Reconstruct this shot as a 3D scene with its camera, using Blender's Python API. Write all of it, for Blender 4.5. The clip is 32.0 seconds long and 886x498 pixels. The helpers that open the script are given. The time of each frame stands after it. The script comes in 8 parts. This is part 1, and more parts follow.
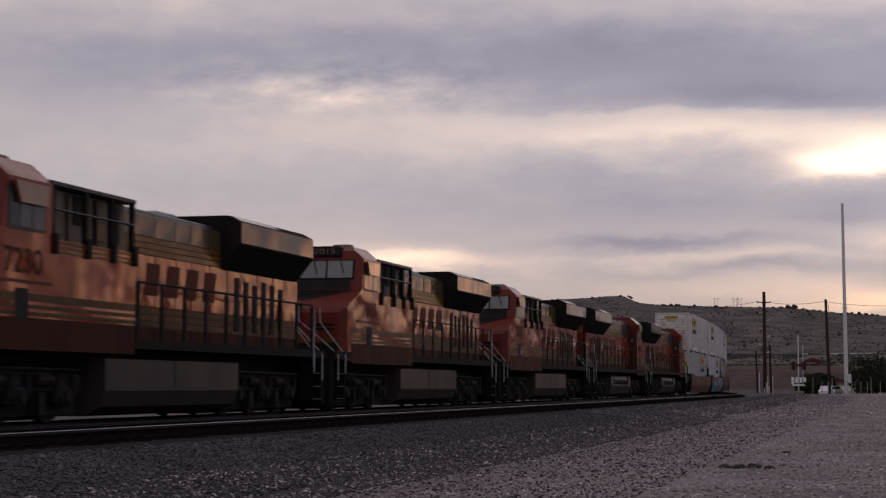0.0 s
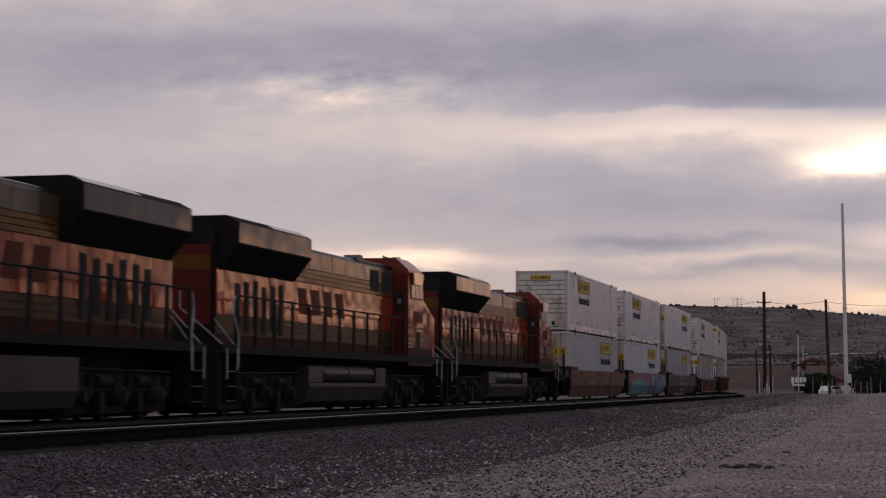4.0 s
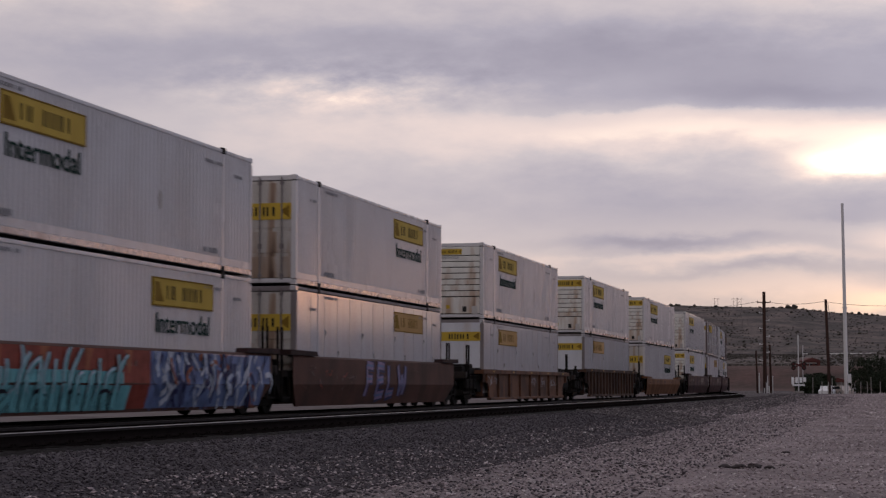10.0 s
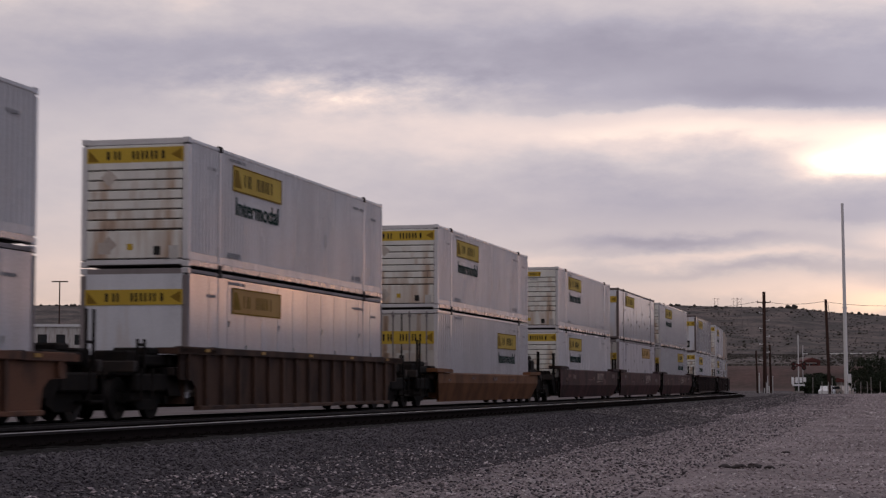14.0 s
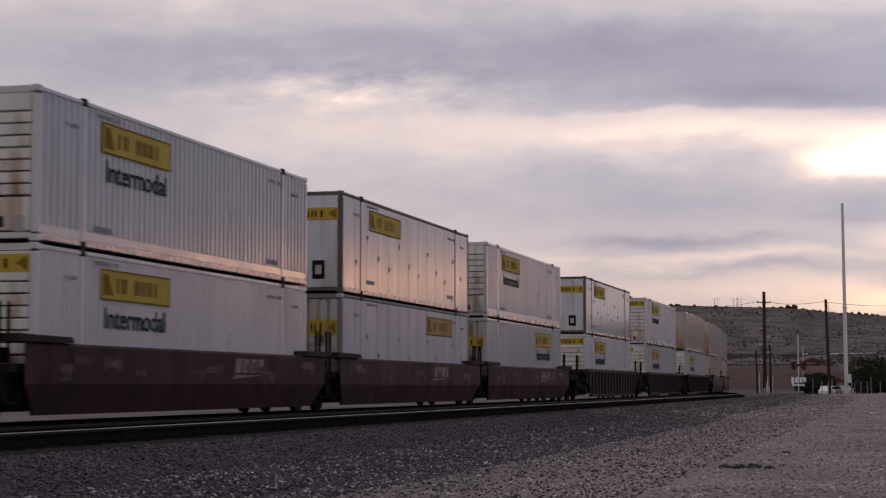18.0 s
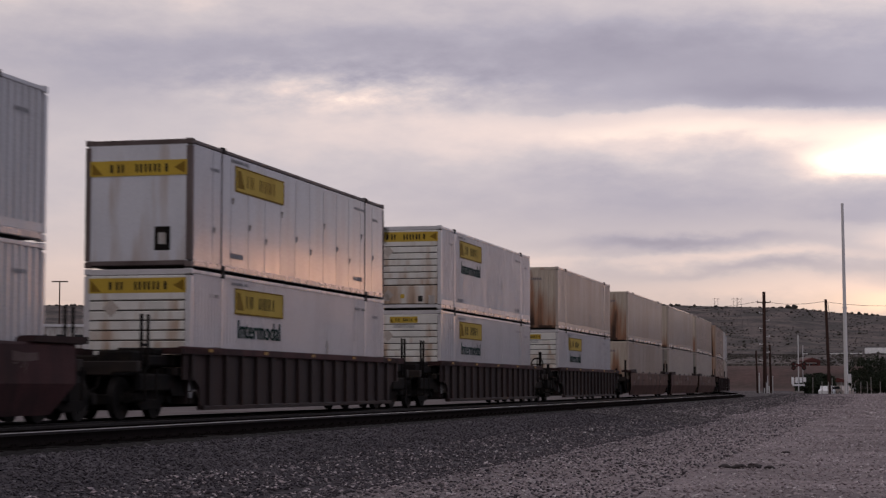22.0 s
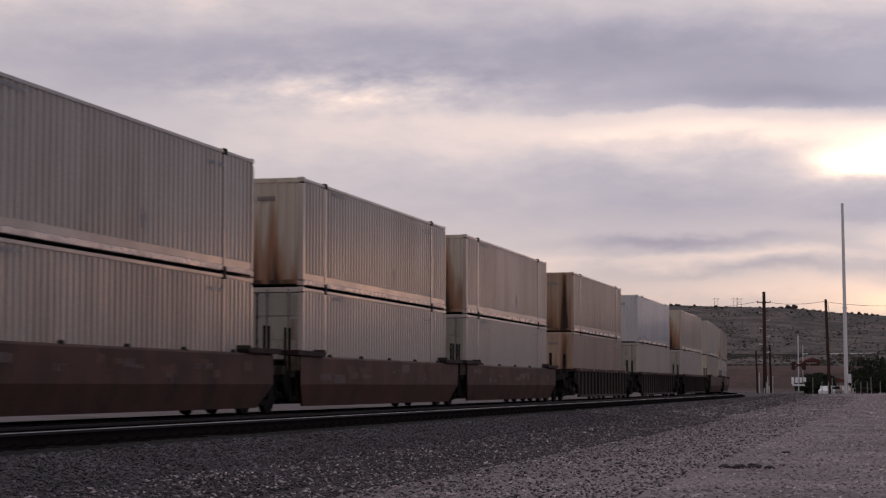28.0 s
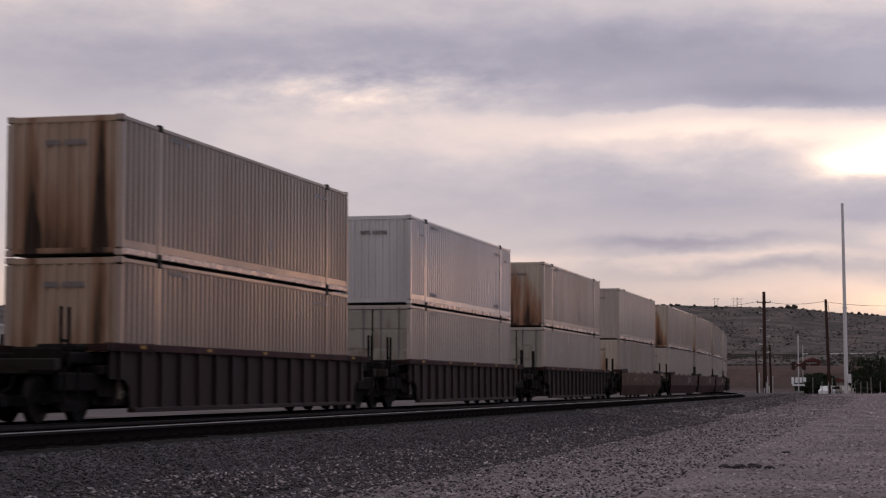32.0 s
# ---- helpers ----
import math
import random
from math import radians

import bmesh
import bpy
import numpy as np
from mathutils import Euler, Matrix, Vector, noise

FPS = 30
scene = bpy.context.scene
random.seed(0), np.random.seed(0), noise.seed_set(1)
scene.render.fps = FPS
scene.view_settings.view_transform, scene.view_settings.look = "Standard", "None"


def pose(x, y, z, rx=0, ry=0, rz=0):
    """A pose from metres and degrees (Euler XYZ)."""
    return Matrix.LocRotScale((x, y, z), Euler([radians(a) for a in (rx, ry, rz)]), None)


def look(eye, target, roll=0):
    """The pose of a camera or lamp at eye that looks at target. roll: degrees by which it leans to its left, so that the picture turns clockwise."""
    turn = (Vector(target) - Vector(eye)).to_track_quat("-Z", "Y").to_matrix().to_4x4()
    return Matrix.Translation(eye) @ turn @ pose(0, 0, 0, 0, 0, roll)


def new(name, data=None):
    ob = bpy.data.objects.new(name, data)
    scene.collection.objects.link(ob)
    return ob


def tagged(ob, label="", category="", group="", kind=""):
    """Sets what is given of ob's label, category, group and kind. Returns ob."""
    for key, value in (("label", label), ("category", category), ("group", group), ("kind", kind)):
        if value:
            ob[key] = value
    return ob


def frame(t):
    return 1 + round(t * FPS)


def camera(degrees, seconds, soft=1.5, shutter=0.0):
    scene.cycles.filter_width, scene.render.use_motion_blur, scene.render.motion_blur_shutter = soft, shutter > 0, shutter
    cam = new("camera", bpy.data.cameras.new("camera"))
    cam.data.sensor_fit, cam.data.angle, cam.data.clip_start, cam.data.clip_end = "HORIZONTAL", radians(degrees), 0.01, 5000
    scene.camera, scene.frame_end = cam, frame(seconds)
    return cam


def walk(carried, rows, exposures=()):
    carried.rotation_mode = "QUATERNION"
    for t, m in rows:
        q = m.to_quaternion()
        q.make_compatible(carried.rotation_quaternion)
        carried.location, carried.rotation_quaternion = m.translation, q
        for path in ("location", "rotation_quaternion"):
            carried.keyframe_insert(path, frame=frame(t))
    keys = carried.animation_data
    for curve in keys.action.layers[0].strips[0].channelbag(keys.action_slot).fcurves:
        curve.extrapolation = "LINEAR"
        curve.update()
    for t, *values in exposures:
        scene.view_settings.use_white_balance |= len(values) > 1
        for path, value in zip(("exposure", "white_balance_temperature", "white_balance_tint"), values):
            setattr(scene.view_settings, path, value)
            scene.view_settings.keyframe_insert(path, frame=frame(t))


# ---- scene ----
EYE_Z = 1.30           # the tripod, over the gravel at its foot
RAIL = 0.66            # top of the nearer rails
RAIL_T = 0.58          # top of the rails under the train
TURN = radians(13.693)  # heading of the straight track, from north to east
OFF = 16.633           # from the camera to the middle of the train's track
BEND = 135.4           # where the straight ends
RADIUS = 889.5
OFF2 = 12.48           # middle of the nearer, empty track

cam = camera(26.8, 32.0, soft=1.3, shutter=0.4)
walk(cam, [(0.0, pose(0, 0, EYE_Z, 94.21, 0, 0)), (32.0, pose(0, 0, EYE_Z, 94.21, 0, 0))],
     exposures=[(0.0, 0.02), (3.0, 0.02), (6.5, 0.17), (10.0, 0.26), (14.0, 0.3), (32.0, 0.3)])


def along(s, off=OFF):
    """Place and heading of a track's middle, s metres from the point nearest to the camera."""
    sa, ca = math.sin(TURN), math.cos(TURN)
    u = min(s, BEND)
    x, y, h = -off * ca + u * sa, off * sa + u * ca, TURN
    if s > BEND:
        r = RADIUS - OFF + off
        h = TURN - (s - BEND) / RADIUS
        x += r * (math.cos(h) - ca)
        y -= r * (math.sin(h) - sa)
    return x, y, h


def travelled(t):
    """Metres by which the train has gone at t seconds, counted from 16 s."""
    t -= 16.0
    return 13.608 * t + 0.00459 * t * t - 0.000029 * t ** 3


# ---- light ----
def sky_colour(nt, vec):
    """Colour of an evening cloud cover towards a direction: grey layers, lit from behind in the west."""
    N, Lk = nt.nodes, nt.links

    def math_node(op, a, b=None):
        n = N.new("ShaderNodeMath")
        n.operation = op
        for i, v in enumerate((a, b)):
            if v is None:
                continue
            if isinstance(v, (int, float)):
                n.inputs[i].default_value = v
            else:
                Lk.new(v, n.inputs[i])
        return n.outputs[0]

    sep = N.new("ShaderNodeSeparateXYZ")
    Lk.new(vec, sep.inputs[0])
    az = math_node("MULTIPLY", math_node("ARCTAN2", sep.outputs[0], sep.outputs[1]), 57.2958)
    el = math_node("MULTIPLY", math_node("ARCSINE", sep.outputs[2]), 57.2958)
    flat = N.new("ShaderNodeCombineXYZ")
    Lk.new(az, flat.inputs[0])
    Lk.new(el, flat.inputs[1])

    def cloud(scale, stretch, detail, rough, twist=0.0):
        m = N.new("ShaderNodeMapping")
        m.inputs["Scale"].default_value = (1 / stretch, 1, 1)
        m.inputs["Rotation"].default_value = (0, 0, twist)
        Lk.new(flat.outputs[0], m.inputs[0])
        n = N.new("ShaderNodeTexNoise")
        n.inputs["Scale"].default_value = scale
        n.inputs["Detail"].default_value = detail
        n.inputs["Roughness"].default_value = rough
        Lk.new(m.outputs[0], n.inputs["Vector"])
        return math_node("SUBTRACT", n.outputs[0], 0.5)

    soft = cloud(0.35, 3.0, 3.0, 0.5)
    wisp = cloud(0.8, 2.6, 7.0, 0.6, 0.2)
    az2 = math_node("ADD", az, math_node("MULTIPLY", soft, 5.0))
    el2 = math_node("ADD", el, math_node("ADD", math_node("MULTIPLY", soft, 1.2), math_node("MULTIPLY", wisp, 1.1)))
    place = N.new("ShaderNodeCombineXYZ")
    Lk.new(az2, place.inputs[0])
    Lk.new(el2, place.inputs[1])
    total = math_node("ADD", 0.42, math_node("MULTIPLY", wisp, 0.24))
    # azimuth, elevation, half widths in degrees, gain: the layers as they lie over the western hills
    for a0, e0, wa, we, gain in SKY_LAYERS:
        sub = N.new("ShaderNodeVectorMath")
        sub.operation = "SUBTRACT"
        Lk.new(place.outputs[0], sub.inputs[0])
        sub.inputs[1].default_value = (a0, e0, 0)
        mul = N.new("ShaderNodeVectorMath")
        mul.operation = "MULTIPLY"
        Lk.new(sub.outputs[0], mul.inputs[0])
        mul.inputs[1].default_value = (1 / wa, 1 / we, 0)
        dot = N.new("ShaderNodeVectorMath")
        dot.operation = "DOT_PRODUCT"
        Lk.new(mul.outputs[0], dot.inputs[0])
        Lk.new(mul.outputs[0], dot.inputs[1])
        g = math_node("POWER", 2.71828, math_node("MULTIPLY", dot.outputs["Value"], -1.0))
        total = math_node("ADD", total, math_node("MULTIPLY", g, gain))
    # torn edge under the dark layer
    edge = math_node("POWER", 2.71828, math_node("MULTIPLY", math_node("ADD",
                     math_node("POWER", math_node("MULTIPLY", math_node("ADD", az, 3.0), 1 / 5.5), 2.0),
                     math_node("POWER", math_node("MULTIPLY", math_node("ADD", el, -9.2), 1 / 0.9), 2.0)), -1.0))
    total = math_node("ADD", total, math_node("MULTIPLY", edge, math_node("MULTIPLY", cloud(1.1, 2.6, 5.0, 0.6, -0.45), 1.25)))
    # crisp undersides of two cloud sheets: azimuth, elevation, half widths, depth
    ragged = math_node("ADD", el, math_node("ADD", math_node("MULTIPLY", cloud(2.2, 2.0, 5.0, 0.6), 0.5), math_node("MULTIPLY", soft, 0.9)))
    for a0, e0, wa, we, gain in ((8.5, 8.42, 6.5, 0.9, -0.17), (5.5, 3.95, 2.6, 0.5, -0.10), (12.0, 4.9, 2.0, 0.4, -0.08)):
        step = N.new("ShaderNodeMapRange")
        step.interpolation_type = "SMOOTHSTEP"
        step.inputs["From Min"].default_value, step.inputs["From Max"].default_value = e0 - 0.10, e0 + 0.10
        Lk.new(ragged, step.inputs["Value"])
        far = math_node("ADD", math_node("POWER", math_node("MULTIPLY", math_node("SUBTRACT", az, a0), 1 / wa), 2.0), math_node("POWER", math_node("MULTIPLY", math_node("SUBTRACT", el, e0), 1 / we), 2.0))
        fade = math_node("POWER", 2.71828, math_node("MULTIPLY", far, -1.0))
        total = math_node("ADD", total, math_node("MULTIPLY", math_node("MULTIPLY", step.outputs[0], fade), gain))
    ramp = N.new("ShaderNodeValToRGB")
    e = ramp.color_ramp.elements
    e[0].position, e[0].color = 0.0, (0.205, 0.19, 0.24, 1)
    e[1].position, e[1].color = 1.0, (1.09, 0.92, 0.75, 1)
    for p, c in ((0.22, (0.290, 0.269, 0.316)), (0.42, (0.408, 0.364, 0.380)), (0.60, (0.56, 0.46, 0.435)), (0.80, (0.84, 0.67, 0.56))):
        k = e.new(p)
        k.color = (*c, 1)
    Lk.new(total, ramp.inputs[0])
    # the gap under the clouds in the west, where the sun goes down
    glow = math_node("POWER", 2.71828, math_node("MULTIPLY", math_node("ADD",
                     math_node("POWER", math_node("MULTIPLY", math_node("ADD", az, -34.0), 1 / 7.0), 2.0),
                     math_node("POWER", math_node("MULTIPLY", math_node("ADD", el2, -3.25), 1 / 0.75), 2.0)), -1.0))
    torn = N.new("ShaderNodeMapRange")
    torn.inputs["From Min"].default_value, torn.inputs["From Max"].default_value = -0.12, 0.12
    Lk.new(cloud(0.7, 1.3, 3.0, 0.5), torn.inputs["Value"])
    glow = math_node("MULTIPLY", glow, torn.outputs[0])
    # thick air near the horizon reddens the light
    low = N.new("ShaderNodeMix")
    low.data_type, low.blend_type = "RGBA", "MULTIPLY"
    low.inputs[7].default_value = (1.0, 0.84, 0.68, 1)
    Lk.new(math_node("POWER", 2.71828, math_node("MULTIPLY", math_node("POWER", math_node("MULTIPLY", el, 1 / 3.6), 2.0), -1.0)), low.inputs[0])
    Lk.new(ramp.outputs[0], low.inputs[6])
    mix = N.new("ShaderNodeMix")
    mix.data_type = "RGBA"
    mix.blend_type = "ADD"
    mix.inputs[7].default_value = (4.8, 1.95, 0.74, 1)
    Lk.new(glow, mix.inputs[0])
    Lk.new(low.outputs[2], mix.inputs[6])
    # a thin orange seam over the ridge to the right of the crossing
    seam = math_node("POWER", 2.71828, math_node("MULTIPLY", math_node("ADD",
                     math_node("POWER", math_node("MULTIPLY", math_node("SUBTRACT", az, 15.0), 1 / 3.2), 2.0),
                     math_node("POWER", math_node("MULTIPLY", math_node("SUBTRACT", el2, 2.45), 1 / 0.38), 2.0)), -1.0))
    mix_b = N.new("ShaderNodeMix")
    mix_b.data_type, mix_b.blend_type = "RGBA", "ADD"
    mix_b.inputs[7].default_value = (0.55, 0.30, 0.10, 1)
    Lk.new(seam, mix_b.inputs[0])
    Lk.new(mix.outputs[2], mix_b.inputs[6])
    mix = mix_b
    # the cover is thin in the west and thick, hence dark, in the east
    west = math_node("MULTIPLY", math_node("ADD", math_node("COSINE", math_node("MULTIPLY", math_node("ADD", az, -15.0), 0.0174533)), 1.0), 0.5)
    shade = math_node("ADD", 0.42, math_node("MULTIPLY", math_node("POWER", west, 2.0), 0.58))
    # thinner cover again in the south
    south = math_node("MAXIMUM", math_node("COSINE", math_node("MULTIPLY", math_node("ADD", az, 165.0), 0.0174533)), 0.0)
    shade = math_node("ADD", shade, math_node("MULTIPLY", math_node("POWER", south, 1.5), 0.56))
    fin = N.new("ShaderNodeMix")
    fin.data_type, fin.blend_type = "RGBA", "MULTIPLY"
    fin.inputs[0].default_value = 1.0
    Lk.new(mix.outputs[2], fin.inputs[6])
    Lk.new(shade, fin.inputs[7])
    # away from the sunset the cover is a colder grey
    cold = N.new("ShaderNodeMix")
    cold.data_type, cold.blend_type = "RGBA", "MULTIPLY"
    cold.inputs[7].default_value = (0.80, 0.93, 1.18, 1)
    east = math_node("MAXIMUM", math_node("COSINE", math_node("MULTIPLY", math_node("SUBTRACT", az, 100.0), 0.0174533)), 0.0)
    Lk.new(east, cold.inputs[0])
    Lk.new(fin.outputs[2], cold.inputs[6])
    return cold.outputs[2]


SKY_LAYERS = (
    (1.0, 10.2, 12.0, 1.25, -0.26), (10.0, 9.9, 8.0, 1.0, -0.11), (12.2, 11.9, 3.0, 0.8, 0.16), (10.0, 8.85, 6.5, 0.42, -0.12), (-11.0, 9.4, 4.5, 1.3, -0.12),
    (-11.0, 12.4, 4.5, 0.8, 0.20), (-4.5, 8.95, 3.4, 0.40, 0.16), (0.0, 8.0, 7.5, 1.0, 0.14),
    (9.5, 7.75, 6.0, 0.62, 0.27), (12.9, 6.8, 1.7, 0.45, 0.66), (14.3, 7.1, 2.4, 0.9, 0.40), (13.8, 4.5, 1.8, 0.5, 0.25), (-1.0, 5.6, 9.0, 1.0, -0.05),
    (5.0, 6.35, 5.0, 0.55, -0.08), (6.0, 5.4, 4.5, 0.8, -0.13), (6.2, 4.30, 2.8, 0.20, -0.22), (-1.0, 3.95, 3.2, 0.34, 0.42), (12.2, 5.3, 2.4, 0.7, -0.10),
    (34.0, 6.5, 14.0, 7.0, -0.36), (9.0, 3.85, 3.6, 0.17, 0.17), (8.5, 3.42, 2.8, 0.15, -0.12), (11.0, 2.95, 4.0, 0.35, 0.20), (13.0, 2.1, 4.0, 0.6, 0.10), (-9.0, 3.0, 8.0, 1.4, 0.12),
)

world = bpy.data.worlds.new("evening")
world.use_nodes = True
scene.world = world
wt = world.node_tree
wt.nodes.clear()
w_out = wt.nodes.new("ShaderNodeOutputWorld")
w_bg = wt.nodes.new("ShaderNodeBackground")
w_co = wt.nodes.new("ShaderNodeTexCoord")
w_sky = wt.nodes.new("ShaderNodeTexSky")
w_sky.sky_type, w_sky.sun_disc = "NISHITA", False
w_sky.sun_elevation, w_sky.sun_rotation = radians(6.5), radians(14.0)
w_mix = wt.nodes.new("ShaderNodeMix")
w_mix.data_type = "RGBA"
w_mix.inputs[0].default_value = 0.93
w_dim = wt.nodes.new("ShaderNodeMix")
w_dim.data_type, w_dim.blend_type = "RGBA", "MULTIPLY"
w_dim.inputs[0].default_value = 1.0
w_dim.inputs[7].default_value = (0.10, 0.10, 0.10, 1)
wt.links.new(w_sky.outputs[0], w_dim.inputs[6])
wt.links.new(w_dim.outputs[2], w_mix.inputs[6])
wt.links.new(sky_colour(wt, w_co.outputs["Generated"]), w_mix.inputs[7])
wt.links.new(w_mix.outputs[2], w_bg.inputs[0])
wt.links.new(w_bg.outputs[0], w_out.inputs[0])
w_bg.inputs[1].default_value = 1.3

sun_data = bpy.data.lights.new("sun", "SUN")
sun_data.energy, sun_data.angle, sun_data.color = 0.6, radians(12), (1.0, 0.66, 0.42)
sun = new("sun", sun_data)
sun.matrix_world = look((0, 0, 0), (-math.sin(radians(14)), -math.cos(radians(14)), -math.tan(radians(6.5))))


# ---- materials ----
def material(name, colour, rough=0.7, metal=0.0, second=None, scale=3.0, fine=40.0, bump=0.2, streak=1.0, amount=0.5, spread=(0.4, 0.65), vary=0.0, fine_amount=0.25, depth=0.01, gloss=0.15):
    """A surface with two scales of variation; streak > 1 draws the stains out downwards."""
    m = bpy.data.materials.new(name)
    m.use_nodes = True
    nt = m.node_tree
    b = nt.nodes["Principled BSDF"]
    b.inputs["Roughness"].default_value, b.inputs["Metallic"].default_value = rough, metal
    b.inputs["Specular IOR Level"].default_value = gloss
    co = nt.nodes.new("ShaderNodeTexCoord")
    mp = nt.nodes.new("ShaderNodeMapping")
    mp.inputs["Scale"].default_value = (1, 1, 1 / streak)
    nt.links.new(co.outputs["Object"], mp.inputs[0])
    info = nt.nodes.new("ShaderNodeObjectInfo")
    sh = nt.nodes.new("ShaderNodeVectorMath")
    sh.operation = "SCALE"
    sh.inputs[0].default_value = (37.0, 11.0, 5.0)
    nt.links.new(info.outputs["Random"], sh.inputs["Scale"])
    nt.links.new(sh.outputs[0], mp.inputs["Location"])
    big = nt.nodes.new("ShaderNodeTexNoise")
    big.inputs["Scale"].default_value, big.inputs["Detail"].default_value = scale, 5
    nt.links.new(mp.outputs[0], big.inputs["Vector"])
    small = nt.nodes.new("ShaderNodeTexNoise")
    small.inputs["Scale"].default_value, small.inputs["Detail"].default_value = fine, 3
    nt.links.new(co.outputs["Object"], small.inputs["Vector"])
    rng = nt.nodes.new("ShaderNodeMapRange")
    rng.inputs["From Min"].default_value, rng.inputs["From Max"].default_value = spread
    rng.inputs["To Max"].default_value = amount
    nt.links.new(big.outputs[0], rng.inputs["Value"])
    mix = nt.nodes.new("ShaderNodeMix")
    mix.data_type = "RGBA"
    mix.inputs[6].default_value = (*colour, 1)
    mix.inputs[7].default_value = (*(second or [c * 0.6 for c in colour]), 1)
    nt.links.new(rng.outputs[0], mix.inputs[0])
    mul = nt.nodes.new("ShaderNodeMix")
    mul.data_type, mul.blend_type = "RGBA", "OVERLAY"
    mul.inputs[0].default_value = fine_amount
    nt.links.new(mix.outputs[2], mul.inputs[6])
    nt.links.new(small.outputs[0], mul.inputs[7])
    last = mul.outputs[2]
    if vary:
        hsv = nt.nodes.new("ShaderNodeHueSaturation")
        vr = nt.nodes.new("ShaderNodeMapRange")
        vr.inputs["To Min"].default_value, vr.inputs["To Max"].default_value = 1 - vary, 1 + vary
        nt.links.new(info.outputs["Random"], vr.inputs["Value"])
        nt.links.new(vr.outputs[0], hsv.inputs["Value"])
        nt.links.new(last, hsv.inputs["Color"])
        last = hsv.outputs[0]
    nt.links.new(last, b.inputs["Base Color"])
    rr = nt.nodes.new("ShaderNodeMapRange")
    rr.inputs["To Min"].default_value, rr.inputs["To Max"].default_value = max(rough - 0.12, 0.02), min(rough + 0.12, 1)
    nt.links.new(big.outputs[0], rr.inputs["Value"])
    nt.links.new(rr.outputs[0], b.inputs["Roughness"])
    if bump:
        bp = nt.nodes.new("ShaderNodeBump")
        bp.inputs["Strength"].default_value, bp.inputs["Distance"].default_value = bump, depth
        nt.links.new(small.outputs[0], bp.inputs["Height"])
        nt.links.new(bp.outputs[0], b.inputs["Normal"])
    return m


def wavy_paint(name, colour, rough, second, wave=0.03, wscale=0.9, amount=0.35, scale=1.5, streak=4.0, gloss=0.4, tall=1.0, detail=1.5):
    """Gloss paint on thin sheet metal that is not quite flat, so that reflections break up."""
    m = material(name, colour, rough, 0.0, second, scale=scale, fine=30, bump=0.0, streak=streak, amount=amount)
    nt = m.node_tree
    b = nt.nodes["Principled BSDF"]
    co = nt.nodes.new("ShaderNodeTexCoord")
    n = nt.nodes.new("ShaderNodeTexNoise")
    n.inputs["Scale"].default_value, n.inputs["Detail"].default_value = wscale, detail
    mp = nt.nodes.new("ShaderNodeMapping")
    mp.inputs["Scale"].default_value = (1, 1, 1 / tall)
    nt.links.new(co.outputs["Object"], mp.inputs[0])
    nt.links.new(mp.outputs[0], n.inputs["Vector"])
    bp = nt.nodes.new("ShaderNodeBump")
    bp.inputs["Strength"].default_value, bp.inputs["Distance"].default_value = 1.0, wave
    nt.links.new(n.outputs[0], bp.inputs["Height"])
    nt.links.new(bp.outputs[0], b.inputs["Normal"])
    b.inputs["Specular IOR Level"].default_value = gloss
    if gloss < 0.1:
        b.inputs["IOR"].default_value = 1.42
    return m


WHITE = wavy_paint("white_container_paint", (0.575, 0.56, 0.57), 0.26, (0.39, 0.36, 0.35), wave=0.010, wscale=1.4, amount=0.4, scale=0.9, gloss=0.3, tall=3.0)
WHITE_RIBBED = wavy_paint("white_ribbed_container_paint", (0.53, 0.508, 0.515), 0.15, (0.37, 0.345, 0.335), wave=0.016, wscale=1.6, amount=0.4, scale=0.9, gloss=0.7, tall=3.0)
WHITE_GLOSS = wavy_paint("white_panel_gloss", (0.50, 0.49, 0.51), 0.12, (0.38, 0.355, 0.35), wave=0.012, wscale=0.9, amount=0.45, gloss=0.25, tall=1.6)
WHITE_MATTE = wavy_paint("white_panel_matt", (0.48, 0.468, 0.495), 0.3, (0.36, 0.34, 0.345), wave=0.012, wscale=0.9, amount=0.45, gloss=0.05, tall=1.6)
TAN = wavy_paint("tan_container_paint", (0.425, 0.36, 0.315), 0.20, (0.30, 0.232, 0.19), wave=0.012, wscale=1.6, amount=0.55, scale=0.7, gloss=0.4, tall=3.0)
TAN_OLD = wavy_paint("darkened_tan_container_paint", (0.37, 0.288, 0.24), 0.22, (0.25, 0.182, 0.145), wave=0.012, wscale=1.6, amount=0.55, scale=0.7, gloss=0.35, tall=3.0)
SILVER = wavy_paint("silver_container_paint", (0.455, 0.40, 0.357), 0.22, (0.33, 0.275, 0.24), wave=0.012, wscale=1.6, amount=0.4, scale=0.8, gloss=0.4, tall=3.0)


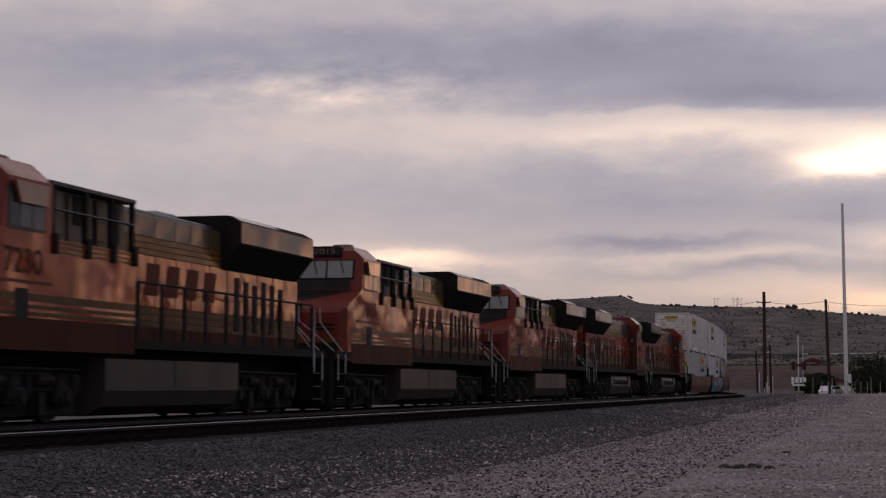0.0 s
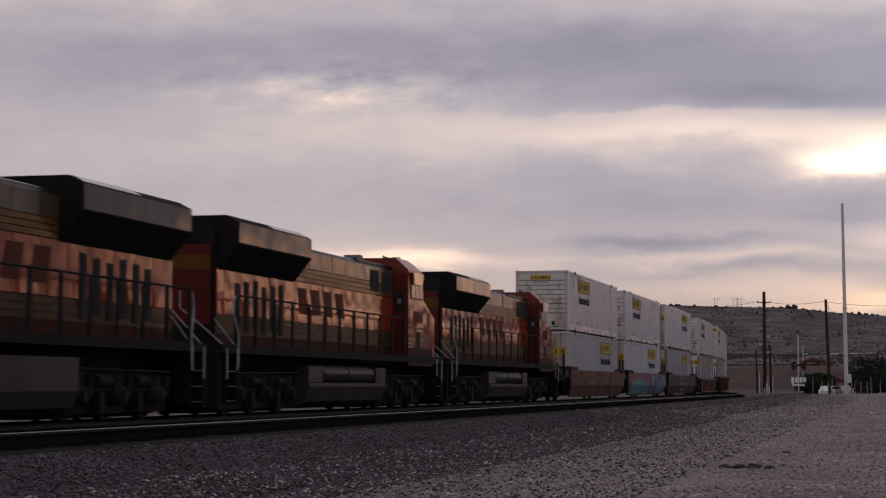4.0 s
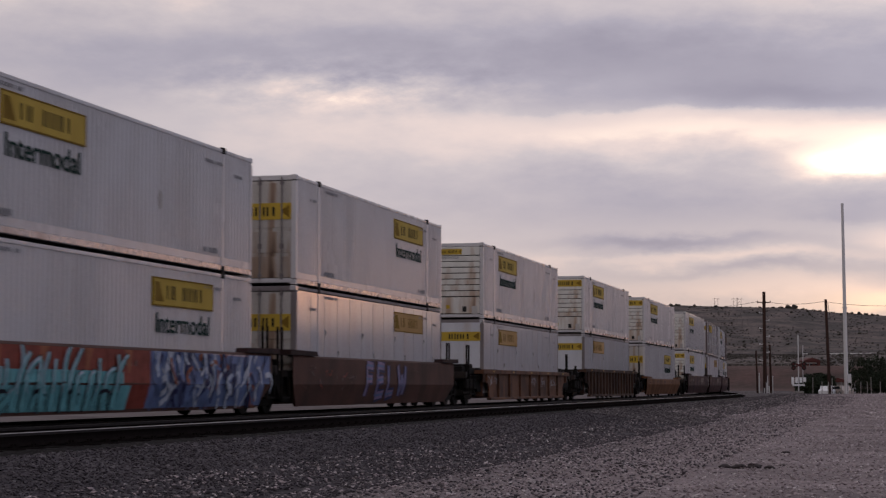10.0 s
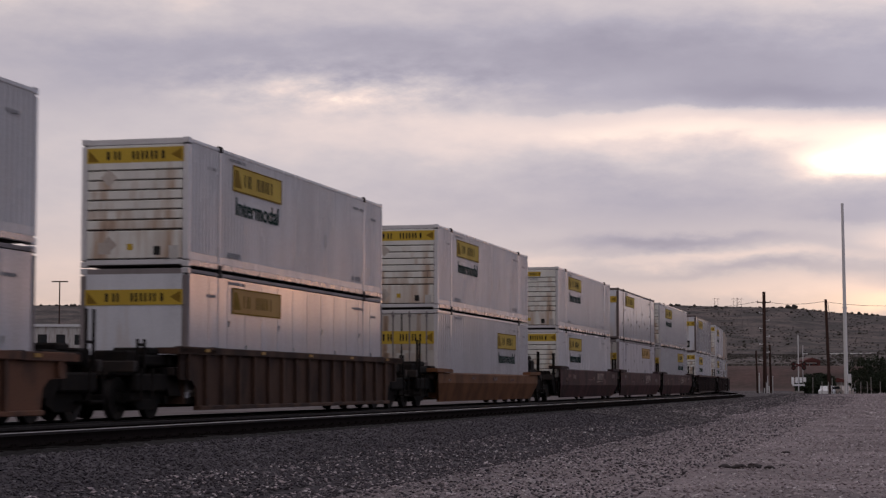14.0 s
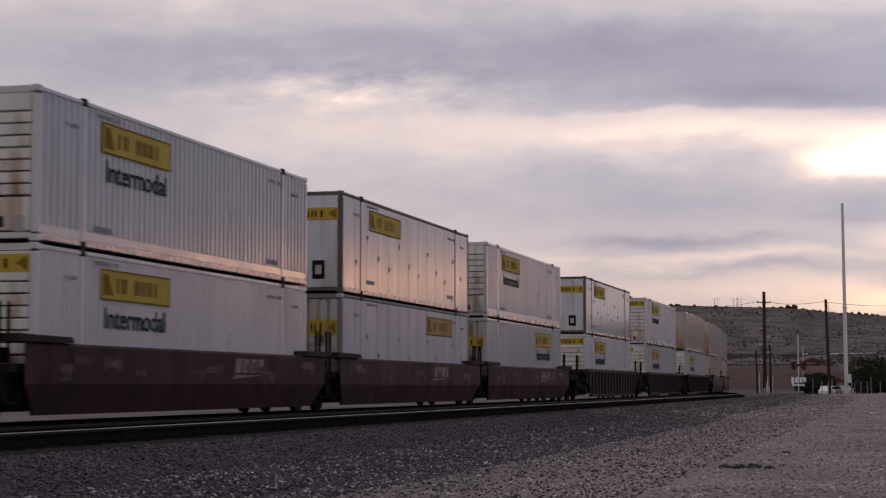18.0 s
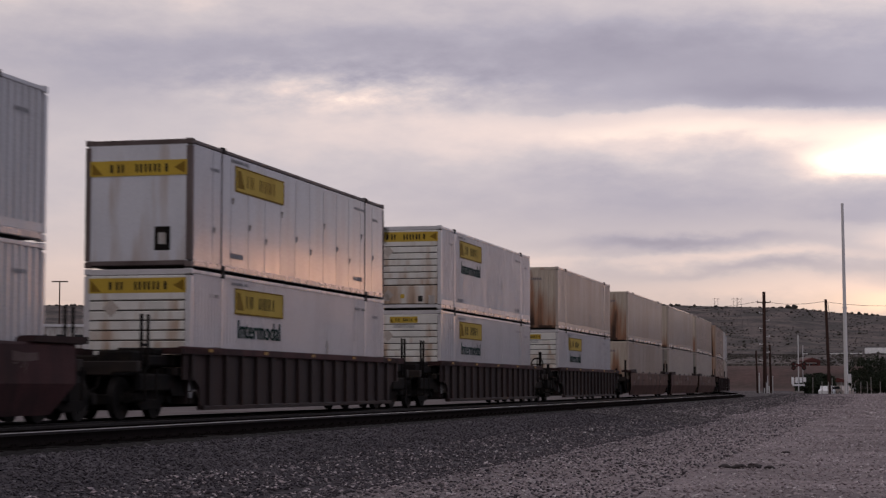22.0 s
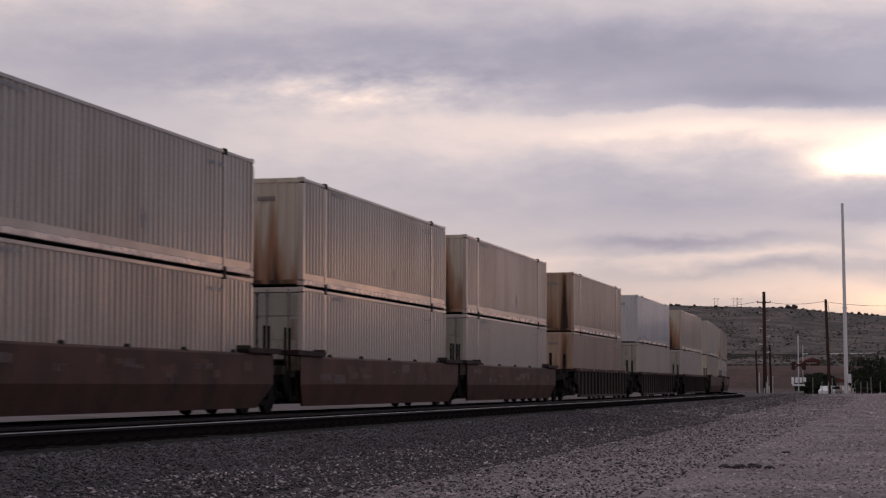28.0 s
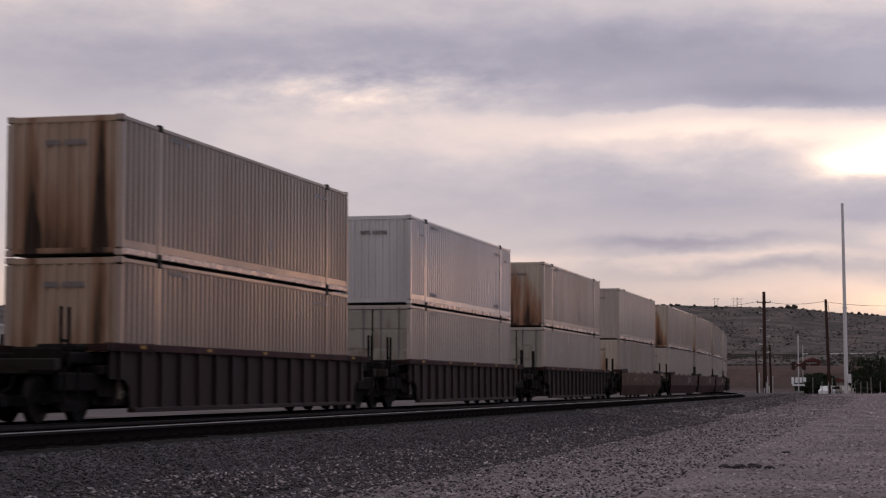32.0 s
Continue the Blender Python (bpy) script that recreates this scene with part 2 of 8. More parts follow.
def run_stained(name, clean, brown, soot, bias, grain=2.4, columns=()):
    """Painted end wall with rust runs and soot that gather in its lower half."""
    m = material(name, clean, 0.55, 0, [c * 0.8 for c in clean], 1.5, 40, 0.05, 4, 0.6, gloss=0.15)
    nt = m.node_tree
    b = nt.nodes["Principled BSDF"]
    src = b.inputs["Base Color"].links[0].from_socket
    co = nt.nodes.new("ShaderNodeTexCoord")
    info = nt.nodes.new("ShaderNodeObjectInfo")
    off = nt.nodes.new("ShaderNodeVectorMath")
    off.operation = "SCALE"
    off.inputs[0].default_value = (0, 31.0, 3.0)
    nt.links.new(info.outputs["Random"], off.inputs["Scale"])
    mp = nt.nodes.new("ShaderNodeMapping")
    mp.inputs["Scale"].default_value = (1, 1, 0.16)
    nt.links.new(co.outputs["Object"], mp.inputs[0])
    nt.links.new(off.outputs[0], mp.inputs["Location"])
    n = nt.nodes.new("ShaderNodeTexNoise")
    n.inputs["Scale"].default_value, n.inputs["Detail"].default_value = grain, 4
    nt.links.new(mp.outputs[0], n.inputs["Vector"])
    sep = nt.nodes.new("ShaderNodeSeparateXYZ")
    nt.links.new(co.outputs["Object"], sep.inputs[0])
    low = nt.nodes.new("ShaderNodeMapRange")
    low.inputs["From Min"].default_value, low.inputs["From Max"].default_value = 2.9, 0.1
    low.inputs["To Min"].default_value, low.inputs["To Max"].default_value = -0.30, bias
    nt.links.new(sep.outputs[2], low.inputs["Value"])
    add = nt.nodes.new("ShaderNodeMath")
    nt.links.new(n.outputs[0], add.inputs[0])
    nt.links.new(low.outputs[0], add.inputs[1])
    for y0, wide, gain in columns:
        # a run that comes down at one place of the wall
        away = nt.nodes.new("ShaderNodeMath")
        away.operation = "MULTIPLY_ADD"
        nt.links.new(sep.outputs[1], away.inputs[0])
        away.inputs[1].default_value, away.inputs[2].default_value = 1 / wide, -y0 / wide
        sway = nt.nodes.new("ShaderNodeMath")
        sway.operation = "MULTIPLY_ADD"
        nt.links.new(n.outputs[0], sway.inputs[0])
        sway.inputs[1].default_value = 1.6
        nt.links.new(away.outputs[0], sway.inputs[2])
        off2 = nt.nodes.new("ShaderNodeMath")
        off2.operation = "SUBTRACT"
        nt.links.new(sway.outputs[0], off2.inputs[0])
        off2.inputs[1].default_value = 0.8
        size = nt.nodes.new("ShaderNodeMath")
        size.operation = "ABSOLUTE"
        nt.links.new(off2.outputs[0], size.inputs[0])
        here = nt.nodes.new("ShaderNodeMapRange")
        here.interpolation_type = "SMOOTHSTEP"
        here.inputs["From Min"].default_value, here.inputs["From Max"].default_value = 1.0, 0.1
        here.inputs["To Max"].default_value = gain
        nt.links.new(size.outputs[0], here.inputs["Value"])
        more = nt.nodes.new("ShaderNodeMath")
        nt.links.new(add.outputs[0], more.inputs[0])
        nt.links.new(here.outputs[0], more.inputs[1])
        add = more
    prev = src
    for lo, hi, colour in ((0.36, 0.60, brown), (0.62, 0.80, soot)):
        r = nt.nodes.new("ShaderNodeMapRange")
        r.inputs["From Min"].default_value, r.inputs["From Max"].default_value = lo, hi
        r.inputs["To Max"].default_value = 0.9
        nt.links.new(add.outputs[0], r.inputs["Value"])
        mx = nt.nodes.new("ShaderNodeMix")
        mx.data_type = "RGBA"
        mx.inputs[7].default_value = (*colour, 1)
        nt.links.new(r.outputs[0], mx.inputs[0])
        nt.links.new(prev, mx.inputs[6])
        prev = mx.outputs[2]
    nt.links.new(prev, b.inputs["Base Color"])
    return m


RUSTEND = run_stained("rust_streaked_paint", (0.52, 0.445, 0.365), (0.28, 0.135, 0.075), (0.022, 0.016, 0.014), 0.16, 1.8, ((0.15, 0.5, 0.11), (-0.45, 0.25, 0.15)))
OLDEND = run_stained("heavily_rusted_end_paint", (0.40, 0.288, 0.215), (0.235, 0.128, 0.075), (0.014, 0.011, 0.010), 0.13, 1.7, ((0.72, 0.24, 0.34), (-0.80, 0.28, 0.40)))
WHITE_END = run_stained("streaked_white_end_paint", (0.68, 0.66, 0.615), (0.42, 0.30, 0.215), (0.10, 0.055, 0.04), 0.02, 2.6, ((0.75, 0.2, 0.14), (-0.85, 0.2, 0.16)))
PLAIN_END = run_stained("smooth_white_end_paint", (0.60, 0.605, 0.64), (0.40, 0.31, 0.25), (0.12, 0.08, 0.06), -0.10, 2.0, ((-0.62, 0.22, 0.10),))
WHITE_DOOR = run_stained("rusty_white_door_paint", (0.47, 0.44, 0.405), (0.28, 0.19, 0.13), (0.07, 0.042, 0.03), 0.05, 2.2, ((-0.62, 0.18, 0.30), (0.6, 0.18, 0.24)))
WORN_RAIL = material("worn_steel_rail", (0.46, 0.42, 0.41), 0.28, 0.55, (0.30, 0.25, 0.23), 2.5, 40, 0.08, 1, 0.7, (0.5, 0.68))
FRAME_GREY = material("grey_frame_paint", (0.22, 0.195, 0.195), 0.5, 0, (0.14, 0.115, 0.11), 1.2, 40, 0.05, 3, 0.6)
BROWN_FRAME = material("grimy_brown_frame_paint", (0.135, 0.105, 0.10), 0.5, 0, (0.07, 0.05, 0.045), 1.2, 40, 0.05, 3, 0.7)
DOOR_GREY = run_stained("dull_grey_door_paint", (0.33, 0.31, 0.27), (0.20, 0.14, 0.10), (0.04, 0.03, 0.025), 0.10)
GRIME = material("grimy_white_paint", (0.46, 0.44, 0.42), 0.55, 0, (0.20, 0.15, 0.115), 2.0, 40, 0.05, 4, 0.6, (0.45, 0.68))
YELLOW = material("yellow_sign", (0.50, 0.345, 0.045), 0.6, 0, (0.36, 0.23, 0.04), 1.2, 40, 0.0, 2, 0.4)
OCHRE = material("faded_ochre_sign", (0.38, 0.215, 0.05), 0.5, 0, (0.28, 0.14, 0.035), 0.5, 40, 0.0, 2, 0.7)
BLACK = material("black_lettering", (0.018, 0.018, 0.02), 0.8, bump=0, gloss=0.05)
GREEN = material("dark_green_lettering", (0.020, 0.045, 0.036), 0.8, bump=0, gloss=0.05)
DARK = material("dark_steel", (0.026, 0.021, 0.019), 0.7, 0.1, (0.045, 0.032, 0.026), 2.5, 30, 0.2, 1, 0.7)
GREASE = material("greasy_truck_steel", (0.010, 0.009, 0.0085), 0.75, 0.0, (0.022, 0.017, 0.014), 3, 30, 0.3, 1, 0.7, gloss=0.06)
WHEEL = material("wheel_steel", (0.020, 0.0165, 0.015), 0.7, 0.0, (0.012, 0.010, 0.009), 6, 40, 0.1)
GAP = material("shadow_gap_rubber", (0.03, 0.028, 0.027), 0.8, bump=0)
BROWN = material("brown_well_paint", (0.112, 0.052, 0.040), 0.62, 0, (0.066, 0.040, 0.033), 0.9, 30, 0.1, 1.2, 0.9, (0.38, 0.66), vary=0.15, gloss=0.1, fine_amount=0.5)
ORANGE_BROWN = material("weathered_orange_brown", (0.145, 0.066, 0.039), 0.62, 0, (0.072, 0.040, 0.029), 1.3, 30, 0.1, 1.6, 1.0, (0.44, 0.62), vary=0.1, gloss=0.1, fine_amount=0.5)
OCHRE_BROWN = material("ochre_brown_well_paint", (0.155, 0.066, 0.030), 0.6, 0, (0.10, 0.046, 0.025), 1.3, 30, 0.1, 1.6, 1.0, (0.44, 0.62), vary=0.1, gloss=0.06, fine_amount=0.5)
UMBER = material("dark_umber_ribbed_paint", (0.078, 0.044, 0.031), 0.65, 0, (0.045, 0.029, 0.024), 1.3, 30, 0.1, 1.6, 1.0, (0.44, 0.62), vary=0.1, gloss=0.06, fine_amount=0.5)
MAROON = material("maroon_well_paint", (0.065, 0.027, 0.028), 0.62, 0, (0.041, 0.023, 0.023), 1.3, 30, 0.1, 1.6, 1.0, (0.44, 0.62), vary=0.1, fine_amount=0.5, gloss=0.08)
GREYBROWN = material("grey_brown_ribbed_steel", (0.029, 0.020, 0.019), 0.65, 0, (0.052, 0.031, 0.027), 1.0, 30, 0.15, 3, 0.6, vary=0.15)
GRIMY_WING = material("grimy_end_plate_paint", (0.040, 0.020, 0.019), 0.65, 0, (0.022, 0.015, 0.014), 2.0, 30, 0.1, 1, 0.8, gloss=0.08)
RAILTOP = material("polished_rail_head", (0.245, 0.235, 0.235), 0.32, 1.0, (0.17, 0.155, 0.15), 4, 50, 0.02)
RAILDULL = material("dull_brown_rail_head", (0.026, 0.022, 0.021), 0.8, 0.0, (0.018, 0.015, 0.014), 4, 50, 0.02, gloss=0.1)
# near black for rail webs and tie plates alike
RAILSIDE = material("near_black_rail_web", (0.015, 0.012, 0.011), 0.9, 0.0, (0.010, 0.008, 0.0075), 5, 60, 0.2, gloss=0.0)
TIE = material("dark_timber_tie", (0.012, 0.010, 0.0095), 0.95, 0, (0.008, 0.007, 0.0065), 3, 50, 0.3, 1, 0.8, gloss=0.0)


def stony(name, c1, c2, c3, size, bump, stray=None):
    """Loose stone: every stone its own tone, with patches of finer dirt."""
    m = bpy.data.materials.new(name)
    m.use_nodes = True
    nt = m.node_tree
    b = nt.nodes["Principled BSDF"]
    b.inputs["Roughness"].default_value, b.inputs["Specular IOR Level"].default_value = 0.9, 0.1
    co = nt.nodes.new("ShaderNodeTexCoord")
    vor = nt.nodes.new("ShaderNodeTexVoronoi")
    vor.inputs["Scale"].default_value = 1 / size
    vor.inputs["Randomness"].default_value = 1.0
    nt.links.new(co.outputs["Object"], vor.inputs["Vector"])
    sepc = nt.nodes.new("ShaderNodeSeparateColor")
    nt.links.new(vor.outputs["Color"], sepc.inputs[0])
    ramp = nt.nodes.new("ShaderNodeValToRGB")
    e = ramp.color_ramp.elements
    e[0].position, e[0].color = 0.0, (*c1, 1)
    e[1].position, e[1].color = 1.0, (*c3, 1)
    k = e.new(0.72)
    k.color = (*c2, 1)
    nt.links.new(sepc.outputs[0], ramp.inputs[0])
    big = nt.nodes.new("ShaderNodeTexNoise")
    big.inputs["Scale"].default_value, big.inputs["Detail"].default_value = 0.35, 6
    nt.links.new(co.outputs["Object"], big.inputs["Vector"])
    rr = nt.nodes.new("ShaderNodeMapRange")
    rr.inputs["From Min"].default_value, rr.inputs["From Max"].default_value = 0.35, 0.7
    rr.inputs["To Min"].default_value, rr.inputs["To Max"].default_value = 0.72, 1.2
    nt.links.new(big.outputs[0], rr.inputs["Value"])
    hsv = nt.nodes.new("ShaderNodeHueSaturation")
    nt.links.new(rr.outputs[0], hsv.inputs["Value"])
    nt.links.new(ramp.outputs[0], hsv.inputs["Color"])
    last = hsv.outputs[0]
    if stray:
        # darker stone strays out from the ballast, thinning with the distance from the track
        dot = nt.nodes.new("ShaderNodeVectorMath")
        dot.operation = "DOT_PRODUCT"
        dot.inputs[1].default_value = (-math.cos(TURN), math.sin(TURN), 0)
        nt.links.new(co.outputs["Object"], dot.inputs[0])
        spread = nt.nodes.new("ShaderNodeMath")
        spread.operation = "MULTIPLY_ADD"
        spread.inputs[1].default_value = 6.0
        nt.links.new(big.outputs[0], spread.inputs[0])
        nt.links.new(dot.outputs["Value"], spread.inputs[2])
        k2 = nt.nodes.new("ShaderNodeMapRange")
        k2.inputs["From Min"].default_value, k2.inputs["From Max"].default_value = 7.1, 11.2
        k2.inputs["To Max"].default_value = 0.92
        nt.links.new(spread.outputs[0], k2.inputs["Value"])
        mx = nt.nodes.new("ShaderNodeMix")
        mx.data_type = "RGBA"
        mx.inputs[7].default_value = (*stray, 1)
        nt.links.new(k2.outputs[0], mx.inputs[0])
        nt.links.new(last, mx.inputs[6])
        last = mx.outputs[2]
    nt.links.new(last, b.inputs["Base Color"])
    bp = nt.nodes.new("ShaderNodeBump")
    bp.inputs["Strength"].default_value, bp.inputs["Distance"].default_value = bump, size * 0.6
    bp.invert = True
    nt.links.new(vor.outputs["Distance"], bp.inputs["Height"])
    nt.links.new(bp.outputs[0], b.inputs["Normal"])
    return m


GRAVEL = stony("pinkish_yard_gravel", (0.205, 0.17, 0.172), (0.275, 0.229, 0.231), (0.39, 0.335, 0.33), 0.09, 0.6, (0.080, 0.072, 0.078))
TRACK_BALLAST = stony("near_black_track_ballast", (0.008, 0.007, 0.007), (0.012, 0.0105, 0.0105), (0.026, 0.023, 0.023), 0.07, 0.8)
FAR_BALLAST = stony("pale_far_ballast", (0.082, 0.072, 0.074), (0.125, 0.109, 0.11), (0.22, 0.20, 0.195), 0.12, 0.6)
BALLAST = stony("dark_ballast", (0.058, 0.051, 0.057), (0.088, 0.078, 0.085), (0.145, 0.133, 0.135), 0.07, 0.7)
FAR_EARTH = material("pale_trackside_earth", (0.155, 0.135, 0.135), 0.95, 0, (0.10, 0.085, 0.085), 0.4, 6.0, 0.0, 1, 0.8, gloss=0.05)
HILL = material("scrub_hillside_earth", (0.132, 0.105, 0.097), 0.95, 0, (0.066, 0.060, 0.056), 0.05, 0.35, 0.0, 1, 1.0, (0.40, 0.60), fine_amount=0.8)
RED_EARTH = material("red_brown_embankment", (0.10, 0.060, 0.052), 0.95, 0, (0.060, 0.042, 0.037), 0.10, 1.0, 0.0, 0.35, 0.9, fine_amount=0.5)
FOLIAGE = material("juniper_foliage", (0.060, 0.054, 0.047), 0.9, 0, (0.07, 0.058, 0.05), 0.2, 3.0, 0.0)
LEAVES = material("dark_green_leaves", (0.022, 0.030, 0.018), 0.85, 0, (0.034, 0.042, 0.022), 0.6, 5.0, 0.0)
POLE = material("creosoted_pole_wood", (0.05, 0.027, 0.022), 0.85, 0, (0.035, 0.022, 0.018), 1.0, 20, 0.2, 8, 0.7)
PALE = material("galvanised_pale_steel", (0.62, 0.61, 0.61), 0.5, 0.0, (0.6, 0.6, 0.6), 0.5, 20, 0.0)


# ---- building helpers ----
def part(name, bm, mat, parent=None, label="", smooth=False):
    """Links a bmesh as one mesh object under a thing or a part."""
    me = bpy.data.meshes.new(name)
    bm.to_mesh(me)
    bm.free()
    return part_of(name, me, mat, parent, label, smooth)


def part_of(name, me, mat, parent=None, label="", smooth=False):
    if mat is not None and not me.materials:
        me.materials.append(mat)
    if smooth:
        me.polygons.foreach_set("use_smooth", [True] * len(me.polygons))
    ob = new(name, me)
    if parent is not None:
        ob.parent = parent
    if label:
        ob["label"] = label
    return ob


def box(bm, x0, x1, y0, y1, z0, z1, bevel=0.0):
    """Adds a box to bm."""
    v = [bm.verts.new(p) for p in ((x0, y0, z0), (x1, y0, z0), (x1, y1, z0), (x0, y1, z0), (x0, y0, z1), (x1, y0, z1), (x1, y1, z1), (x0, y1, z1))]
    fs = [bm.faces.new([v[i] for i in q]) for q in ((3, 2, 1, 0), (4, 5, 6, 7), (0, 1, 5, 4), (1, 2, 6, 5), (2, 3, 7, 6), (3, 0, 4, 7))]
    if bevel:
        es = {e for fc in fs for e in fc.edges}
        bmesh.ops.bevel(bm, geom=list(es), offset=bevel, segments=1, affect="EDGES")
    return bm


def boxes(*dims, bevel=0.0):
    bm = bmesh.new()
    for q in dims:
        box(bm, *q, bevel=bevel)
    return bm


def prism(bm, outline, y0, y1):
    """Adds an outline of (x, z) points, counter-clockwise seen from -y, drawn out from y0 to y1."""
    a = [bm.verts.new((x, y0, z)) for x, z in outline]
    b = [bm.verts.new((x, y1, z)) for x, z in outline]
    n = len(a)
    bm.faces.new(a)
    bm.faces.new(b[::-1])
    for i in range(n):
        j = (i + 1) % n
        bm.faces.new((a[j], a[i], b[i], b[j]))
    return bm


def loft(bm, outline, x0, x1):
    """Adds an outline of (y, z) points drawn out from x0 to x1."""
    a = [bm.verts.new((x0, y, z)) for y, z in outline]
    b = [bm.verts.new((x1, y, z)) for y, z in outline]
    n = len(a)
    bm.faces.new(a[::-1])
    bm.faces.new(b)
    for i in range(n):
        j = (i + 1) % n
        bm.faces.new((a[i], a[j], b[j], b[i]))
    return bm


def rod(bm, p, q, r, r2=None, sides=8):
    """Adds a round bar from p to q."""
    p, q = Vector(p), Vector(q)
    d = (q - p)
    rot = d.to_track_quat("Z", "Y").to_matrix()
    ring = []
    for c, rad in ((p, r), (q, r if r2 is None else r2)):
        ring.append([bm.verts.new(c + rot @ Vector((rad * math.cos(2 * math.pi * i / sides), rad * math.sin(2 * math.pi * i / sides), 0))) for i in range(sides)])
    a, b = ring
    for i in range(sides):
        j = (i + 1) % sides
        bm.faces.new((a[i], a[j], b[j], b[i]))
    bm.faces.new(a[::-1])
    bm.faces.new(b)
    return bm


def rods(*bars, r=0.02, sides=6):
    bm = bmesh.new()
    for p, q in bars:
        rod(bm, p, q, r, sides=sides)
    return bm


def thing(name, label, category, group="", kind=""):
    return tagged(new(name), label, category, group, kind)


def text_mesh(words, height):
    cu = bpy.data.curves.new("words", "FONT")
    cu.body, cu.size, cu.extrude, cu.offset = words, height / 0.72, 0.004, 0.012 * height
    ob = bpy.data.objects.new("words", cu)
    scene.collection.objects.link(ob)
    me = bpy.data.meshes.new_from_object(ob.evaluated_get(bpy.context.evaluated_depsgraph_get()))
    bpy.data.objects.remove(ob)
    # stand it up: the words face -y
    for v in me.vertices:
        x, y, z = v.co
        v.co = (x, -z, y)
    xs = [v.co.x for v in me.vertices]
    return me, min(xs), max(xs)


def words_part(words, height, x, y, z, mat, parent, facing="side", width=None):
    me, a, b = text_mesh(words, height)
    f = (width / (b - a)) if width else 1.0
    for v in me.vertices:
        px, py, pz = (v.co.x - a) * f, v.co.y, v.co.z
        v.co = (x + px, y + py, z + pz) if facing == "side" else (x + py, y - px, z + pz)
    me.materials.clear()
    return part_of("lettering", me, mat, parent)


MOVERS = []   # (thing, s at 16 s, z, turned round)
WHEELS = []   # (wheelset, s at 16 s, radius)


# ---- ground, hills and sky ----
def lateral(x, y):
    """Distance along the track and distance from the camera's line towards it."""
    sa, ca = math.sin(TURN), math.cos(TURN)
    s, d = x * sa + y * ca, -x * ca + y * sa
    if s > BEND:
        px, py, _ = along(BEND)
        cx, cy = px - RADIUS * ca, py + RADIUS * sa
        vx, vy = x - cx, y - cy
        r = math.hypot(vx, vy)
        ang = TURN + math.atan2(vy, vx)
        s, d = BEND + RADIUS * ang, OFF - (r - RADIUS)
    return s, d


def smooth_step(a, b, v):
    k = min(max((v - a) / (b - a), 0.0), 1.0)
    return k * k * (3 - 2 * k)


def skyline(az):
    """Elevation of the ridge in degrees."""
    knots = ((-180, 2.0), (-30, 2.3), (-13, 2.45), (2.6, 2.55), (3.4, 2.70), (4.4, 2.71), (4.7, 2.78), (5.72, 2.80), (5.86, 2.62), (6.2, 2.53), (8.8, 2.44), (10.6, 2.40), (11.6, 2.27), (13.4, 2.13), (20, 2.0), (28, 1.9), (46, 1.9), (60, 2.0), (180, 2.0))
    for (a0, e0), (a1, e1) in zip(knots, knots[1:]):
        if az <= a1:
            return e0 + (e1 - e0) * (az - a0) / (a1 - a0) + 0.02 * noise.noise((az * 1.3, 0, 0))
    return 2.0


def terrain(x, y):
    r = math.hypot(x, y)
    az = math.degrees(math.atan2(x, y))
    s, d = lateral(x, y)
    z = 0.45 * smooth_step(50, 210, r) + 0.03 * noise.noise((x * 0.25, y * 0.25, 0)) + 0.008 * noise.noise((x * 1.1, y * 1.1, 3))
    if r < 420 and -60 < s:
        z -= 0.35 * smooth_step(7.2, 9.8, d) * (1 - smooth_step(24, 30, d)) * (1 - smooth_step(220, 330, r))
    z -= 0.6 * smooth_step(216, 232, r) * (1 - smooth_step(330, 345, r)) * smooth_step(10.4, 11.2, az) * (1 - smooth_step(12.6, 13.4, az))
    rise = 4.8 * smooth_step(338, 372, r) + 10.8 * smooth_step(420, 960, r)
    crest = EYE_Z + math.tan(radians(skyline(az))) * 1400 - 17.0
    k = min(max((r - 1030) / 370, 0.0), 1.0)
    rise += crest * (k ** 1.15) if r < 1400 else crest - (r - 1400) * 0.02
    rise += smooth_step(430, 700, r) * (1 - smooth_step(1250, 1390, r)) * 0.9 * noise.noise((x * 0.006, y * 0.006, 1))
    return z + rise


